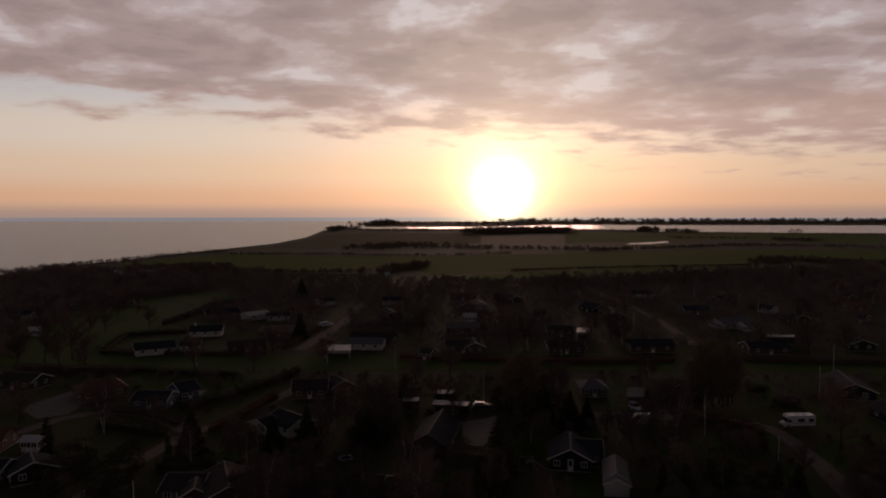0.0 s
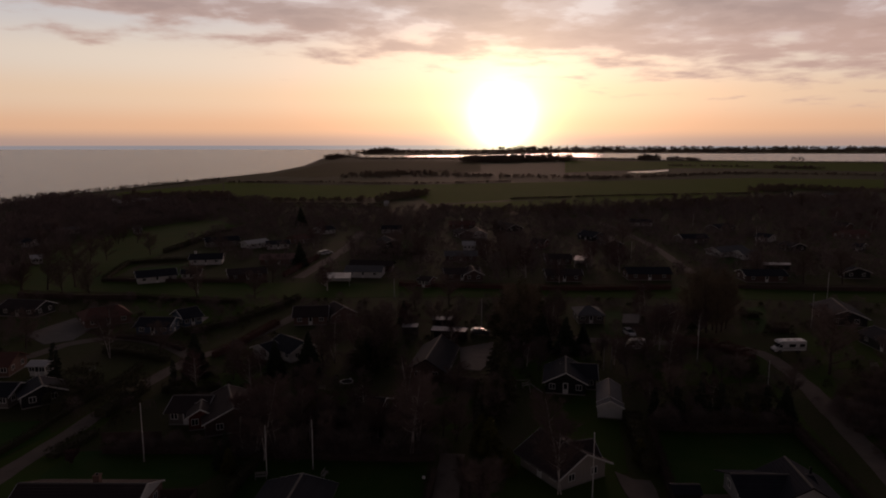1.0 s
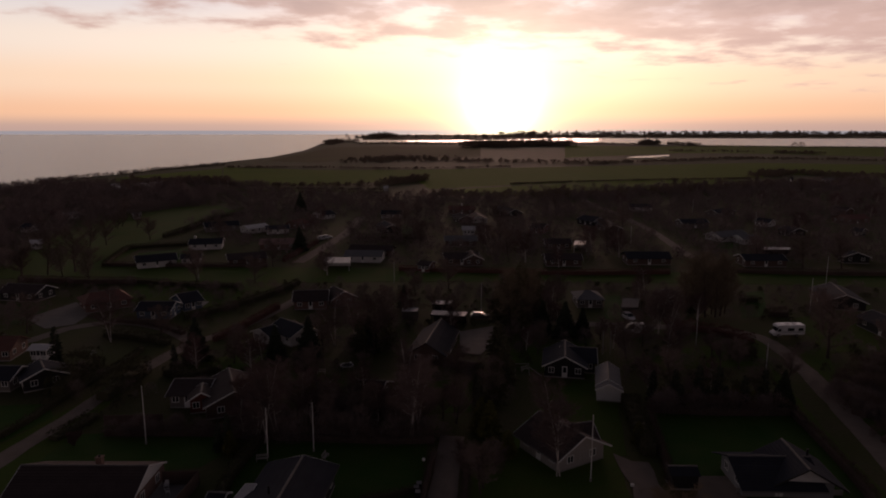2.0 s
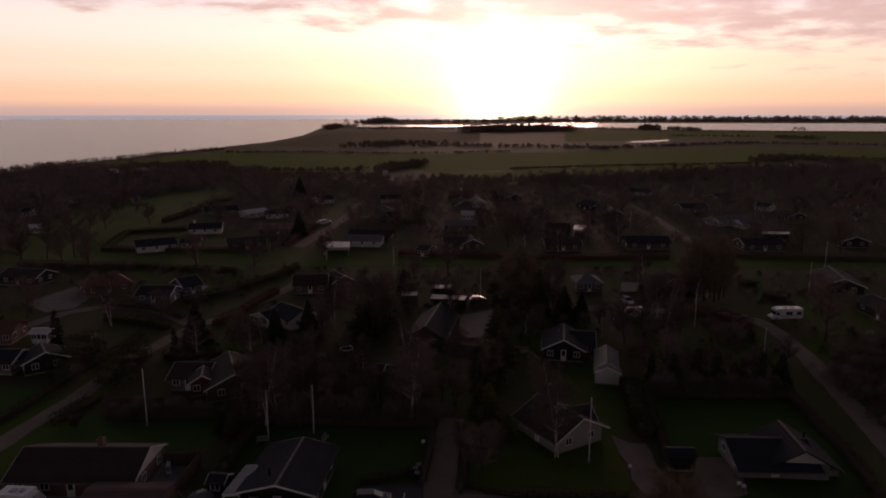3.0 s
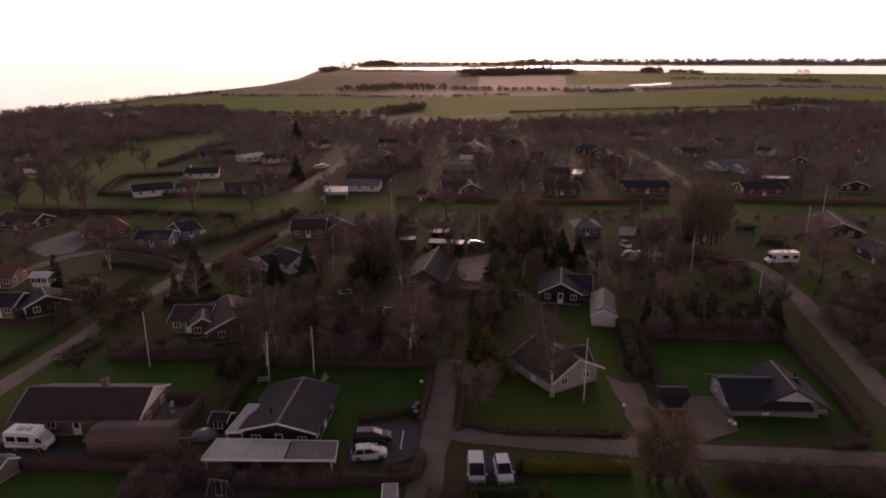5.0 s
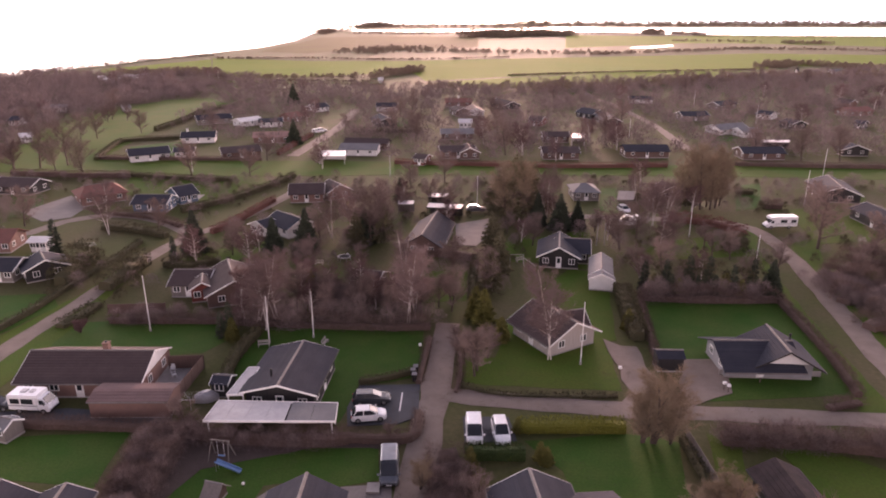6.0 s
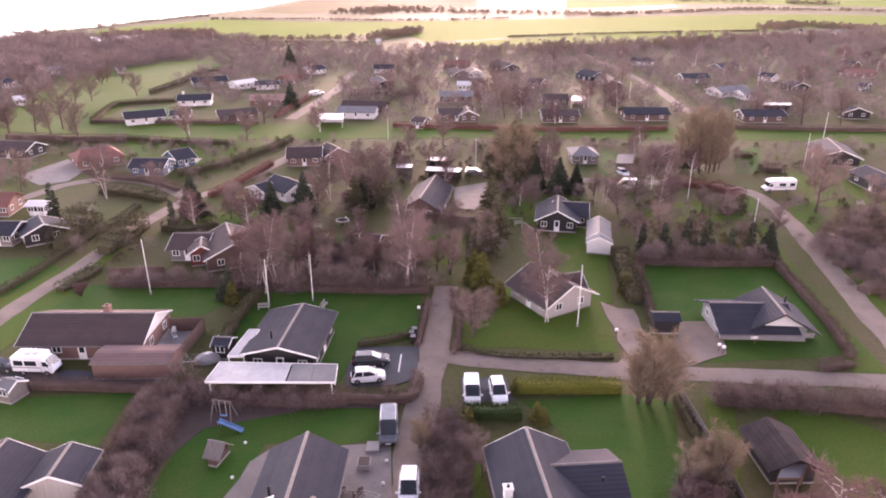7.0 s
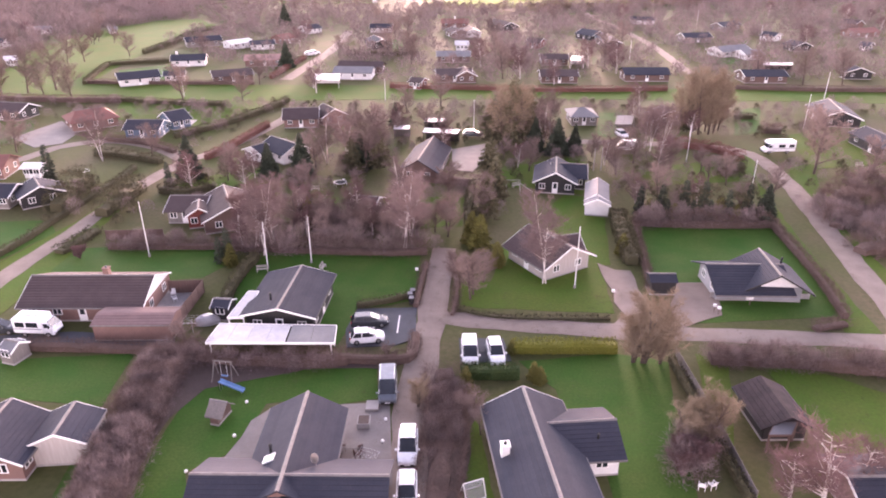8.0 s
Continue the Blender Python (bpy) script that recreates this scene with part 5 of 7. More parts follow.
gable_house((-21.9, 52.7), (-20.1, 52.2), 2.5, 2.1, 1.0, "brown_wood", "grey_wood", None, "weathered grey wooden playhouse on the lawn", category="playhouse", name="playhouse", detail=1, south=("n",), ends=("n",), over=0.1)

# far houses
FAR = dict(detail=1, cap=False)
gable_house((-98.5, 211.5), (-87.5, 217.5), 9.0, 3.8, 2.2, "white_wall", "roof_slate", "white_wood", "white house with a broad gable inside a hedged plot", **FAR)
gable_house((-86.0, 217.2), (-79.5, 219.0), 6.0, 3.2, 2.2, "white_wall", "roof_slate", "white_wood", "white house with slate roof", **FAR)
gable_house((-93.3, 245.1), (-81.4, 247.3), 8.0, 3.8, 2.2, "white_wall", "roof_slate", "white_wood", "white house with chimney and slate roof", chimney=("white", -4.0, 0.3), **FAR)
gable_house((-70.6, 216.0), (-58.8, 220.7), 9.0, 3.6, 2.2, "brown_wood", "roof_brown", "white_wood", "brown summer house with a low roof", **FAR)
gable_house((-67.6, 246.0), (-53.5, 248.2), 9.5, 3.6, 2.2, "brick", "roof_pink", None, "low house with a pale red tile roof", **FAR)
gable_house((-84.0, 281.8), (-76.9, 289.6), 8.0, 3.4, 2.2, "white_wall", "roof_pale", "white_wood", "white house with a pale roof", **FAR)
gable_house((-74.9, 281.6), (-65.3, 284.6), 8.0, 3.4, 2.2, "white_wall", "roof_slate", "white_wood", "white house with dark roof", **FAR)
gable_house((-103.3, 288.7), (-90.1, 295.2), 8.0, 3.8, 2.2, "grey_wood", "roof_slate", "white_wood", "grey house with slate roof behind hedges", **FAR)
gable_house((-66.8, 294.9), (-62.4, 301.8), 8.0, 3.8, 2.2, "brick", "roof_red", None, "red-roofed house among bare trees", **FAR)
gable_house((-32.5, 223.3), (-19.6, 222.2), 9.0, 3.6, 2.2, "white_wall", "roof_grey", None, "white house with a grey roof and dark windows", **FAR)
flat_shelter([(-37.7, 214.2), (-29.6, 214.1), (-28.8, 205.4), (-37.0, 205.5)], 2.6, "roof_pale", "flat white-roofed carport by a lane", "white_wood", 0.1, "white_wall")
gable_house((-32.4, 233.9), (-16.9, 231.5), 6.0, 3.6, 2.2, "brown_wood", "roof_brown", None, "long brown-roofed outbuilding behind a house", **FAR)
gable_house((-25.3, 292.8), (-21.0, 279.8), 9.0, 4.0, 2.2, "black_wood", "roof_slate", "white_wood", "dark house with white gable boards", **FAR)
gable_house((-30.4, 332.7), (-19.7, 332.6), 8.0, 3.8, 2.2, "white_wall", "roof_slate", "white_wood", "white house with a dark roof", **FAR)
gable_house((-61.3, 326.8), (-55.2, 333.0), 8.0, 3.8, 2.2, "white_wall", "roof_slate", "white_wood", "white house among bare trees", **FAR)
gable_house((0.7, 253.8), (13.3, 253.7), 8.5, 3.6, 2.2, "brown_wood", "roof_grey", "white_wood", "house with a pale grey roof and white door", **FAR)
gable_house((0.2, 218.0), (12.0, 218.8), 9.0, 3.6, 2.2, "brown_wood", "roof_brown", "white_wood", "brown summer house with white bargeboards", **FAR)
gable_house((9.4, 221.7), (10.1, 212.9), 7.0, 3.8, 2.2, "brown_wood", "roof_brown", "white_wood", "brown gabled porch wing of a house", **FAR)
gable_house((-7.0, 207.2), (-2.9, 205.4), 6.0, 3.2, 2.2, "red_wood", "roof_brown", "white_wood", "small red garden shed with white gable boards", category="shed", name="shed", **FAR)
gable_house((8.2, 279.1), (13.9, 279.0), 7.0, 3.6, 2.4, "white_wall", "roof_pale", "white_wood", "small white-roofed house among trees", **FAR)
gable_house((3.2, 350.9), (17.2, 350.7), 9.0, 4.0, 2.2, "brick", "roof_red", None, "red-roofed house with white chimney", chimney=("white", 0, 0), **FAR)
gable_house((8.1, 323.4), (11.7, 313.5), 8.0, 3.6, 2.2, "brown_wood", "roof_brown", "white_wood", "brown house with white gable boards", **FAR)
gable_house((16.1, 325.7), (17.4, 311.8), 8.0, 3.8, 2.2, "white_wall", "roof_brown", "white_wood", "pale house with white gable", **FAR)
gable_house((29.9, 350.6), (36.6, 334.4), 9.0, 4.0, 2.2, "black_wood", "roof_brown", "white_wood", "dark house with a broad white gable edge", **FAR)
gable_house((38.7, 286.8), (44.5, 283.5), 8.0, 3.8, 2.2, "red_wood", "roof_brown", "white_wood", "red house with white gable boards and door", **FAR)
gable_house((37.7, 247.0), (47.8, 246.9), 8.0, 3.6, 2.2, "brown_wood", "roof_brown", "white_wood", "brown house with white corners", **FAR)
flat_shelter([(49.3, 246.9), (53.8, 246.9), (51.9, 237.6), (47.2, 237.7)], 2.6, "roof_pale", "white flat-roofed shed behind a house", "white_wood", 0.1, "white_wall")
gable_house((33.2, 216.6), (45.4, 216.4), 9.0, 3.6, 2.2, "brown_wood", "roof_brown", "white_wood", "brown house with white bargeboards", **FAR)
gable_house((66.0, 312.6), (71.9, 303.1), 9.0, 4.1, 2.2, "black_wood", "roof_slate", "white_wood", "black house with white gable boards", **FAR)
gable_house((73.0, 303.3), (72.6, 281.4), 8.0, 3.6, 2.2, "black_wood", "roof_slate", "white_wood", "black wing with white bargeboards", **FAR)
gable_house((60.1, 219.0), (74.9, 218.8), 9.0, 3.8, 2.2, "brown_wood", "roof_slate", None, "long low house with a dark blue-grey roof", **FAR)
gable_house((100.9, 363.1), (113.2, 360.4), 8.0, 3.6, 2.2, "white_wall", "roof_slate", "white_wood", "white and grey house by the far lane", **FAR)
gable_house((106.0, 299.5), (118.8, 301.2), 8.5, 3.8, 2.2, "grey_wood", "roof_slate", "white_wood", "slate-roofed house with a white gable edge", **FAR)
gable_house((134.8, 334.8), (147.6, 343.7), 8.0, 3.8, 2.2, "grey_wood", "roof_slate", "white_wood", "grey house among bare trees", **FAR)
gable_house((106.3, 261.8), (120.1, 267.3), 9.0, 3.8, 2.2, "white_wall", "roof_grey", "white_wood", "pale grey-roofed white house", **FAR)
gable_house((113.8, 256.2), (121.7, 257.5), 8.0, 3.4, 2.2, "white_wall", "roof_grey", "white_wood", "pale grey-roofed white wing", **FAR)
gable_house((97.0, 215.7), (111.0, 215.5), 9.0, 3.6, 2.2, "brown_wood", "roof_slate", "white_wood", "dark brown house with white windows", **FAR)
flat_shelter([(112.6, 233.4), (122.2, 232.2), (119.8, 228.0), (110.0, 228.2)], 2.6, "roof_pale", "flat pale-roofed open shelter", "brown_wood", 0.1, "black_wood")
gable_house((144.8, 306.0), (149.2, 300.5), 8.0, 3.6, 2.2, "white_wall", "roof_slate", "white_wood", "white-gabled house behind trees", **FAR)
gable_house((144.5, 280.4), (146.4, 272.7), 8.0, 3.6, 2.2, "black_wood", "roof_slate", "white_wood", "dark house with bright white gable", **FAR)
gable_house((185.9, 313.4), (200.4, 317.1), 9.0, 3.8, 2.2, "brick", "roof_red", None, "red-roofed house among bare trees", **FAR)
gable_house((137.0, 222.1), (136.5, 217.0), 9.0, 3.8, 2.2, "black_wood", "roof_slate", "white_wood", "dark house with white gable boards", **FAR)
gable_house((171.2, 276.8), (174.0, 273.7), 7.0, 3.4, 2.2, "black_wood", "roof_slate", "white_wood", "small dark house with white boards", **FAR)
gable_house((-187.6, 325.6), (-180.4, 331.7), 8.0, 3.4, 2.2, "white_wall", "roof_grey", "white_wood", "pale-roofed house in the scrub", **FAR)
gable_house((-152.5, 245.3), (-148.9, 247.7), 7.0, 3.3, 2.2, "white_wall", "roof_pale", "white_wood", "low white-roofed shed in the scrub", **FAR)
gable_house((-180.4, 287.9), (-175.3, 287.9), 8.0, 3.6, 2.2, "white_wall", "roof_slate", "white_wood", "white house in the scrub", **FAR)
gable_house((-151.9, 328.0), (-148.8, 330.0), 7.0, 3.3, 2.2, "white_wall", "roof_grey", "white_wood", "small pale house in the scrub", **FAR)
gable_house((-79.5, 125.3), (-75.6, 125.2), 4.0, 2.8, 2.2, "white_wall", "roof_pale", "white_wood", "small white-roofed garage by a lane", category="garage", name="garage", **FAR)
gable_house((-88.6, 126.3), (-82.7, 126.9), 8.0, 4.0, 2.2, "brick", "roof_red", None, "brick house with a red tile roof", **FAR)
for a, b in (((-245.1, 501.1), (-241.1, 501.0)), ((-232.9, 487.8), (-227.0, 479.3)), ((-229.7, 500.9), (-228.4, 505.5)), ((-228.0, 510.1), (-224.7, 510.0)), ((-220.2, 505.4), (-220.6, 510.0)), ((-222.0, 519.5), (-219.0, 524.4))):
    gable_house(a, b, 6.0, 3.2, 2.4, "white_wall", "roof_pale", "white_wood", "white cabin near the shore", category="cabin", name="cabin", detail=0, cap=False)
gable_house((-41.4, 475.4), (-37.9, 475.4), 6.0, 3.9, 2.2, "white_wall", "roof_pale", None, "small white house at the field's edge", detail=0, cap=False)
gable_house((282.2, 546.1), (284.0, 546.1), 5.0, 5.0, 2.2, "white_wall", "roof_slate", None, "narrow white house at the field's edge", detail=0, cap=False)
gable_house((310.8, 549.3), (318.8, 549.2), 8.0, 3.9, 2.2, "white_wall", "roof_grey", None, "pale farm building at the field's edge", detail=0, cap=False)
gable_house((204.2, 348.9), (208.5, 341.5), 8.0, 3.9, 2.2, "brick", "roof_brown", "white_wood", "brown-roofed house among bare trees", detail=0, cap=False)

# ---- vehicles ----
def put(ob, p, turn):
    ob.matrix_basis = pose(*p, 0.12, 0, 0, turn)
    return ob


put(make_car("white hatchback parked on dark asphalt", "car_white", 4.0, 1.75, 1.5), (-7.9, 66.0), 8)
put(make_car("dark grey estate car parked on asphalt", "car_dark", 4.5, 1.8, 1.48, "estate"), (-7.9, 69.5), 6)
put(make_car("blue-grey van parked beside the lawn", "car_silver", 4.9, 1.9, 1.95, "van", "van"), (-4.9, 56.4), -87)
put(make_car("white people carrier parked on the gravel lane", "car_white", 4.6, 1.85, 1.7, "estate"), (-2.5, 47.5), -90)
put(make_car("white car parked behind another on gravel", "car_white", 4.4, 1.8, 1.45, "estate"), (-2.4, 42.0), -89)
put(make_car("white van parked by a clipped hedge", "car_white", 4.3, 1.8, 1.8, "van", "van"), (3.9, 62.7), -90)
put(make_car("white estate car parked by a clipped hedge", "car_white", 4.4, 1.8, 1.6, "estate"), (6.8, 62.6), -87)
put(make_car("dark car half hidden beside a camper van", "car_dark", 4.3, 1.78, 1.5), (-51.7, 68.4), 5)
put(make_motorhome("white camper van with raised roof on a drive", 4.9, False), (-46.8, 68.1), -4)
put(make_motorhome("large white motorhome with sleeping alcove on gravel", 6.8), (73.7, 138.7), 182)
put(make_car("white car parked under trees", "car_white", 4.3, 1.78, 1.5), (43.4, 151.4), -80)
put(make_car("silver car parked beside a yard", "car_silver", 4.4, 1.8, 1.5, "estate"), (8.8, 152.3), 5)
put(make_car("white car parked beside tall conifers", "car_white", 4.4, 1.8, 1.5), (15.1, 153.6), 10)
put(make_car("white caravan-like trailer under birches", "car_white", 5.0, 2.0, 2.1, "van", "van"), (41.7, 141.1), 175)
for p in ((-47.7, 265.4), (-46.4, 268.0), (-53.9, 248.4)):
    put(make_car("white car parked by the far lane", "car_white", 4.3, 1.78, 1.5), p, 20)

# ---- flagpoles ----
for p, h in (((-41.9, 88.9), 8.5), ((-17.8, 86.7), 7.0), ((18.7, 78.6), 8.8), ((52.1, 132.7), 7.5), ((109.1, 186.6), 8.0), ((88.7, 157.2), 8.5), ((59.5, 117.9), 5.0), ((-23.7, 85.0), 7.0), ((9.4, 158.2), 7.0),
             ((-13.8, 188.2), 6.0), ((71.1, 250.3), 7.5), ((-72.2, 194.6), 8.5), ((134.9, 286.8), 8.0), ((129.1, 344.6), 8.0)):
    flagpole(p, h)

# ---- trees ----
def fill(poly, n, s0, s1, seed, keep_off=()):
    r = random.Random(seed)
    xs, ys = [p[0] for p in poly], [p[1] for p in poly]
    out = []
    while len(out) < n:
        p = (r.uniform(min(xs), max(xs)), r.uniform(min(ys), max(ys)))
        if inside(p, poly) and not any(inside(p, k) for k in keep_off) and all((p[0] - hx) ** 2 + (p[1] - hy) ** 2 > hr * hr for hx, hy, hr in HOUSES):
            out.append((*p, r.uniform(s0, s1)))
    return out


def along(pts, n, wide, s0, s1, seed):
    r = random.Random(seed)
    line = smooth_line(pts, 10.0)
    out = []
    for k in range(n):
        f = r.random() * (len(line) - 1)
        i = int(f)
        p = line[i].lerp(line[i + 1], f - i)
        out.append((p.x + r.uniform(-wide, wide), p.y + r.uniform(-wide, wide), r.uniform(s0, s1)))
    return out


FAR_GARDENS = [(-337.9, 541.0), (-171.9, 539.1), (-79.9, 457.8), (-8.6, 431.8), (37.2, 431.3), (103.8, 479.9), (241.5, 534.4), (372.7, 577.9), (156.1, 211.7), (96.7, 216.8), (40.7, 212.7), (-13.4, 213.2), (-49.2, 211.8), (-104.8, 284.3), (-116.5, 233.6), (-145.1, 205.8)]
PLOTS_FAR = [(-185, 474), (-36, 461), (-36, 480), (-185, 495)]
FAR_LANES = [PLOTS_FAR, MEADOW, [(-48.1, 206.6), (-41.1, 206.5), (-37.4, 337.7), (-48.5, 337.8)], [(82.5, 222), (89.5, 222), (94, 300), (93.5, 360), (91, 414), (85.5, 414), (84.5, 384), (87.5, 330), (87, 283), (83.5, 244)]]
GARDENS = [(-74.3, 100.8), (-126.4, 186.2), (-57.6, 185.3), (-10.8, 184.8), (36.0, 184.2), (127.5, 179.7), (86.1, 114.5), (59.4, 117.9), (37.0, 113.7), (4.6, 99.8), (-18.5, 95.7), (-32.1, 93.7), (-52.3, 100.5)]
GARDEN_LANES = [[(-92.0, 126.2), (-90.3, 143.2), (-77.1, 155.3), (-53.7, 140.7), (-37.7, 178.6), (-35.4, 166.7), (-52.3, 114.8), (-64.2, 116.4)], [(30.5, 153.0), (68.3, 147.8), (68.9, 117.8), (62.6, 113.4), (62.8, 131.4), (28.8, 143.0)], [(2.3, 126.8), (2.6, 144.2), (13.0, 148.5), (10.2, 126.7)],
         [(-95.3, 145.4), (-96.6, 173.2), (-82.0, 154.4), (-86.7, 141.1)], [(66.8, 135.2), (72.2, 147.8), (83.8, 147.6), (76.6, 133.1)]]


def plant(proto, places):
    """The first place takes the thing itself, the others copies; (x, y, scale, turn)."""
    for k, (p, s, turn) in enumerate(places):
        m = Matrix.Translation((*p, 0)) @ Matrix.Rotation(radians(turn), 4, "Z")
        if k == 0:
            base = m
            continue
        c = copy_thing(proto, m)
        c.scale = (s, s, s * (0.93 + 0.14 * ((k * 37) % 10) / 10))
    proto.matrix_basis = base
    proto.scale = (places[0][1],) * 3


BIRCH = "bare birch with white trunk and reddish twigs"
b1 = make_tree("birch_tree", BIRCH, 1, "bark_birch", "twig_red", h=12.5, spread=3.9, trunk_r=0.085, first=0.3, limbs=19, twigs=9, fine=8, upward=0.6, stems=2, twig_r=0.019)
b2 = make_tree("birch_tree", BIRCH + ", several stems", 2, "bark_birch", "twig_red", h=11.5, spread=3.4, trunk_r=0.11, first=0.34, limbs=14, twigs=7, fine=6, upward=0.5, stems=3, twig_r=0.015)
plant(b1, [((-4.5, 90.4), 1.0, 0), ((-25.0, 89.2), 0.9, 80), ((-69.1, 134.9), 0.85, 150), ((46.8, 140.2), 0.85, 40), ((14.8, 80.0), 0.98, 200), ((-18.2, 134.3), 0.85, 260), ((46.2, 142.8), 0.8, 310)])
plant(b2, [((-24.0, 91.6), 0.9, 0), ((48.7, 139.4), 0.85, 120), ((-22.0, 132.5), 0.85, 40), ((-3.6, 93.4), 0.9, 250), ((-26.6, 90.6), 0.75, 180)])
t1 = make_tree("bare_tree", "bare broad-crowned tree with brown twigs", 5, "bark", "twig_brown", h=8, spread=4.2, trunk_r=0.2, first=0.18, limbs=20, twigs=10, fine=7, upward=0.7, twig_r=0.016)
t2 = make_tree("bare_tree", "bare reddish tree in a garden", 6, "bark_birch", "twig_wine", h=7, spread=3.8, trunk_r=0.16, first=0.15, limbs=20, twigs=10, fine=7, upward=0.55, twig_r=0.016)
t3 = make_tree("willow_tree", "bare tan tree with many upright shoots", 7, "bark", "twig_tan", h=6.5, spread=3.0, trunk_r=0.14, first=0.06, limbs=14, twigs=9, fine=7, upward=1.1, stems=3, twig_r=0.016)
t4 = make_tree("fruit_tree", "low bare grey fruit tree", 8, "bark", "twig_brown", h=4.2, spread=2.4, trunk_r=0.12, first=0.25, limbs=16, twigs=8, fine=5, upward=0.6, twig_r=0.016)
t5 = make_tree("poplar_tree", "tall bare tan poplar by the lane", 9, "bark", "twig_tan", h=14, spread=5.2, trunk_r=0.25, first=0.1, limbs=30, twigs=10, fine=8, upward=1.1, twig_r=0.02)
plant(t1, [((74.7, 124.8), 1.35, 0), ((83.6, 142.3), 1.0, 50), ((-116.5, 265.0), 1.0, 90), ((-133.0, 250.6), 1.1, 10), ((-128.0, 252.9), 1.0, 70), ((-71.0, 190.3), 1.1, 120), ((-54.5, 211.8), 1.0, 30), ((-113.8, 204.3), 1.4, 60), ((-120.1, 200.5), 1.4, 10),
           ((-101.5, 189.3), 1.2, 200), ((1.7, 181.3), 1.0, 30), ((104.4, 218.6), 1.0, 70), ((127.0, 209.5), 1.2, 90), ((114.7, 209.6), 1.3, 150), ((78.6, 290.6), 1.0, 20), ((-17.2, 308.2), 1.0, 60), ((24.0, 291.4), 1.2, 10),
           ((22.1, 219.7), 1.2, 99), ((59.6, 239.1), 1.3, 40), ((-59.5, 136.7), 0.8, 10), ((-37.3, 270.5), 0.8, 0), ((47.2, 128.0), 0.8, 40), ((35.5, 124.6), 0.9, 140), ((-13.6, 127.3), 1.35, 30), ((-11.6, 129.4), 1.2, 90), ((40.8, 131.7), 0.8, 10), ((-23.8, 128.8), 0.8, 60), ((-90.4, 141.1), 0.9, 20), ((83.5, 120.7), 0.9, 0), ((-53.8, 188.7), 0.9, 45), ((-7.3, 175.1), 0.8, 70)])
plant(t2, [((31.7, 40.1), 1.05, 0), ((29.5, 41.0), 0.75, 60), ((35.9, 42.2), 0.75, 140), ((-34.9, 199.4), 1.0, 20), ((53.7, 239.2), 1.2, 30), ((16.1, 239.7), 1.3, 80), ((27.6, 219.6), 1.4, 10), ((53.7, 174.3), 1.0, 40), ((-4.4, 95.5), 0.8, 100),
           ((-7.2, 97.7), 0.8, 160), ((-9.8, 96.6), 0.8, 10), ((61.1, 228.8), 1.2, 60), ((37.2, 210.6), 0.8, 0), ((-28.9, 91.6), 0.6, 90)])
t6 = make_tree("wine_red_shrub", "dense round leafless shrub with wine-red twigs", 15, "bark", "twig_wine", h=3.0, spread=1.5, trunk_r=0.05, first=0.05, limbs=13, twigs=10, fine=8, upward=0.8, stems=5, twig_r=0.014)
plant(t6, [((23.0, 45.3), 1.0, 0), ((21.8, 44.6), 0.9, 120), ((22.4, 46.2), 0.8, 220), ((-52.0, 88.5), 0.7, 40)])
plant(t3, [((23.2, 61.5), 1.25, 0), ((25.1, 48.3), 0.85, 60), ((23.3, 47.9), 0.7, 140), ((22.0, 61.6), 0.95, 20), ((25.0, 61.0), 0.95, 240), ((27.4, 50.2), 0.55, 80), ((-1.7, 54.0), 0.5, 30)])
plant(t4, [((4.6, 75.7), 1.2, 0), ((3.4, 78.8), 1.0, 90), ((-27.9, 63.8), 0.9, 40), ((6.6, 80.4), 0.9, 200), ((52.8, 126.1), 1.0, 60), ((-5.0, 61.9), 0.5, 50), ((3.9, 52.2), 0.8, 80), ((4.3, 49.7), 0.6, 10)])
plant(t5, [((62.0, 153.5), 1.0, 0), ((59.6, 156.5), 0.9, 90), ((65.9, 154.5), 0.95, 200), ((14.9, 141.9), 0.95, 20), ((18.8, 143.1), 0.85, 70)])

# bare garden trees that stand close together between the houses
TREE_GARDENS = [(-48, 98), (-46, 125), (-30, 146), (-8, 160), (22, 164), (70, 166), (84, 150), (62, 112), (36, 105), (6, 98), (-20, 95)]
plant_more = [(t1, 15, 0.5, 0.85, 81), (t2, 12, 0.55, 0.9, 82), (t4, 22, 0.7, 1.2, 83), (b2, 6, 0.6, 0.85, 84)]
for proto, n, s0, s1, seed in plant_more:
    for x, y, s in fill(TREE_GARDENS, n, s0, s1, seed, GARDEN_LANES):
        copy_thing(proto, pose(x, y, 0, 0, 0, (x * 37 + y * 11) % 360)).scale = (s, s, s * 1.05)
for proto, n, s0, s1, seed in ((t1, 26, 0.7, 1.15, 85), (t2, 22, 0.7, 1.2, 86)):
    for x, y, s in fill(FAR_GARDENS, n, s0, s1, seed, FAR_LANES):
        copy_thing(proto, pose(x, y, 0, 0, 0, (x * 37 + y * 11) % 360)).scale = (s, s, s * 1.05)
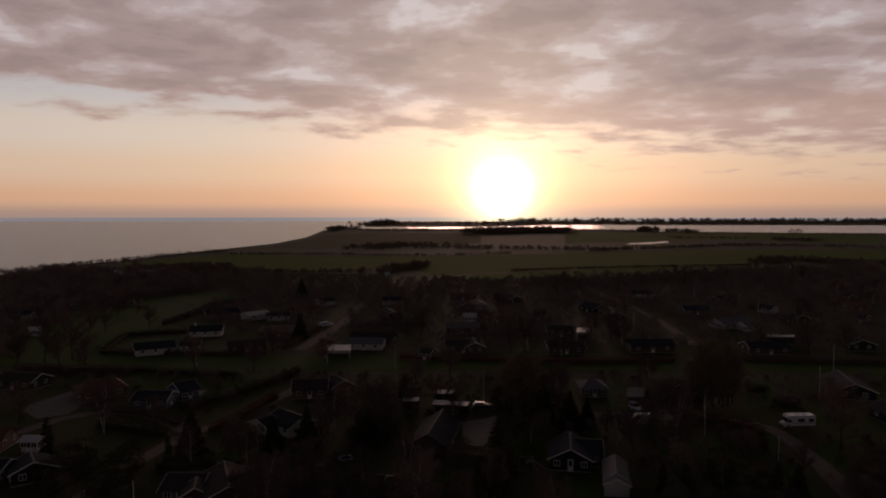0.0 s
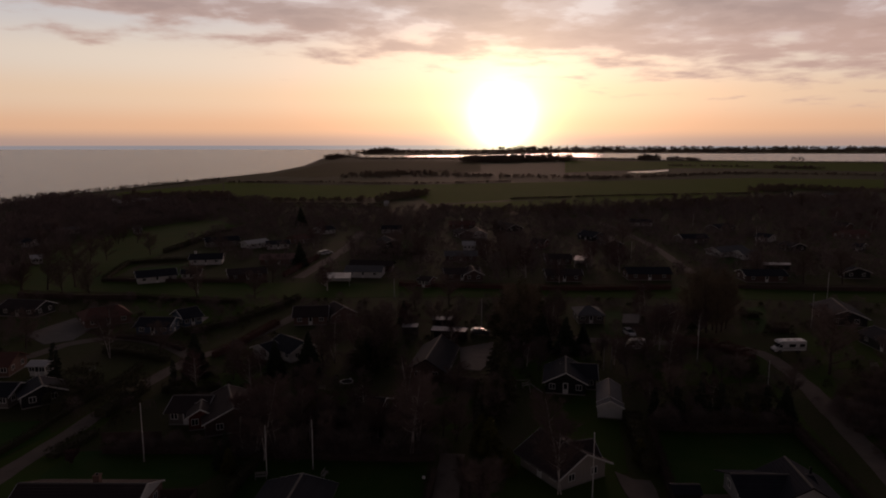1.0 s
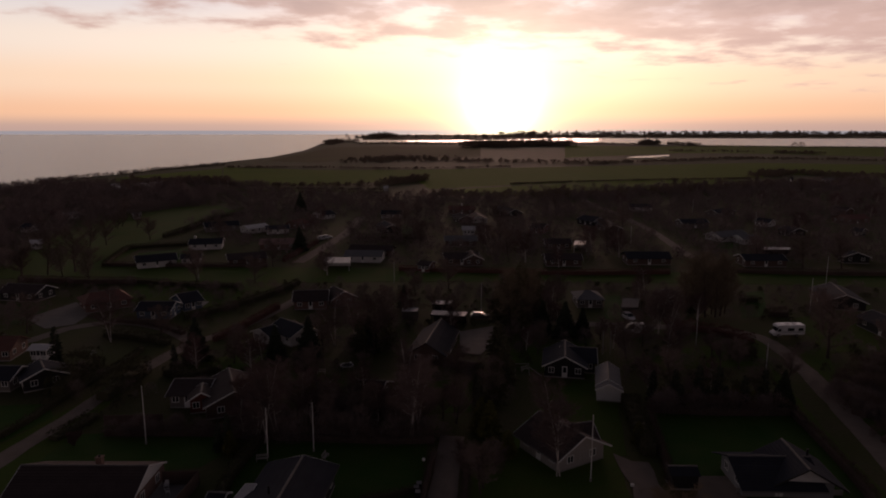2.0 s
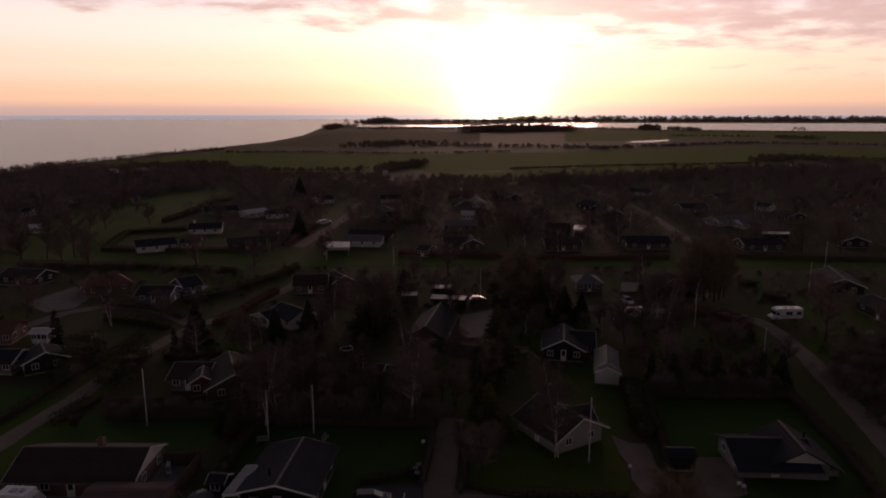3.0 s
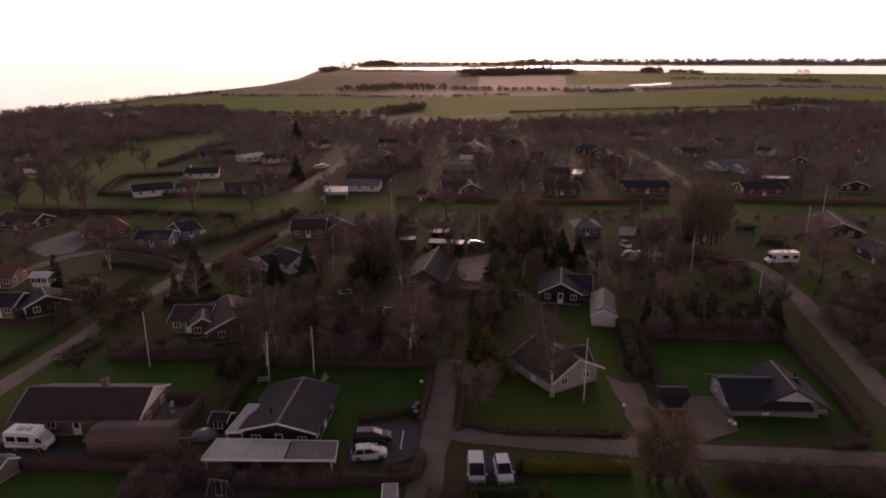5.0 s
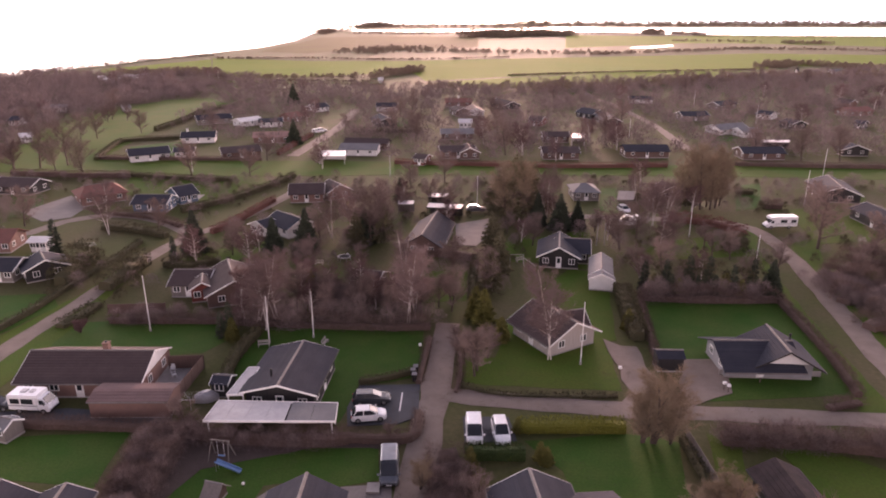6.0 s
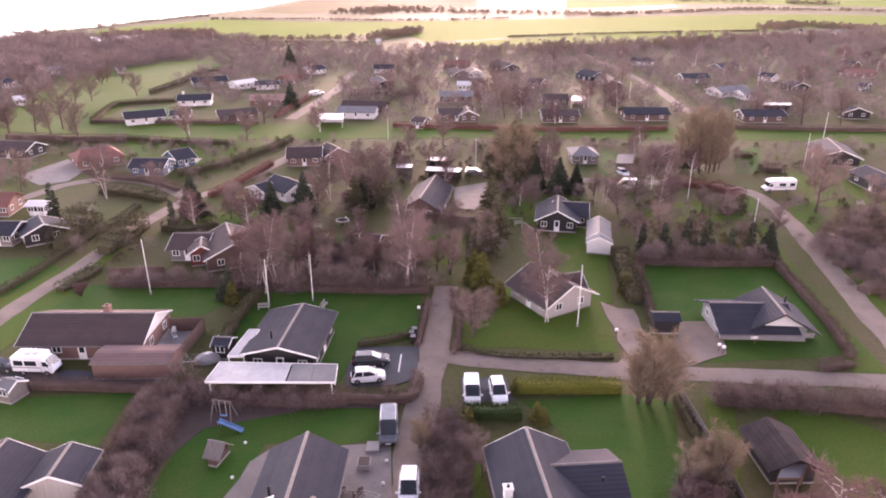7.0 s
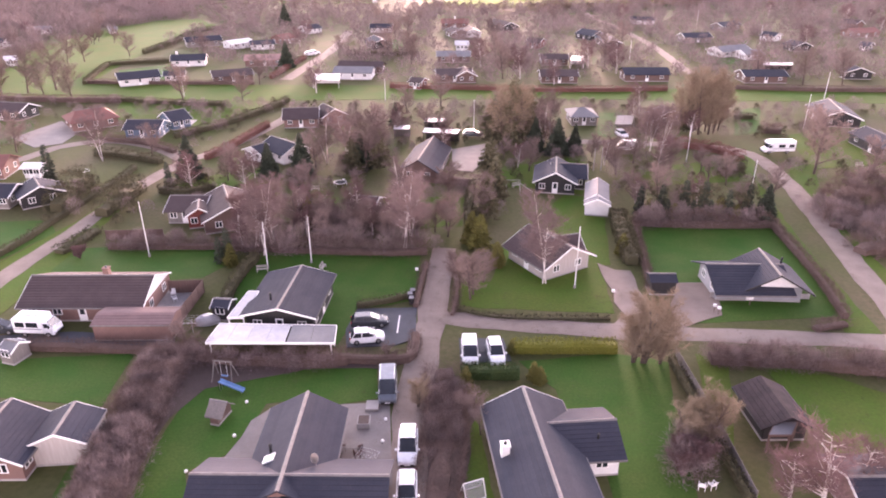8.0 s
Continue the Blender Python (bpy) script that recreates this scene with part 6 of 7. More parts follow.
for proto, line, n, wide, s0, s1, seed in ((t1, [(-20, 94), (-10, 95), (-2, 95), (6, 97)], 9, 2.5, 0.55, 0.8, 87), (t2, [(-32, 98), (-24, 99), (-14, 98)], 7, 3.0, 0.7, 1.0, 88),
                                           (t1, [(33, 105), (44, 104), (56, 105)], 4, 2.0, 0.45, 0.65, 89), (t2, [(34, 108), (44, 109), (52, 108)], 2, 3.0, 0.5, 0.7, 90),
                                           (t5, [(58, 153), (67, 156)], 5, 2.0, 0.65, 0.9, 91), (t1, [(-150, 285), (-146, 300), (-138, 292)], 4, 5.0, 0.6, 0.85, 92),
                                           (t1, [(-128, 200), (-112, 196)], 3, 2.0, 0.9, 1.2, 93), (t4, [(70, 100), (76, 110), (84, 118)], 9, 4.0, 0.8, 1.2, 94)):
    for x, y, s in along(line, n, wide, s0, s1, seed):
        copy_thing(proto, pose(x, y, 0, 0, 0, (x * 53 + y * 17) % 360)).scale = (s, s, s)
for proto, p, s in ((t2, (-27.4, 95.5), 1.15), (t1, (5.0, 77.0), 0.72), (t1, (38.6, 107.6), 0.85), (t2, (-30.5, 96.0), 0.9)):
    copy_thing(proto, pose(*p, 0, 0, 0, p[0] * 40)).scale = (s, s, s)

c1 = make_conifer("spruce_tree", "dark pointed spruce in a garden", 11, 8.5, 2.5, "needle", 2.3, 0.85)
c2 = make_conifer("pine_tree", "tall dull-green pine with ragged crown", 12, 11.0, 2.9, "pine_needle", 0.62, 0.5, 0.12)
c3 = make_conifer("cypress_tree", "slim dark columnar conifer in a hedge", 13, 6.0, 1.1, "needle", 1.0, 0.5, 0.02)
c4 = make_conifer("thuja_bush", "yellow-green conifer bush in a garden", 14, 5.5, 1.9, "needle_warm", 1.2, 0.6, 0.02)
plant(c1, [((-47.2, 123.7), 1.0, 0), ((-25.8, 124.7), 0.98, 40), ((-31.9, 123.5), 0.85, 90), ((26.0, 137.6), 1.0, 150), ((21.6, 140.6), 0.85, 30), ((29.9, 138.8), 0.75, 0), ((-51.7, 240.6), 1.1, 10), ((53.8, 100.4), 0.75, 60), ((-9.5, 161.0), 0.7, 80),
           ((-14.7, 128.7), 0.9, 20), ((-75.8, 358.4), 1.3, 0)])
plant(c2, [((-11.0, 128.7), 0.75, 60), ((16.3, 143.2), 1.2, 20), ((13.3, 144.9), 1.05, 100), ((20.3, 144.8), 1.1, 190), ((18.9, 155.6), 1.15, 250), ((8.5, 102.2), 0.7, 10), ((10.5, 109.8), 0.8, 80), ((22.3, 155.5), 1.0, 140),
           ((-16.0, 125.3), 0.7, 200), ((10.4, 121.7), 0.8, 120), ((59.8, 155.0), 0.7, 100), ((-47.1, 120.8), 0.5, 100)])
plant(c3, [((41.7, 100.1), 0.7, 0), ((-72.6, 121.1), 1.2, 0), ((-49.7, 119.2), 0.8, 30), ((-31.0, 86.9), 0.7, 0), ((-30.0, 87.8), 0.8, 30), ((43.8, 101.2), 1.15, 80), ((44.4, 99.8), 0.75, 200), ((47.6, 100.5), 0.9, 20), ((51.2, 101.4), 1.05, 60),
           ((40.7, 101.5), 1.2, 90), ((37.4, 99.9), 0.8, 130), ((37.1, 101.8), 1.0, 30), ((52.3, 99.7), 0.7, 70), ((34.4, 104.3), 0.9, 0), ((-22.6, 106.3), 0.8, 0), ((-20.9, 105.0), 0.7, 60)])
plant(c4, [((6.8, 91.2), 1.0, 0), ((5.7, 93.3), 0.9, 50), ((10.5, 58.4), 0.42, 0), ((11.1, 57.8), 0.4, 70), ((-29.1, 86.0), 0.6, 0), ((-21.2, 103.7), 0.7, 10), ((8.9, 85.5), 0.7, 100), ((3.2, 56.7), 0.5, 20), ((27.7, 89.0), 0.6, 40), ((8.7, 63.4), 0.35, 0), ((46.6, 101.2), 0.8, 0), ((49.0, 100.2), 0.6, 30), ((38.9, 100.6), 0.65, 80), ((35.3, 102.3), 0.7, 10)])

# ---- hedges ----
BROWN = "leafless brown hedge bordering a garden plot"
hedge([(-9.9, 61.9), (-3.1, 61.9), (-2.3, 66.4)], 1.3, 1.2, "hedge_brown", "low russet-brown hedge beside a lane", seed=2)
hedge([(-30.1, 63.9), (-23.3, 62.1), (-13.1, 61.4), (-9.7, 61.7)], 1.7, 1.8, "hedge_brown", BROWN, 1.2, seed=3, loose=0.6)
hedge([(-47.8, 64.9), (-37.1, 64.4), (-30.3, 63.7)], 1.1, 1.4, "hedge_brown", BROWN, 1.2, seed=4, loose=0.5)
hedge([(-27.9, 40.8), (-28.8, 47.8), (-29.1, 54.3), (-29.3, 61.6)], 2.0, 4.4, "hedge_brown", "broad overgrown leafless hedge between gardens", 1.3, seed=5, loose=1.0)
hedge([(-29.4, 40.8), (-30.5, 48.6), (-31.4, 57.1)], 1.6, 1.6, "hedge_brown", "ragged leafless shrubs along a hedge", 1.0, seed=6, loose=1.2)
hedge([(-0.0, 41.4), (0.8, 48.2), (1.1, 54.0), (0.9, 59.7)], 1.1, 4.0, "hedge_brown", "strip of low bare shrubs beside the lane", 1.0, seed=7, loose=1.6)
hedge([(2.7, 58.9), (9.0, 58.8)], 1.5, 1.3, "hedge_green", "clipped dark green hedge before parked cars", 2.0, seed=8, loose=0.1)
hedge([(8.9, 63.7), (14.2, 63.7), (20.6, 63.6)], 1.4, 1.6, "hedge_yellow", "clipped yellow-green hedge beside the lane", 2.0, seed=9, loose=0.12)
hedge([(30.5, 61.5), (39.3, 60.8), (45.0, 59.7), (52.9, 58.6)], 1.6, 2.4, "hedge_brown", "bare brown hedge along the lane", 1.2, seed=10, loose=0.8)
hedge([(26.1, 61.5), (26.2, 54.5), (26.2, 47.1), (26.2, 40.5)], 1.2, 0.6, "hedge_dull", "thin old hedge between plots", 1.0, seed=11, loose=0.4)
board_fence([(26.9, 62.3), (27.0, 54.5), (26.9, 47.9), (26.7, 41.0)], 1.35, "grey_wood", "weathered grey board fence between two gardens")
hedge([(30.3, 103.1), (29.6, 97.3), (28.5, 89.0), (28.3, 85.3)], 2.2, 2.6, "hedge_dull", "rounded dark evergreen hedge", 1.6, seed=12, loose=0.6)
hedge([(32.5, 100.7), (30.0, 85.2), (28.4, 77.0)], 1.1, 0.8, "hedge_brown", BROWN, 1.4, seed=13, loose=0.6)
hedge([(54.6, 99.2), (53.7, 90.6), (52.4, 79.8), (50.5, 70.2)], 1.3, 1.0, "hedge_brown", "clipped grey-brown hedge round a lawn", 1.5, seed=14, loose=0.6)
hedge([(49.8, 68.9), (45.4, 67.7)], 0.9, 1.4, "hedge_brown", BROWN, 1.3, seed=15, loose=1.0)
hedge([(32.3, 100.0), (43.0, 98.9), (54.0, 98.8)], 1.7, 1.8, "hedge_brown", "tall mixed hedge behind a lawn", 1.4, seed=16, loose=1.0, tall=0.4)
hedge([(35.0, 103.0), (44.0, 101.7), (53.8, 101.6)], 3.2, 2.4, "hedge_dull", "tall dark evergreen hedge behind a lawn", 1.6, seed=17, loose=1.2, tall=0.6)
hedge([(2.1, 71.5), (2.9, 77.3), (2.8, 83.8), (2.4, 89.3)], 0.6, 0.8, "hedge_brown", "low brown hedge beside the lane", 1.0, seed=18, loose=0.9)
hedge([(2.5, 73.2), (7.0, 71.2), (13.2, 70.6), (21.6, 70.5)], 0.45, 0.6, "hedge_dull", "low ragged edging hedge round a lawn", 1.2, seed=19, loose=0.9)
hedge([(-1.2, 85.6), (-2.1, 77.3), (-2.5, 73.6)], 0.9, 0.8, "hedge_brown", "low brown hedge beside the lane", 1.0, seed=20)
hedge([(-9.9, 73.7), (-5.8, 75.1), (-2.9, 76.6)], 0.9, 0.7, "hedge_dull", "low clipped hedge above a parking court", 1.2, seed=21)
hedge([(-26.5, 72.5), (-26.9, 80.8), (-25.9, 87.8)], 1.6, 1.1, "hedge_dull", "dull green hedge between two gardens", 1.2, seed=22)
hedge([(-31.5, 91.7), (-22.8, 90.6), (-14.3, 89.9), (-5.8, 89.4), (-1.2, 89.7)], 1.5, 2.4, "hedge_brown", "tall scrubby bare hedge behind a lawn", 1.1, seed=23, loose=1.3, tall=0.5)
hedge([(-49.0, 91.9), (-40.0, 91.8), (-31.9, 91.7)], 1.2, 1.6, "hedge_brown", "tall brown hedge behind a lawn", 1.2, seed=24, loose=0.8)
board_fence([(-50.8, 95.0), (-42.2, 95.5)], 1.6, "brown_wood", "reddish-brown board fence behind a lawn")
hedge([(-55.7, 90.0), (-54.3, 95.0), (-54.0, 98.3)], 0.9, 2.5, "hedge_dull", "low shrubs beside the lane", 1.2, seed=25, loose=0.7)
hedge([(-64.7, 86.4), (-63.0, 95.1), (-62.3, 104.2), (-60.7, 117.8), (-60.1, 129.3)], 1.1, 0.9, "hedge_dull", "clipped hedge beside the lane", 1.0, seed=26)
hedge([(-55.7, 104.2), (-55.1, 110.6), (-55.0, 117.8)], 2.6, 3.4, "hedge_dull", "dark shrubs beside the lane", 1.3, seed=27, loose=1.0)
hedge([(-64.5, 106.8), (-65.6, 114.9), (-65.3, 121.0)], 3.0, 4.0, "hedge_dull", "large dark shrubs in a garden", 1.3, seed=28, loose=1.2)
hedge([(-50.2, 116.2), (-45.1, 114.7), (-40.8, 117.6)], 1.8, 2.0, "hedge_dull", "dark evergreen shrubs behind a house", 1.2, seed=29, loose=1.0)
hedge([(-74.6, 149.6), (-64.4, 146.3), (-55.9, 139.9)], 1.2, 1.6, "hedge_brown", "brown hedge along the lane", 1.1, seed=30, loose=0.6)
hedge([(-72.3, 138.9), (-64.3, 136.8), (-56.3, 132.9)], 1.6, 2.0, "hedge_dull", "dull green shrubs in a garden", 1.0, seed=31, loose=0.8)
hedge([(-47.8, 135.4), (-45.4, 141.4), (-43.0, 151.5), (-40.6, 161.4)], 1.5, 1.4, "hedge_red", "russet beech hedge along the lane", 1.2, seed=32)
hedge([(-60.0, 151.7), (-51.4, 163.1), (-44.8, 176.8), (-41.1, 188.5)], 1.6, 1.4, "hedge_dull", "clipped hedge round a garden", 1.1, seed=33)
hedge([(-88.0, 189.1), (-68.3, 184.8), (-57.1, 183.3)], 1.4, 1.4, "hedge_dull", "long hedge along a grass strip", 1.0, seed=34)
hedge([(-122.9, 191.0), (-102.7, 188.6), (-87.7, 188.4)], 1.8, 1.6, "hedge_brown", "long brown hedge along a grass strip", 1.0, seed=35)
hedge([(-13.6, 206.3), (13.8, 202.7), (38.8, 200.0), (69.6, 201.2)], 1.6, 1.2, "hedge_red", "long russet hedge along a grass strip", 1.0, seed=36)
hedge([(90.8, 203.3), (114.9, 199.8), (145.9, 197.9)], 1.6, 1.4, "hedge_brown", "long brown hedge along a grass strip", 1.0, seed=37)
hedge([(-109.1, 212.5), (-114.8, 239.3), (-113.1, 246.9), (-96.9, 252.4)], 1.5, 1.5, "hedge_dull", "clipped hedge round a plot", 1.0, seed=38)
hedge([(-109.9, 214.2), (-82.7, 212.2), (-56.2, 211.8)], 1.3, 1.3, "hedge_brown", "brown hedge along a grass strip", 1.0, seed=39)
hedge([(-113.1, 270.2), (-111.2, 299.5), (-111.7, 331.5), (-101.7, 343.5)], 1.8, 1.8, "hedge_dull", "dark hedge round a plot", 1.0, seed=40)
hedge([(-52.9, 220.7), (-50.9, 238.4), (-48.4, 257.8)], 1.5, 1.4, "hedge_red", "russet hedge along the far lane", 1.0, seed=41)
hedge([(-34.6, 266.5), (-19.4, 266.3), (-7.4, 266.2)], 2.0, 2.0, "hedge_dull", "dark hedge behind a long roof", 1.0, seed=42)
hedge([(51.8, 144.4), (60.3, 140.1), (63.6, 133.3)], 1.8, 2.6, "hedge_red", "russet hedge along the lane", 1.2, seed=43, loose=0.6)
hedge([(56.6, 124.4), (61.4, 127.8)], 2.4, 2.6, "hedge_dull", "dark rounded shrub on grass", 1.2, seed=44, loose=0.6)
hedge([(-3.2, 121.8), (3.3, 120.1), (7.0, 118.5)], 2.0, 1.6, "hedge_brown", "brown hedge behind a steep-roofed house", 1.1, seed=45, loose=0.5)
hedge([(5.4, 99.8), (5.9, 107.2), (7.0, 118.5)], 1.6, 1.2, "hedge_dull", "dark clipped hedge between two gardens", 1.1, seed=46)
hedge([(67.4, 106.4), (74.9, 113.2), (81.9, 114.6), (86.3, 111.6)], 2.4, 4.5, "hedge_brown", "dense mauve-brown thicket beside a lane", 1.2, seed=47, loose=1.5, tall=0.4)
hedge([(64.5, 98.0), (73.3, 105.1), (79.2, 103.7)], 2.2, 4.5, "hedge_brown", "dense mauve-brown thicket beside a lane", 1.2, seed=48, loose=1.5, tall=0.4)
hedge([(62.8, 88.6), (67.3, 90.5), (71.2, 88.5)], 2.2, 5.0, "hedge_brown", "dense mauve-brown thicket beside a lane", 1.2, seed=49, loose=1.5, tall=0.4)
hedge([(77.9, 154.8), (81.7, 154.3)], 2.0, 2.4, "hedge_brown", "bare shrubs behind a motorhome", 1.1, seed=50, loose=1.0)
hedge([(76.6, 168.1), (80.9, 168.1)], 1.4, 2.0, "hedge_dull", "clipped dark hedge on grass", 1.1, seed=51)
hedge([(-8.2, 100.0), (-12.0, 101.2), (-17.4, 100.1), (-20.7, 98.3)], 2.2, 3.0, "hedge_dull", "dark shrubs between gardens", 1.1, seed=52, loose=1.2, tall=0.4)

# ---- scrub and far trees ----
rnd = random.Random(21)
CLUMPS = [tuft(rnd, 2.3, 3.4, 120, 0.42) for k in range(5)]
NEAR_CLUMPS = [tuft(rnd, 2.3, 3.4, 420, 0.15) for k in range(5)]
FAR_CLUMPS = [tuft(rnd, 2.6, 4.2, 80, 1.2) for k in range(5)]


scatter("scrub", CLUMPS, fill(FAR_GARDENS, 4600, 0.5, 1.75, 2, FAR_LANES), "twig_mauve", "mauve-brown leafless shrubs and small trees among the far houses", "shrubs")
scatter("scrub", CLUMPS, fill([(-332.8, 493.2), (-268.4, 515.2), (-157.1, 491.2), (-134.4, 387.1), (-135.5, 284.6), (-128, 205.5), (-150, 185)], 1000, 0.6, 1.9, 4, [MEADOW, PLOTS_FAR]), "twig_mauve", "dense leafless wood beside the meadow", "shrubs", seed=5)
scatter("scrub", NEAR_CLUMPS, fill(GARDENS, 540, 0.3, 0.9, 6, GARDEN_LANES), "twig_mauve", "leafless garden shrubs between the houses", "shrubs", seed=7)
green = [tuft(rnd, 1.2, 1.8, 130, 1.0) for k in range(4)]
scatter("evergreen_shrubs", green, fill(GARDENS, 300, 0.4, 1.1, 8, GARDEN_LANES), "hedge_dull", "dull green garden shrubs between the houses", "shrubs", seed=9)
scatter("grass_tufts", [tuft(rnd, 0.5, 0.35, 30, 1.0) for k in range(4)], fill([(-38.0, 41.2), (-62.4, 81.2), (-5.8, 89.4), (55.0, 65.7), (38.8, 40.3)], 900, 0.6, 1.3, 10), "hedge_dull", "scattered tufts of rough grass", "grass", seed=11)
verge = []
for k, (line, off) in enumerate((([(-2.4, 43.3), (-1.6, 61.8), (1.4, 91.3)], 2.0), ([(4.2, 70.5), (22.3, 67.7), (60.6, 64.2)], 1.8), ([(58.2, 74.3), (66.8, 117.8), (68.3, 130.6)], 1.9), ([(-60.4, 72.3), (-56.2, 109.8), (-52.2, 132.8)], 1.7))):
    for side in (-1, 1):
        verge += along([(x + side * off * (0.3 if k == 1 else 1.0), y + side * off * (1.0 if k == 1 else 0.1)) for x, y in line], 170, 0.3, 0.35, 0.8, 120 + 2 * k + side)
scatter("verge_grass", [tuft(rnd, 0.5, 0.3, 26, 1.0) for k in range(4)], verge, "hedge_dull", "rough winter grass along the lane edges", "grass", seed=131)
near = fill([(-0.9, 41.1), (-0.9, 52.2), (0.1, 59.2), (2.0, 59.7), (3.3, 53.9), (2.4, 41.0)], 75, 0.28, 0.5, 51)
near += along([(30.8, 61.5), (39.3, 60.8), (53.2, 59.1)], 70, 0.9, 0.45, 0.75, 52) + along([(-30.8, 92.1), (-17.9, 91.5), (-1.2, 90.9)], 60, 2.2, 0.5, 1.2, 53)
near += along([(-18.1, 99.0), (-11.9, 100.0), (-2.7, 98.8)], 50, 3.0, 0.7, 1.2, 54) + along([(-48.5, 91.9), (-32.0, 92.1)], 30, 1.0, 0.5, 0.8, 55)
near += along([(-29.8, 63.1), (-21.9, 61.8), (-10.6, 61.2)], 40, 0.9, 0.4, 0.65, 56) + along([(-27.9, 41.1), (-28.5, 48.6), (-29.3, 61.6)], 120, 2.2, 0.45, 0.8, 57)
near += along([(33.2, 100.0), (54.4, 99.7)], 40, 1.0, 0.7, 1.0, 58) + along([(2.9, 74.3), (4.6, 80.4), (4.1, 85.6)], 5, 2.0, 0.3, 0.6, 59)
near += along([(21.6, 45.1), (24.4, 47.2)], 14, 1.5, 0.6, 0.9, 60) + along([(67.7, 106.4), (69.7, 99.0), (72.0, 92.4)], 70, 5.0, 0.6, 0.95, 61)
scatter("garden_scrub", NEAR_CLUMPS, near, "twig_mauve", "tangled leafless garden shrubs along hedges and lanes", "shrubs", seed=62)
# hedgerows and woods beyond the houses
rows = along([(-335.4, 501.1), (-323.1, 536.7), (-324.1, 597.3), (-309.9, 640.5), (-295.2, 738.2), (-265.4, 817.1)], 260, 6, 0.34, 0.88, 12)
rows += along([(-235.5, 530.8), (-208.2, 552.9), (-179.1, 541.4)], 160, 14, 0.7, 1.3, 13) + along([(-170.0, 520.0), (-112.4, 514.6), (-61.4, 519.4)], 160, 4, 0.41, 0.82, 14)
rows += along([(-57.0, 499.6), (-36.7, 540.6), (-17.5, 575.9)], 90, 7, 0.82, 1.29, 15) + along([(55.2, 534.5), (151.3, 568.7), (271.9, 593.6)], 700, 1.2, 0.20, 0.36, 16)
rows += along([(294.0, 614.3), (329.5, 660.3), (353.7, 644.0), (389.9, 599.7)], 300, 16, 0.55, 1.1, 17) + along([(-7.9, 440.5), (42.4, 425.8), (119.6, 447.4), (188.4, 479.9), (243.9, 512.6), (337.2, 512.0)], 420, 12, 0.61, 1.16, 18)
rows += along([(-240.4, 758.8), (-139.4, 758.1), (-37.6, 736.3), (76.8, 778.7)], 420, 4, 0.28, 0.6, 19) + along([(187.3, 839.4), (316.3, 910.2), (444.3, 976.0), (593.3, 907.9)], 420, 12, 0.45, 0.95, 20)
rows += along([(-180, 497), (-110, 490), (-40, 482)], 260, 1.6, 0.25, 0.42, 71) + along([(-172, 473), (-105, 466), (-38, 459)], 260, 1.6, 0.25, 0.42, 72)
scatter("hedgerow", FAR_CLUMPS, rows, "twig_far", "dark leafless hedgerows and copses between the fields", "hedgerow", seed=21)
woods = along([(-101.9, 869.1), (-74.2, 980.5), (-16.2, 913.0), (86.8, 881.9), (190.3, 852.8)], 420, 34, 0.45, 1.1, 22) + along([(116.3, 1588.6), (213.8, 1741.7), (292.7, 1740.6)], 380, 40, 1.2, 2.3, 23)
woods += along([(-297.7, 1748.7), (-311.9, 2086.3), (-260.2, 2085.5)], 70, 18, 1.09, 2.31, 24) + along([(-217.8, 1868.6), (-63.6, 1866.3), (116.9, 1801.3)], 200, 30, 0.82, 1.77, 25)
woods += along([(323.9, 1927.3), (427.7, 1859.1), (543.3, 1737.1)], 160, 20, 0.68, 1.50, 26) + along([(517.0, 1795.7), (568.7, 1794.9)], 60, 12, 1.70, 3.40, 27) + along([(598.2, 1794.5), (630.2, 1681.4)], 80, 12, 1.22, 2.18, 28)
woods += along([(617.9, 1630.4), (785.0, 1534.6), (969.3, 1489.5)], 140, 12, 0.54, 1.02, 29) + [(*(810.3, 1534.3), 4.0), (*(795.1, 1534.5), 3.0)]
woods += along([(591.8, 1193.5), (632.7, 1141.9)], 60, 15, 0.82, 1.50, 30) + along([(443.8, 1312.4), (567.7, 1249.7)], 60, 10, 0.54, 1.02, 31)
woods += along([(-324.8, 1937.1), (-318.0, 2127.4), (-263.6, 2085.5)], 70, 14, 1.5, 2.8, 41) + along([(96.7, 1588.8), (193.2, 1687.3), (283.6, 1686.1)], 420, 60, 1.9, 3.6, 42)
woods += along([(-96.3, 883.4), (-51.7, 1017.6), (14.6, 945.0)], 160, 40, 0.6, 1.2, 43)
scatter("far_wood", FAR_CLUMPS, woods, "twig_far", "dark leafless woods before the lagoon", "wood", seed=32)
shore = along([(-335.4, 2783.4), (-196.3, 2930.9), (189.4, 2922.6), (555.0, 3081.4), (1122.6, 3254.6), (1653.0, 3241.8), (2310.7, 3226.1)], 700, 60, 1.70, 4.08, 33)
shore += along([(400, 3900), (1400, 3900), (2600, 3900)], 600, 120, 2.72, 6.12, 34) + along([(-313.6, 3015.0), (-233.0, 3099.3)], 70, 25, 3.40, 5.44, 35)
scatter("far_wood", FAR_CLUMPS, shore, "twig_far", "low dark woods on the far shore of the lagoon", "wood", seed=36)

# ---- garden things ----
swing = thing("swing_frame", "weathered wooden swing frame with blue slide on a lawn", "playground swing", *(-22.4, 58.8), turn=-10)
for s in (-1, 1):
    for t in (-1, 1):
        tube("leg", (s * 1.0 + s * 0.15, t * 0.8, 0), (s * 0.9, 0, 2.3), 0.06, 0.05, "grey_wood", swing)
tube("crossbar", (-1.1, 0, 2.3), (1.1, 0, 2.3), 0.06, 0.06, "grey_wood", swing)
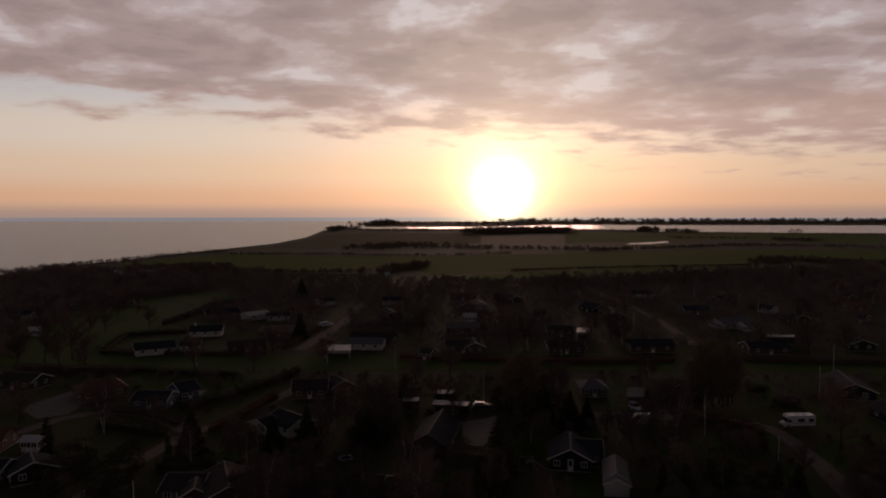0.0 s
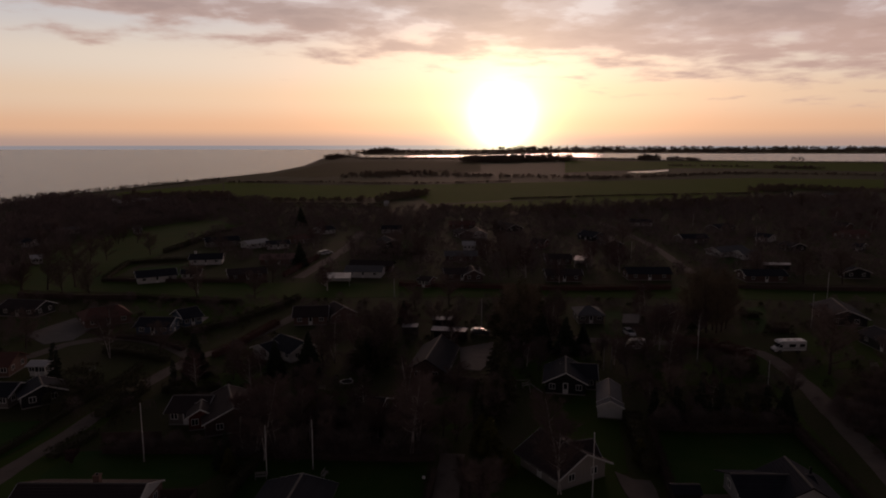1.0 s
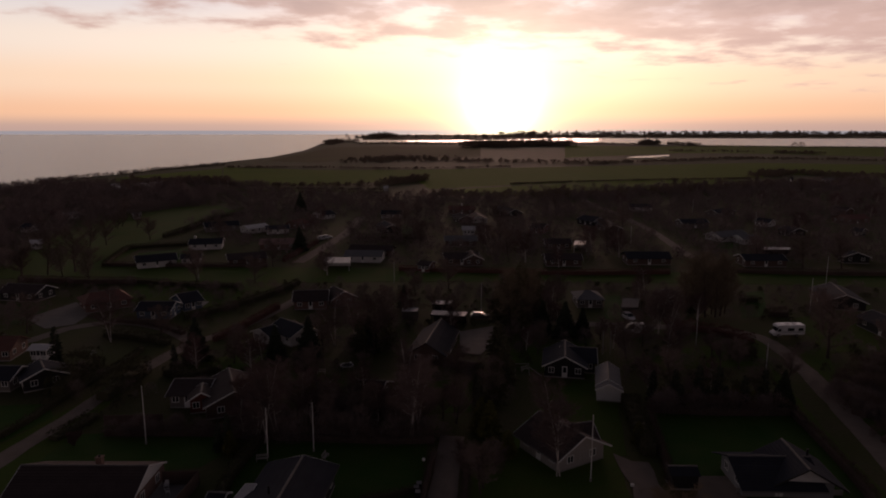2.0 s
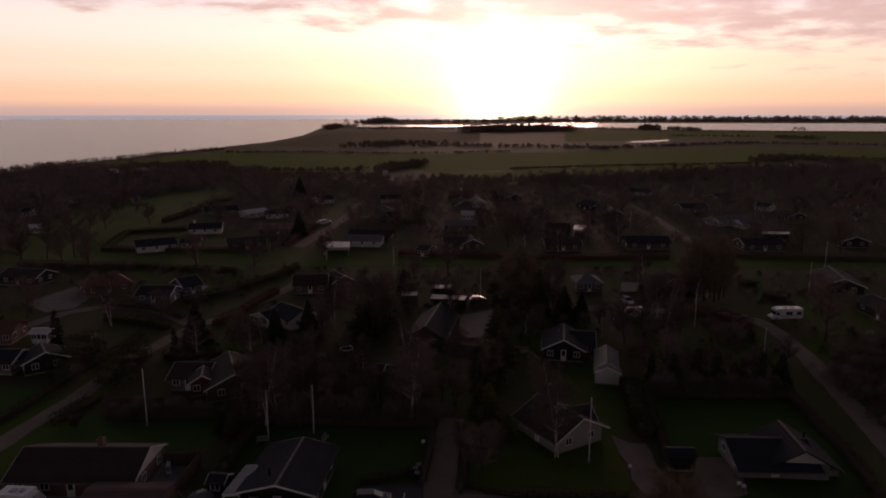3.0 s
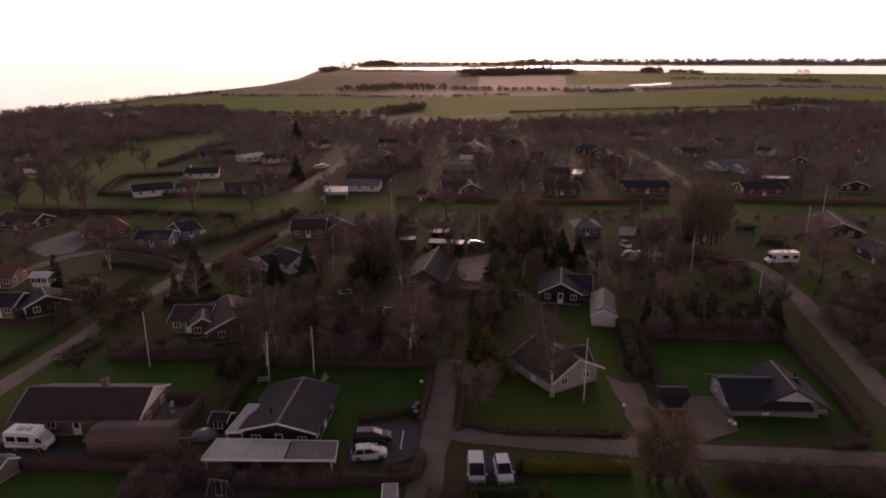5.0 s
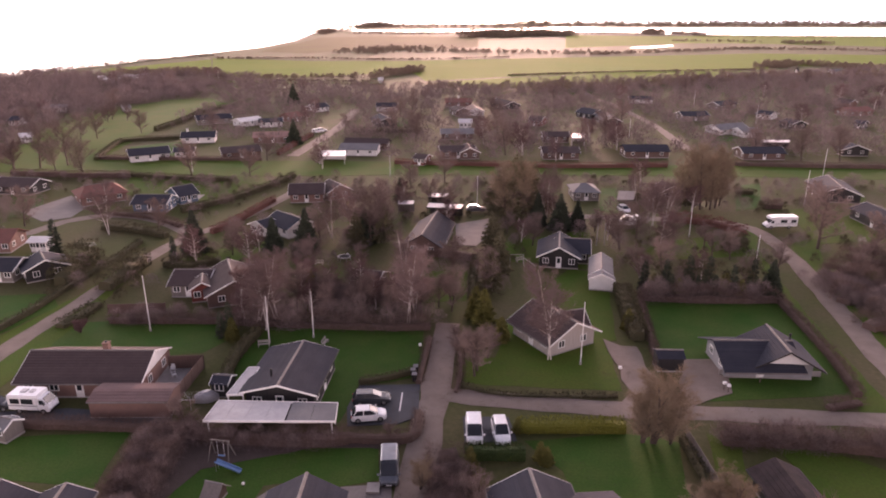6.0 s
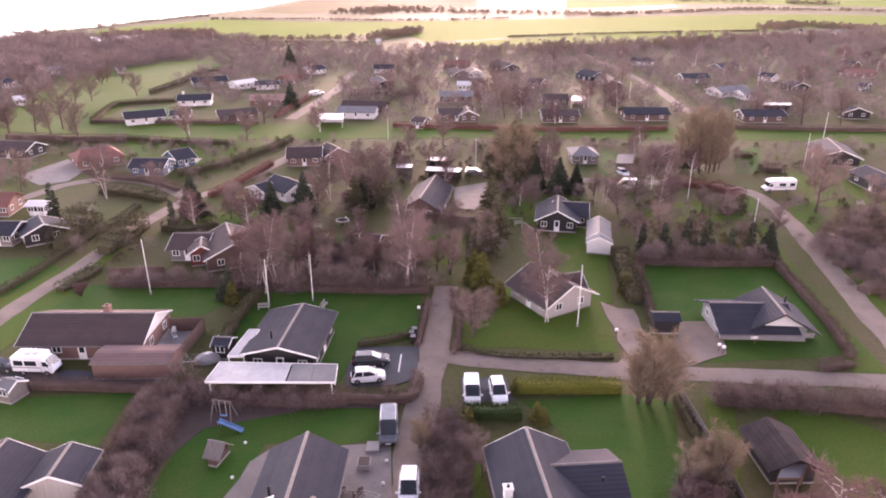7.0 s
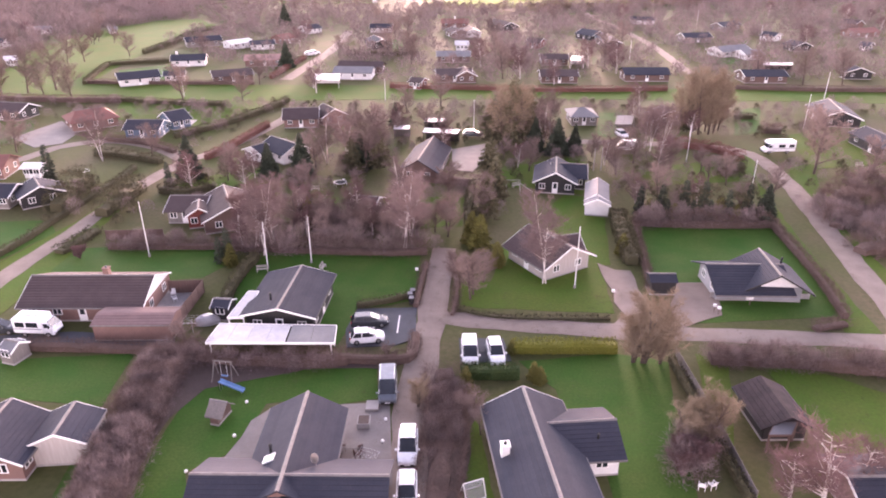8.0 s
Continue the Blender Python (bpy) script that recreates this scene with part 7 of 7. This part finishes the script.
for x in (-0.35, 0.35):
    tube("rope", (x, 0, 2.3), (x, 0, 0.5), 0.015, 0.015, "white_wood", swing, sides=5)
box("swing_seat", -0.38, 0.38, -0.12, 0.12, 0.46, 0.5, "blue_plastic", swing)
slide = thing("garden_slide", "blue plastic slide on a lawn", "slide", *(-21.1, 56.8), turn=-12)
hexa("chute", [(-1.3, -0.25, 1.0), (1.3, -0.25, 0.15), (1.3, 0.25, 0.15), (-1.3, 0.25, 1.0)], [(-1.3, -0.25, 1.06), (1.3, -0.25, 0.21), (1.3, 0.25, 0.21), (-1.3, 0.25, 1.06)], "blue_plastic", slide)
for s in (-1, 1):
    hexa("side_rail", [(-1.3, s * 0.25, 1.06), (1.3, s * 0.25, 0.21), (1.3, s * 0.3, 0.21), (-1.3, s * 0.3, 1.06)],
         [(-1.3, s * 0.25, 1.22), (1.3, s * 0.25, 0.36), (1.3, s * 0.3, 0.36), (-1.3, s * 0.3, 1.22)], "blue_plastic", slide)
    tube("slide_leg", (-1.25, s * 0.22, 0), (-1.25, s * 0.22, 1.0), 0.03, 0.03, "steel", slide)
    tube("slide_foot", (1.1, s * 0.22, 0), (1.1, s * 0.22, 0.2), 0.03, 0.03, "steel", slide)

for k, p in enumerate(((-6.7, 53.9), (-6.3, 53.9), (-5.9, 53.9))):
    ob = thing("paving_slab_stack", "stack of pale concrete slabs in a yard", "slabs", *p, 0.1, group="slab stacks")
    for j in range(3):
        box("slab", -0.22, 0.22, -0.7, 0.7, j * 0.09, j * 0.09 + 0.08, "stone_pale", ob)
table = thing("garden_table", "grey wooden garden table in a paved yard", "table", *(-7.8, 47.6), 0.1)
box("tabletop", -0.9, 0.9, -0.55, 0.55, 0.7, 0.75, "grey_wood", table)
for x in (-0.75, 0.75):
    for y in (-0.42, 0.42):
        box("leg", x - 0.04, x + 0.04, y - 0.04, y + 0.04, 0, 0.7, "grey_wood", table)
chair = thing("garden_chair", "dark garden chair in a paved yard", "chair", *(-6.7, 47.1), 0.1, 30, "garden chairs")
box("seat", -0.25, 0.25, -0.25, 0.25, 0.42, 0.46, "brown_wood", chair)
box("backrest", -0.25, 0.25, 0.22, 0.26, 0.46, 0.95, "brown_wood", chair)
for x in (-0.22, 0.22):
    for y in (-0.22, 0.22):
        box("leg", x - 0.02, x + 0.02, y - 0.02, y + 0.02, 0, 0.42, "brown_wood", chair)
for p, a in (((-8.5, 47.6), 200), ((-7.1, 46.7), 120)):
    copy_thing(chair, pose(*p, 0.1, 0, 0, a))
bench = thing("raised_bed", "raised grey wooden planter in a yard", "planter", *(-6.9, 51.3), 0.1)
box("trough", -0.6, 0.6, -0.7, 0.7, 0, 0.55, "stone_pale", bench)
box("soil", -0.52, 0.52, -0.62, 0.62, 0.5, 0.57, "soil", bench)
dryer = thing("clothes_airer", "metal rotary clothes airer in a yard", "clothes airer", *(-6.0, 44.8), 0.1)
tube("mast", (0, 0, 0), (0, 0, 1.9), 0.03, 0.03, "steel", dryer)
for k in range(4):
    a = k * math.tau / 4 + 0.4
    tube("arm", (0, 0, 1.5), (1.3 * math.cos(a), 1.3 * math.sin(a), 1.95), 0.02, 0.015, "steel", dryer)
    for r in (0.5, 0.9, 1.25):
        b = a + math.tau / 4
        z = 1.5 + 0.45 * r / 1.3
        tube("line", (r * math.cos(a), r * math.sin(a), z), (r * math.cos(b), r * math.sin(b), z), 0.008, 0.008, "white_wood", dryer, sides=4)
for p in ((-4.7, 54.6), (-4.8, 51.7), (-4.9, 48.6), (-19.0, 54.5), (-18.9, 49.5), (-21.9, 44.9)):
    ob = thing("garden_lamp", "small round white garden lamp on the ground", "garden lamp", *p, 0.06, group="white garden lamps")
    tube("foot", (0, 0, 0), (0, 0, 0.15), 0.05, 0.05, "rubber", ob)
    bm = bmesh.new()
    bmesh.ops.create_icosphere(bm, subdivisions=2, radius=0.17, matrix=Matrix.Translation((0, 0, 0.3)))
    part("globe", bm, "white_wood", ob)
for p in ((-3.2, 75.5), (-3.0, 74.4), (-2.9, 76.4)):
    ob = thing("wheelie_bin", "dark wheelie bin with grey lid beside the lane", "bin", *p, 0.08, group="bins by the lane")
    hexa("bin_body", [(-.24, -.28, .05), (.24, -.28, .05), (.24, .28, .05), (-.24, .28, .05)], [(-.3, -.36, 1.0), (.3, -.36, 1.0), (.3, .36, 1.0), (-.3, .36, 1.0)], "rubber", ob)
    box("lid", -0.32, 0.32, -0.38, 0.38, 1.0, 1.08, "roof_grey", ob)
    tube("wheel", (-0.3, 0.3, 0.1), (0.3, 0.3, 0.1), 0.1, 0.1, "rubber", ob)
for p in ((23.2, 76.0), (35.0, 72.1), (35.3, 71.5), (-2.5, 82.5), (40.2, 73.8)):
    ob = thing("mailbox", "small white mailbox on a short post", "mailbox", *p, 0.05)
    box("post", -0.04, 0.04, -0.04, 0.04, 0, 0.8, "brown_wood", ob)
    box("letter_case", -0.2, 0.2, -0.15, 0.15, 0.8, 1.12, "white_wood", ob, bevel=0.02)
tramp = thing("trampoline", "blue-edged round trampoline in a garden", "trampoline", *(-17.7, 118.8), 0.05)
tube("rim", (0, 0, 0.75), (0, 0, 0.82), 1.25, 1.25, "plastic_sheet", tramp, sides=20)
tube("mat", (0, 0, 0.822), (0, 0, 0.83), 1.0, 1.0, "rubber", tramp, sides=20)
for k in range(6):
    a = k * math.tau / 6
    tube("leg", (1.15 * math.cos(a), 1.15 * math.sin(a), 0), (1.15 * math.cos(a), 1.15 * math.sin(a), 0.76), 0.03, 0.03, "steel", tramp)
goal = thing("swing_frame", "pale climbing frame with slide on the grass", "playground swing", *(14.4, 116.0))
for s in (-1, 1):
    tube("leg", (s * 1.3, -0.6, 0), (s * 1.2, 0, 2.1), 0.06, 0.05, "stone_pale", goal)
    tube("leg", (s * 1.3, 0.6, 0), (s * 1.2, 0, 2.1), 0.06, 0.05, "stone_pale", goal)
tube("crossbar", (-1.3, 0, 2.1), (1.3, 0, 2.1), 0.06, 0.06, "stone_pale", goal)
hexa("chute", [(1.2, -0.2, 1.5), (3.4, -1.2, 0.1), (3.5, -0.8, 0.1), (1.2, 0.2, 1.5)], [(1.2, -0.2, 1.56), (3.4, -1.2, 0.18), (3.5, -0.8, 0.18), (1.2, 0.2, 1.56)], "stone_pale", goal)
for p in ((31.6, 127.1), (33.1, 127.1)):
    ob = thing("timber_post", "tall pale timber post in a garden", "post", *p, 0.05, group="timber posts")
    tube("shaft", (0, 0, 0), (0, 0, 4.6), 0.09, 0.08, "stone_pale", ob)
    tube("post_cap", (0, 0, 4.6), (0, 0, 4.68), 0.11, 0.06, "stone_pale", ob)
frame_house = thing("cold_frame", "small glazed garden frame with white bars", "greenhouse", *(3.2, 42.2), 0.05, 20)
for x in (-0.9, 0.9):
    tube("bar", (x, -0.7, 0), (x, 0, 1.5), 0.035, 0.035, "white_wood", frame_house)
    tube("bar", (x, 0.7, 0), (x, 0, 1.5), 0.035, 0.035, "white_wood", frame_house)
tube("ridge_bar", (-0.9, 0, 1.5), (0.9, 0, 1.5), 0.035, 0.035, "white_wood", frame_house)
for t in (-1, 1):
    tube("sill", (-0.9, t * 0.7, 0.04), (0.9, t * 0.7, 0.04), 0.04, 0.04, "white_wood", frame_house)
    hexa("pane", [(-0.88, t * 0.68, 0.05), (0.88, t * 0.68, 0.05), (0.88, t * 0.67, 0.05), (-0.88, t * 0.67, 0.05)],
         [(-0.88, t * 0.02, 1.47), (0.88, t * 0.02, 1.47), (0.88, t * 0.01, 1.47), (-0.88, t * 0.01, 1.47)], "glass_clear", frame_house)

# a covered boat beside the carport, as a sagging sheet over a rounded hull
cover = thing("covered_dinghy", "small upturned dinghy under a pale grey tarpaulin", "boat", *(-27.7, 70.4), turn=15)
bm = bmesh.new()
rings = []
for i in range(9):
    f = i / 8
    w = 0.95 * math.sin(math.pi * (0.12 + 0.8 * f)) ** 0.7
    h = 1.15 * math.sin(math.pi * (0.14 + 0.76 * f)) ** 0.6
    rings.append([bm.verts.new((-1.4 + 2.8 * f, w * math.cos(math.pi * k / 10), h * math.sin(math.pi * k / 10) ** 0.75 * (1 + 0.05 * math.sin(k * 2.3 + i * 1.7)))) for k in range(11)])
for a, b in zip(rings, rings[1:]):
    for k in range(10):
        bm.faces.new((a[k], a[k + 1], b[k + 1], b[k]))
bm.faces.new(rings[0])
bm.faces.new(list(reversed(rings[-1])))
bmesh.ops.recalc_face_normals(bm, faces=bm.faces)
part("tarpaulin", bm, "plastic_sheet", cover)
for x in (-0.6, 0.5):
    tube("tie_rope", (x, -1.0, 0.05), (x, 0.0, 1.22), 0.012, 0.012, "rubber", cover, sides=5)
copy_thing(dryer, pose(-28.7, 67.9, 0.03, 0, 0, 25))
copy_thing(dryer, pose(-67.0, 123.0, 0.03, 0, 0, 60))


def patio_chair(p, turn):
    ob = thing("patio_chair", "white plastic patio chair on a lawn", "chair", *p, 0.03, turn, "white patio chairs")
    box("seat", -0.26, 0.26, -0.25, 0.25, 0.40, 0.45, "white_wood", ob, bevel=0.02)
    hexa("backrest", [(-0.26, 0.22, 0.45), (0.26, 0.22, 0.45), (0.26, 0.26, 0.45), (-0.26, 0.26, 0.45)], [(-0.22, 0.36, 0.95), (0.22, 0.36, 0.95), (0.22, 0.4, 0.95), (-0.22, 0.4, 0.95)], "white_wood", ob)
    for s in (-1, 1):
        box("armrest", s * 0.27 - 0.03, s * 0.27 + 0.03, -0.22, 0.28, 0.62, 0.66, "white_wood", ob)
        for y in (-0.2, 0.22):
            tube("leg", (s * 0.27, y * 1.15, 0), (s * 0.26, y, 0.63), 0.025, 0.03, "white_wood", ob, sides=6)
    return ob


for p, turn in (((22.8, 42.6), 160), ((23.7, 42.7), 200), ((-17.0, 119.9), 40), ((-34.2, 77.0), 10), ((-33.5, 75.6), 120)):
    patio_chair(p, turn)
sheet("parking_line", [(-4.45, 71.6), (-4.3, 71.6), (-4.42, 67.6), (-4.57, 67.6)], 0.106, "white_wood", "worn white line painted on asphalt", "road marking")

# garden benches and log stacks between the houses
def garden_bench(p, turn):
    ob = thing("garden_bench", "pale weathered wooden garden bench", "bench", *p, 0.03, turn, "garden benches")
    for k in range(3):
        box("seat_slat", -0.8, 0.8, -0.22 + k * 0.16, -0.09 + k * 0.16, 0.42, 0.46, "pale_wood", ob)
    for k in range(2):
        box("back_slat", -0.8, 0.8, 0.26, 0.3, 0.58 + k * 0.2, 0.7 + k * 0.2, "pale_wood", ob)
    for x in (-0.7, 0.7):
        box("leg", x - 0.04, x + 0.04, -0.2, -0.12, 0, 0.42, "pale_wood", ob)
        box("back_leg", x - 0.04, x + 0.04, 0.22, 0.26, 0, 0.95, "pale_wood", ob)
    return ob


for p, turn in (((-15.8, 84.6), 80), ((-24.2, 83.9), 10), ((15.2, 117.9), 30), ((-22.0, 116.4), 0), ((88.0, 119.6), 15), ((86.0, 128.9), 5)):
    garden_bench(p, turn)
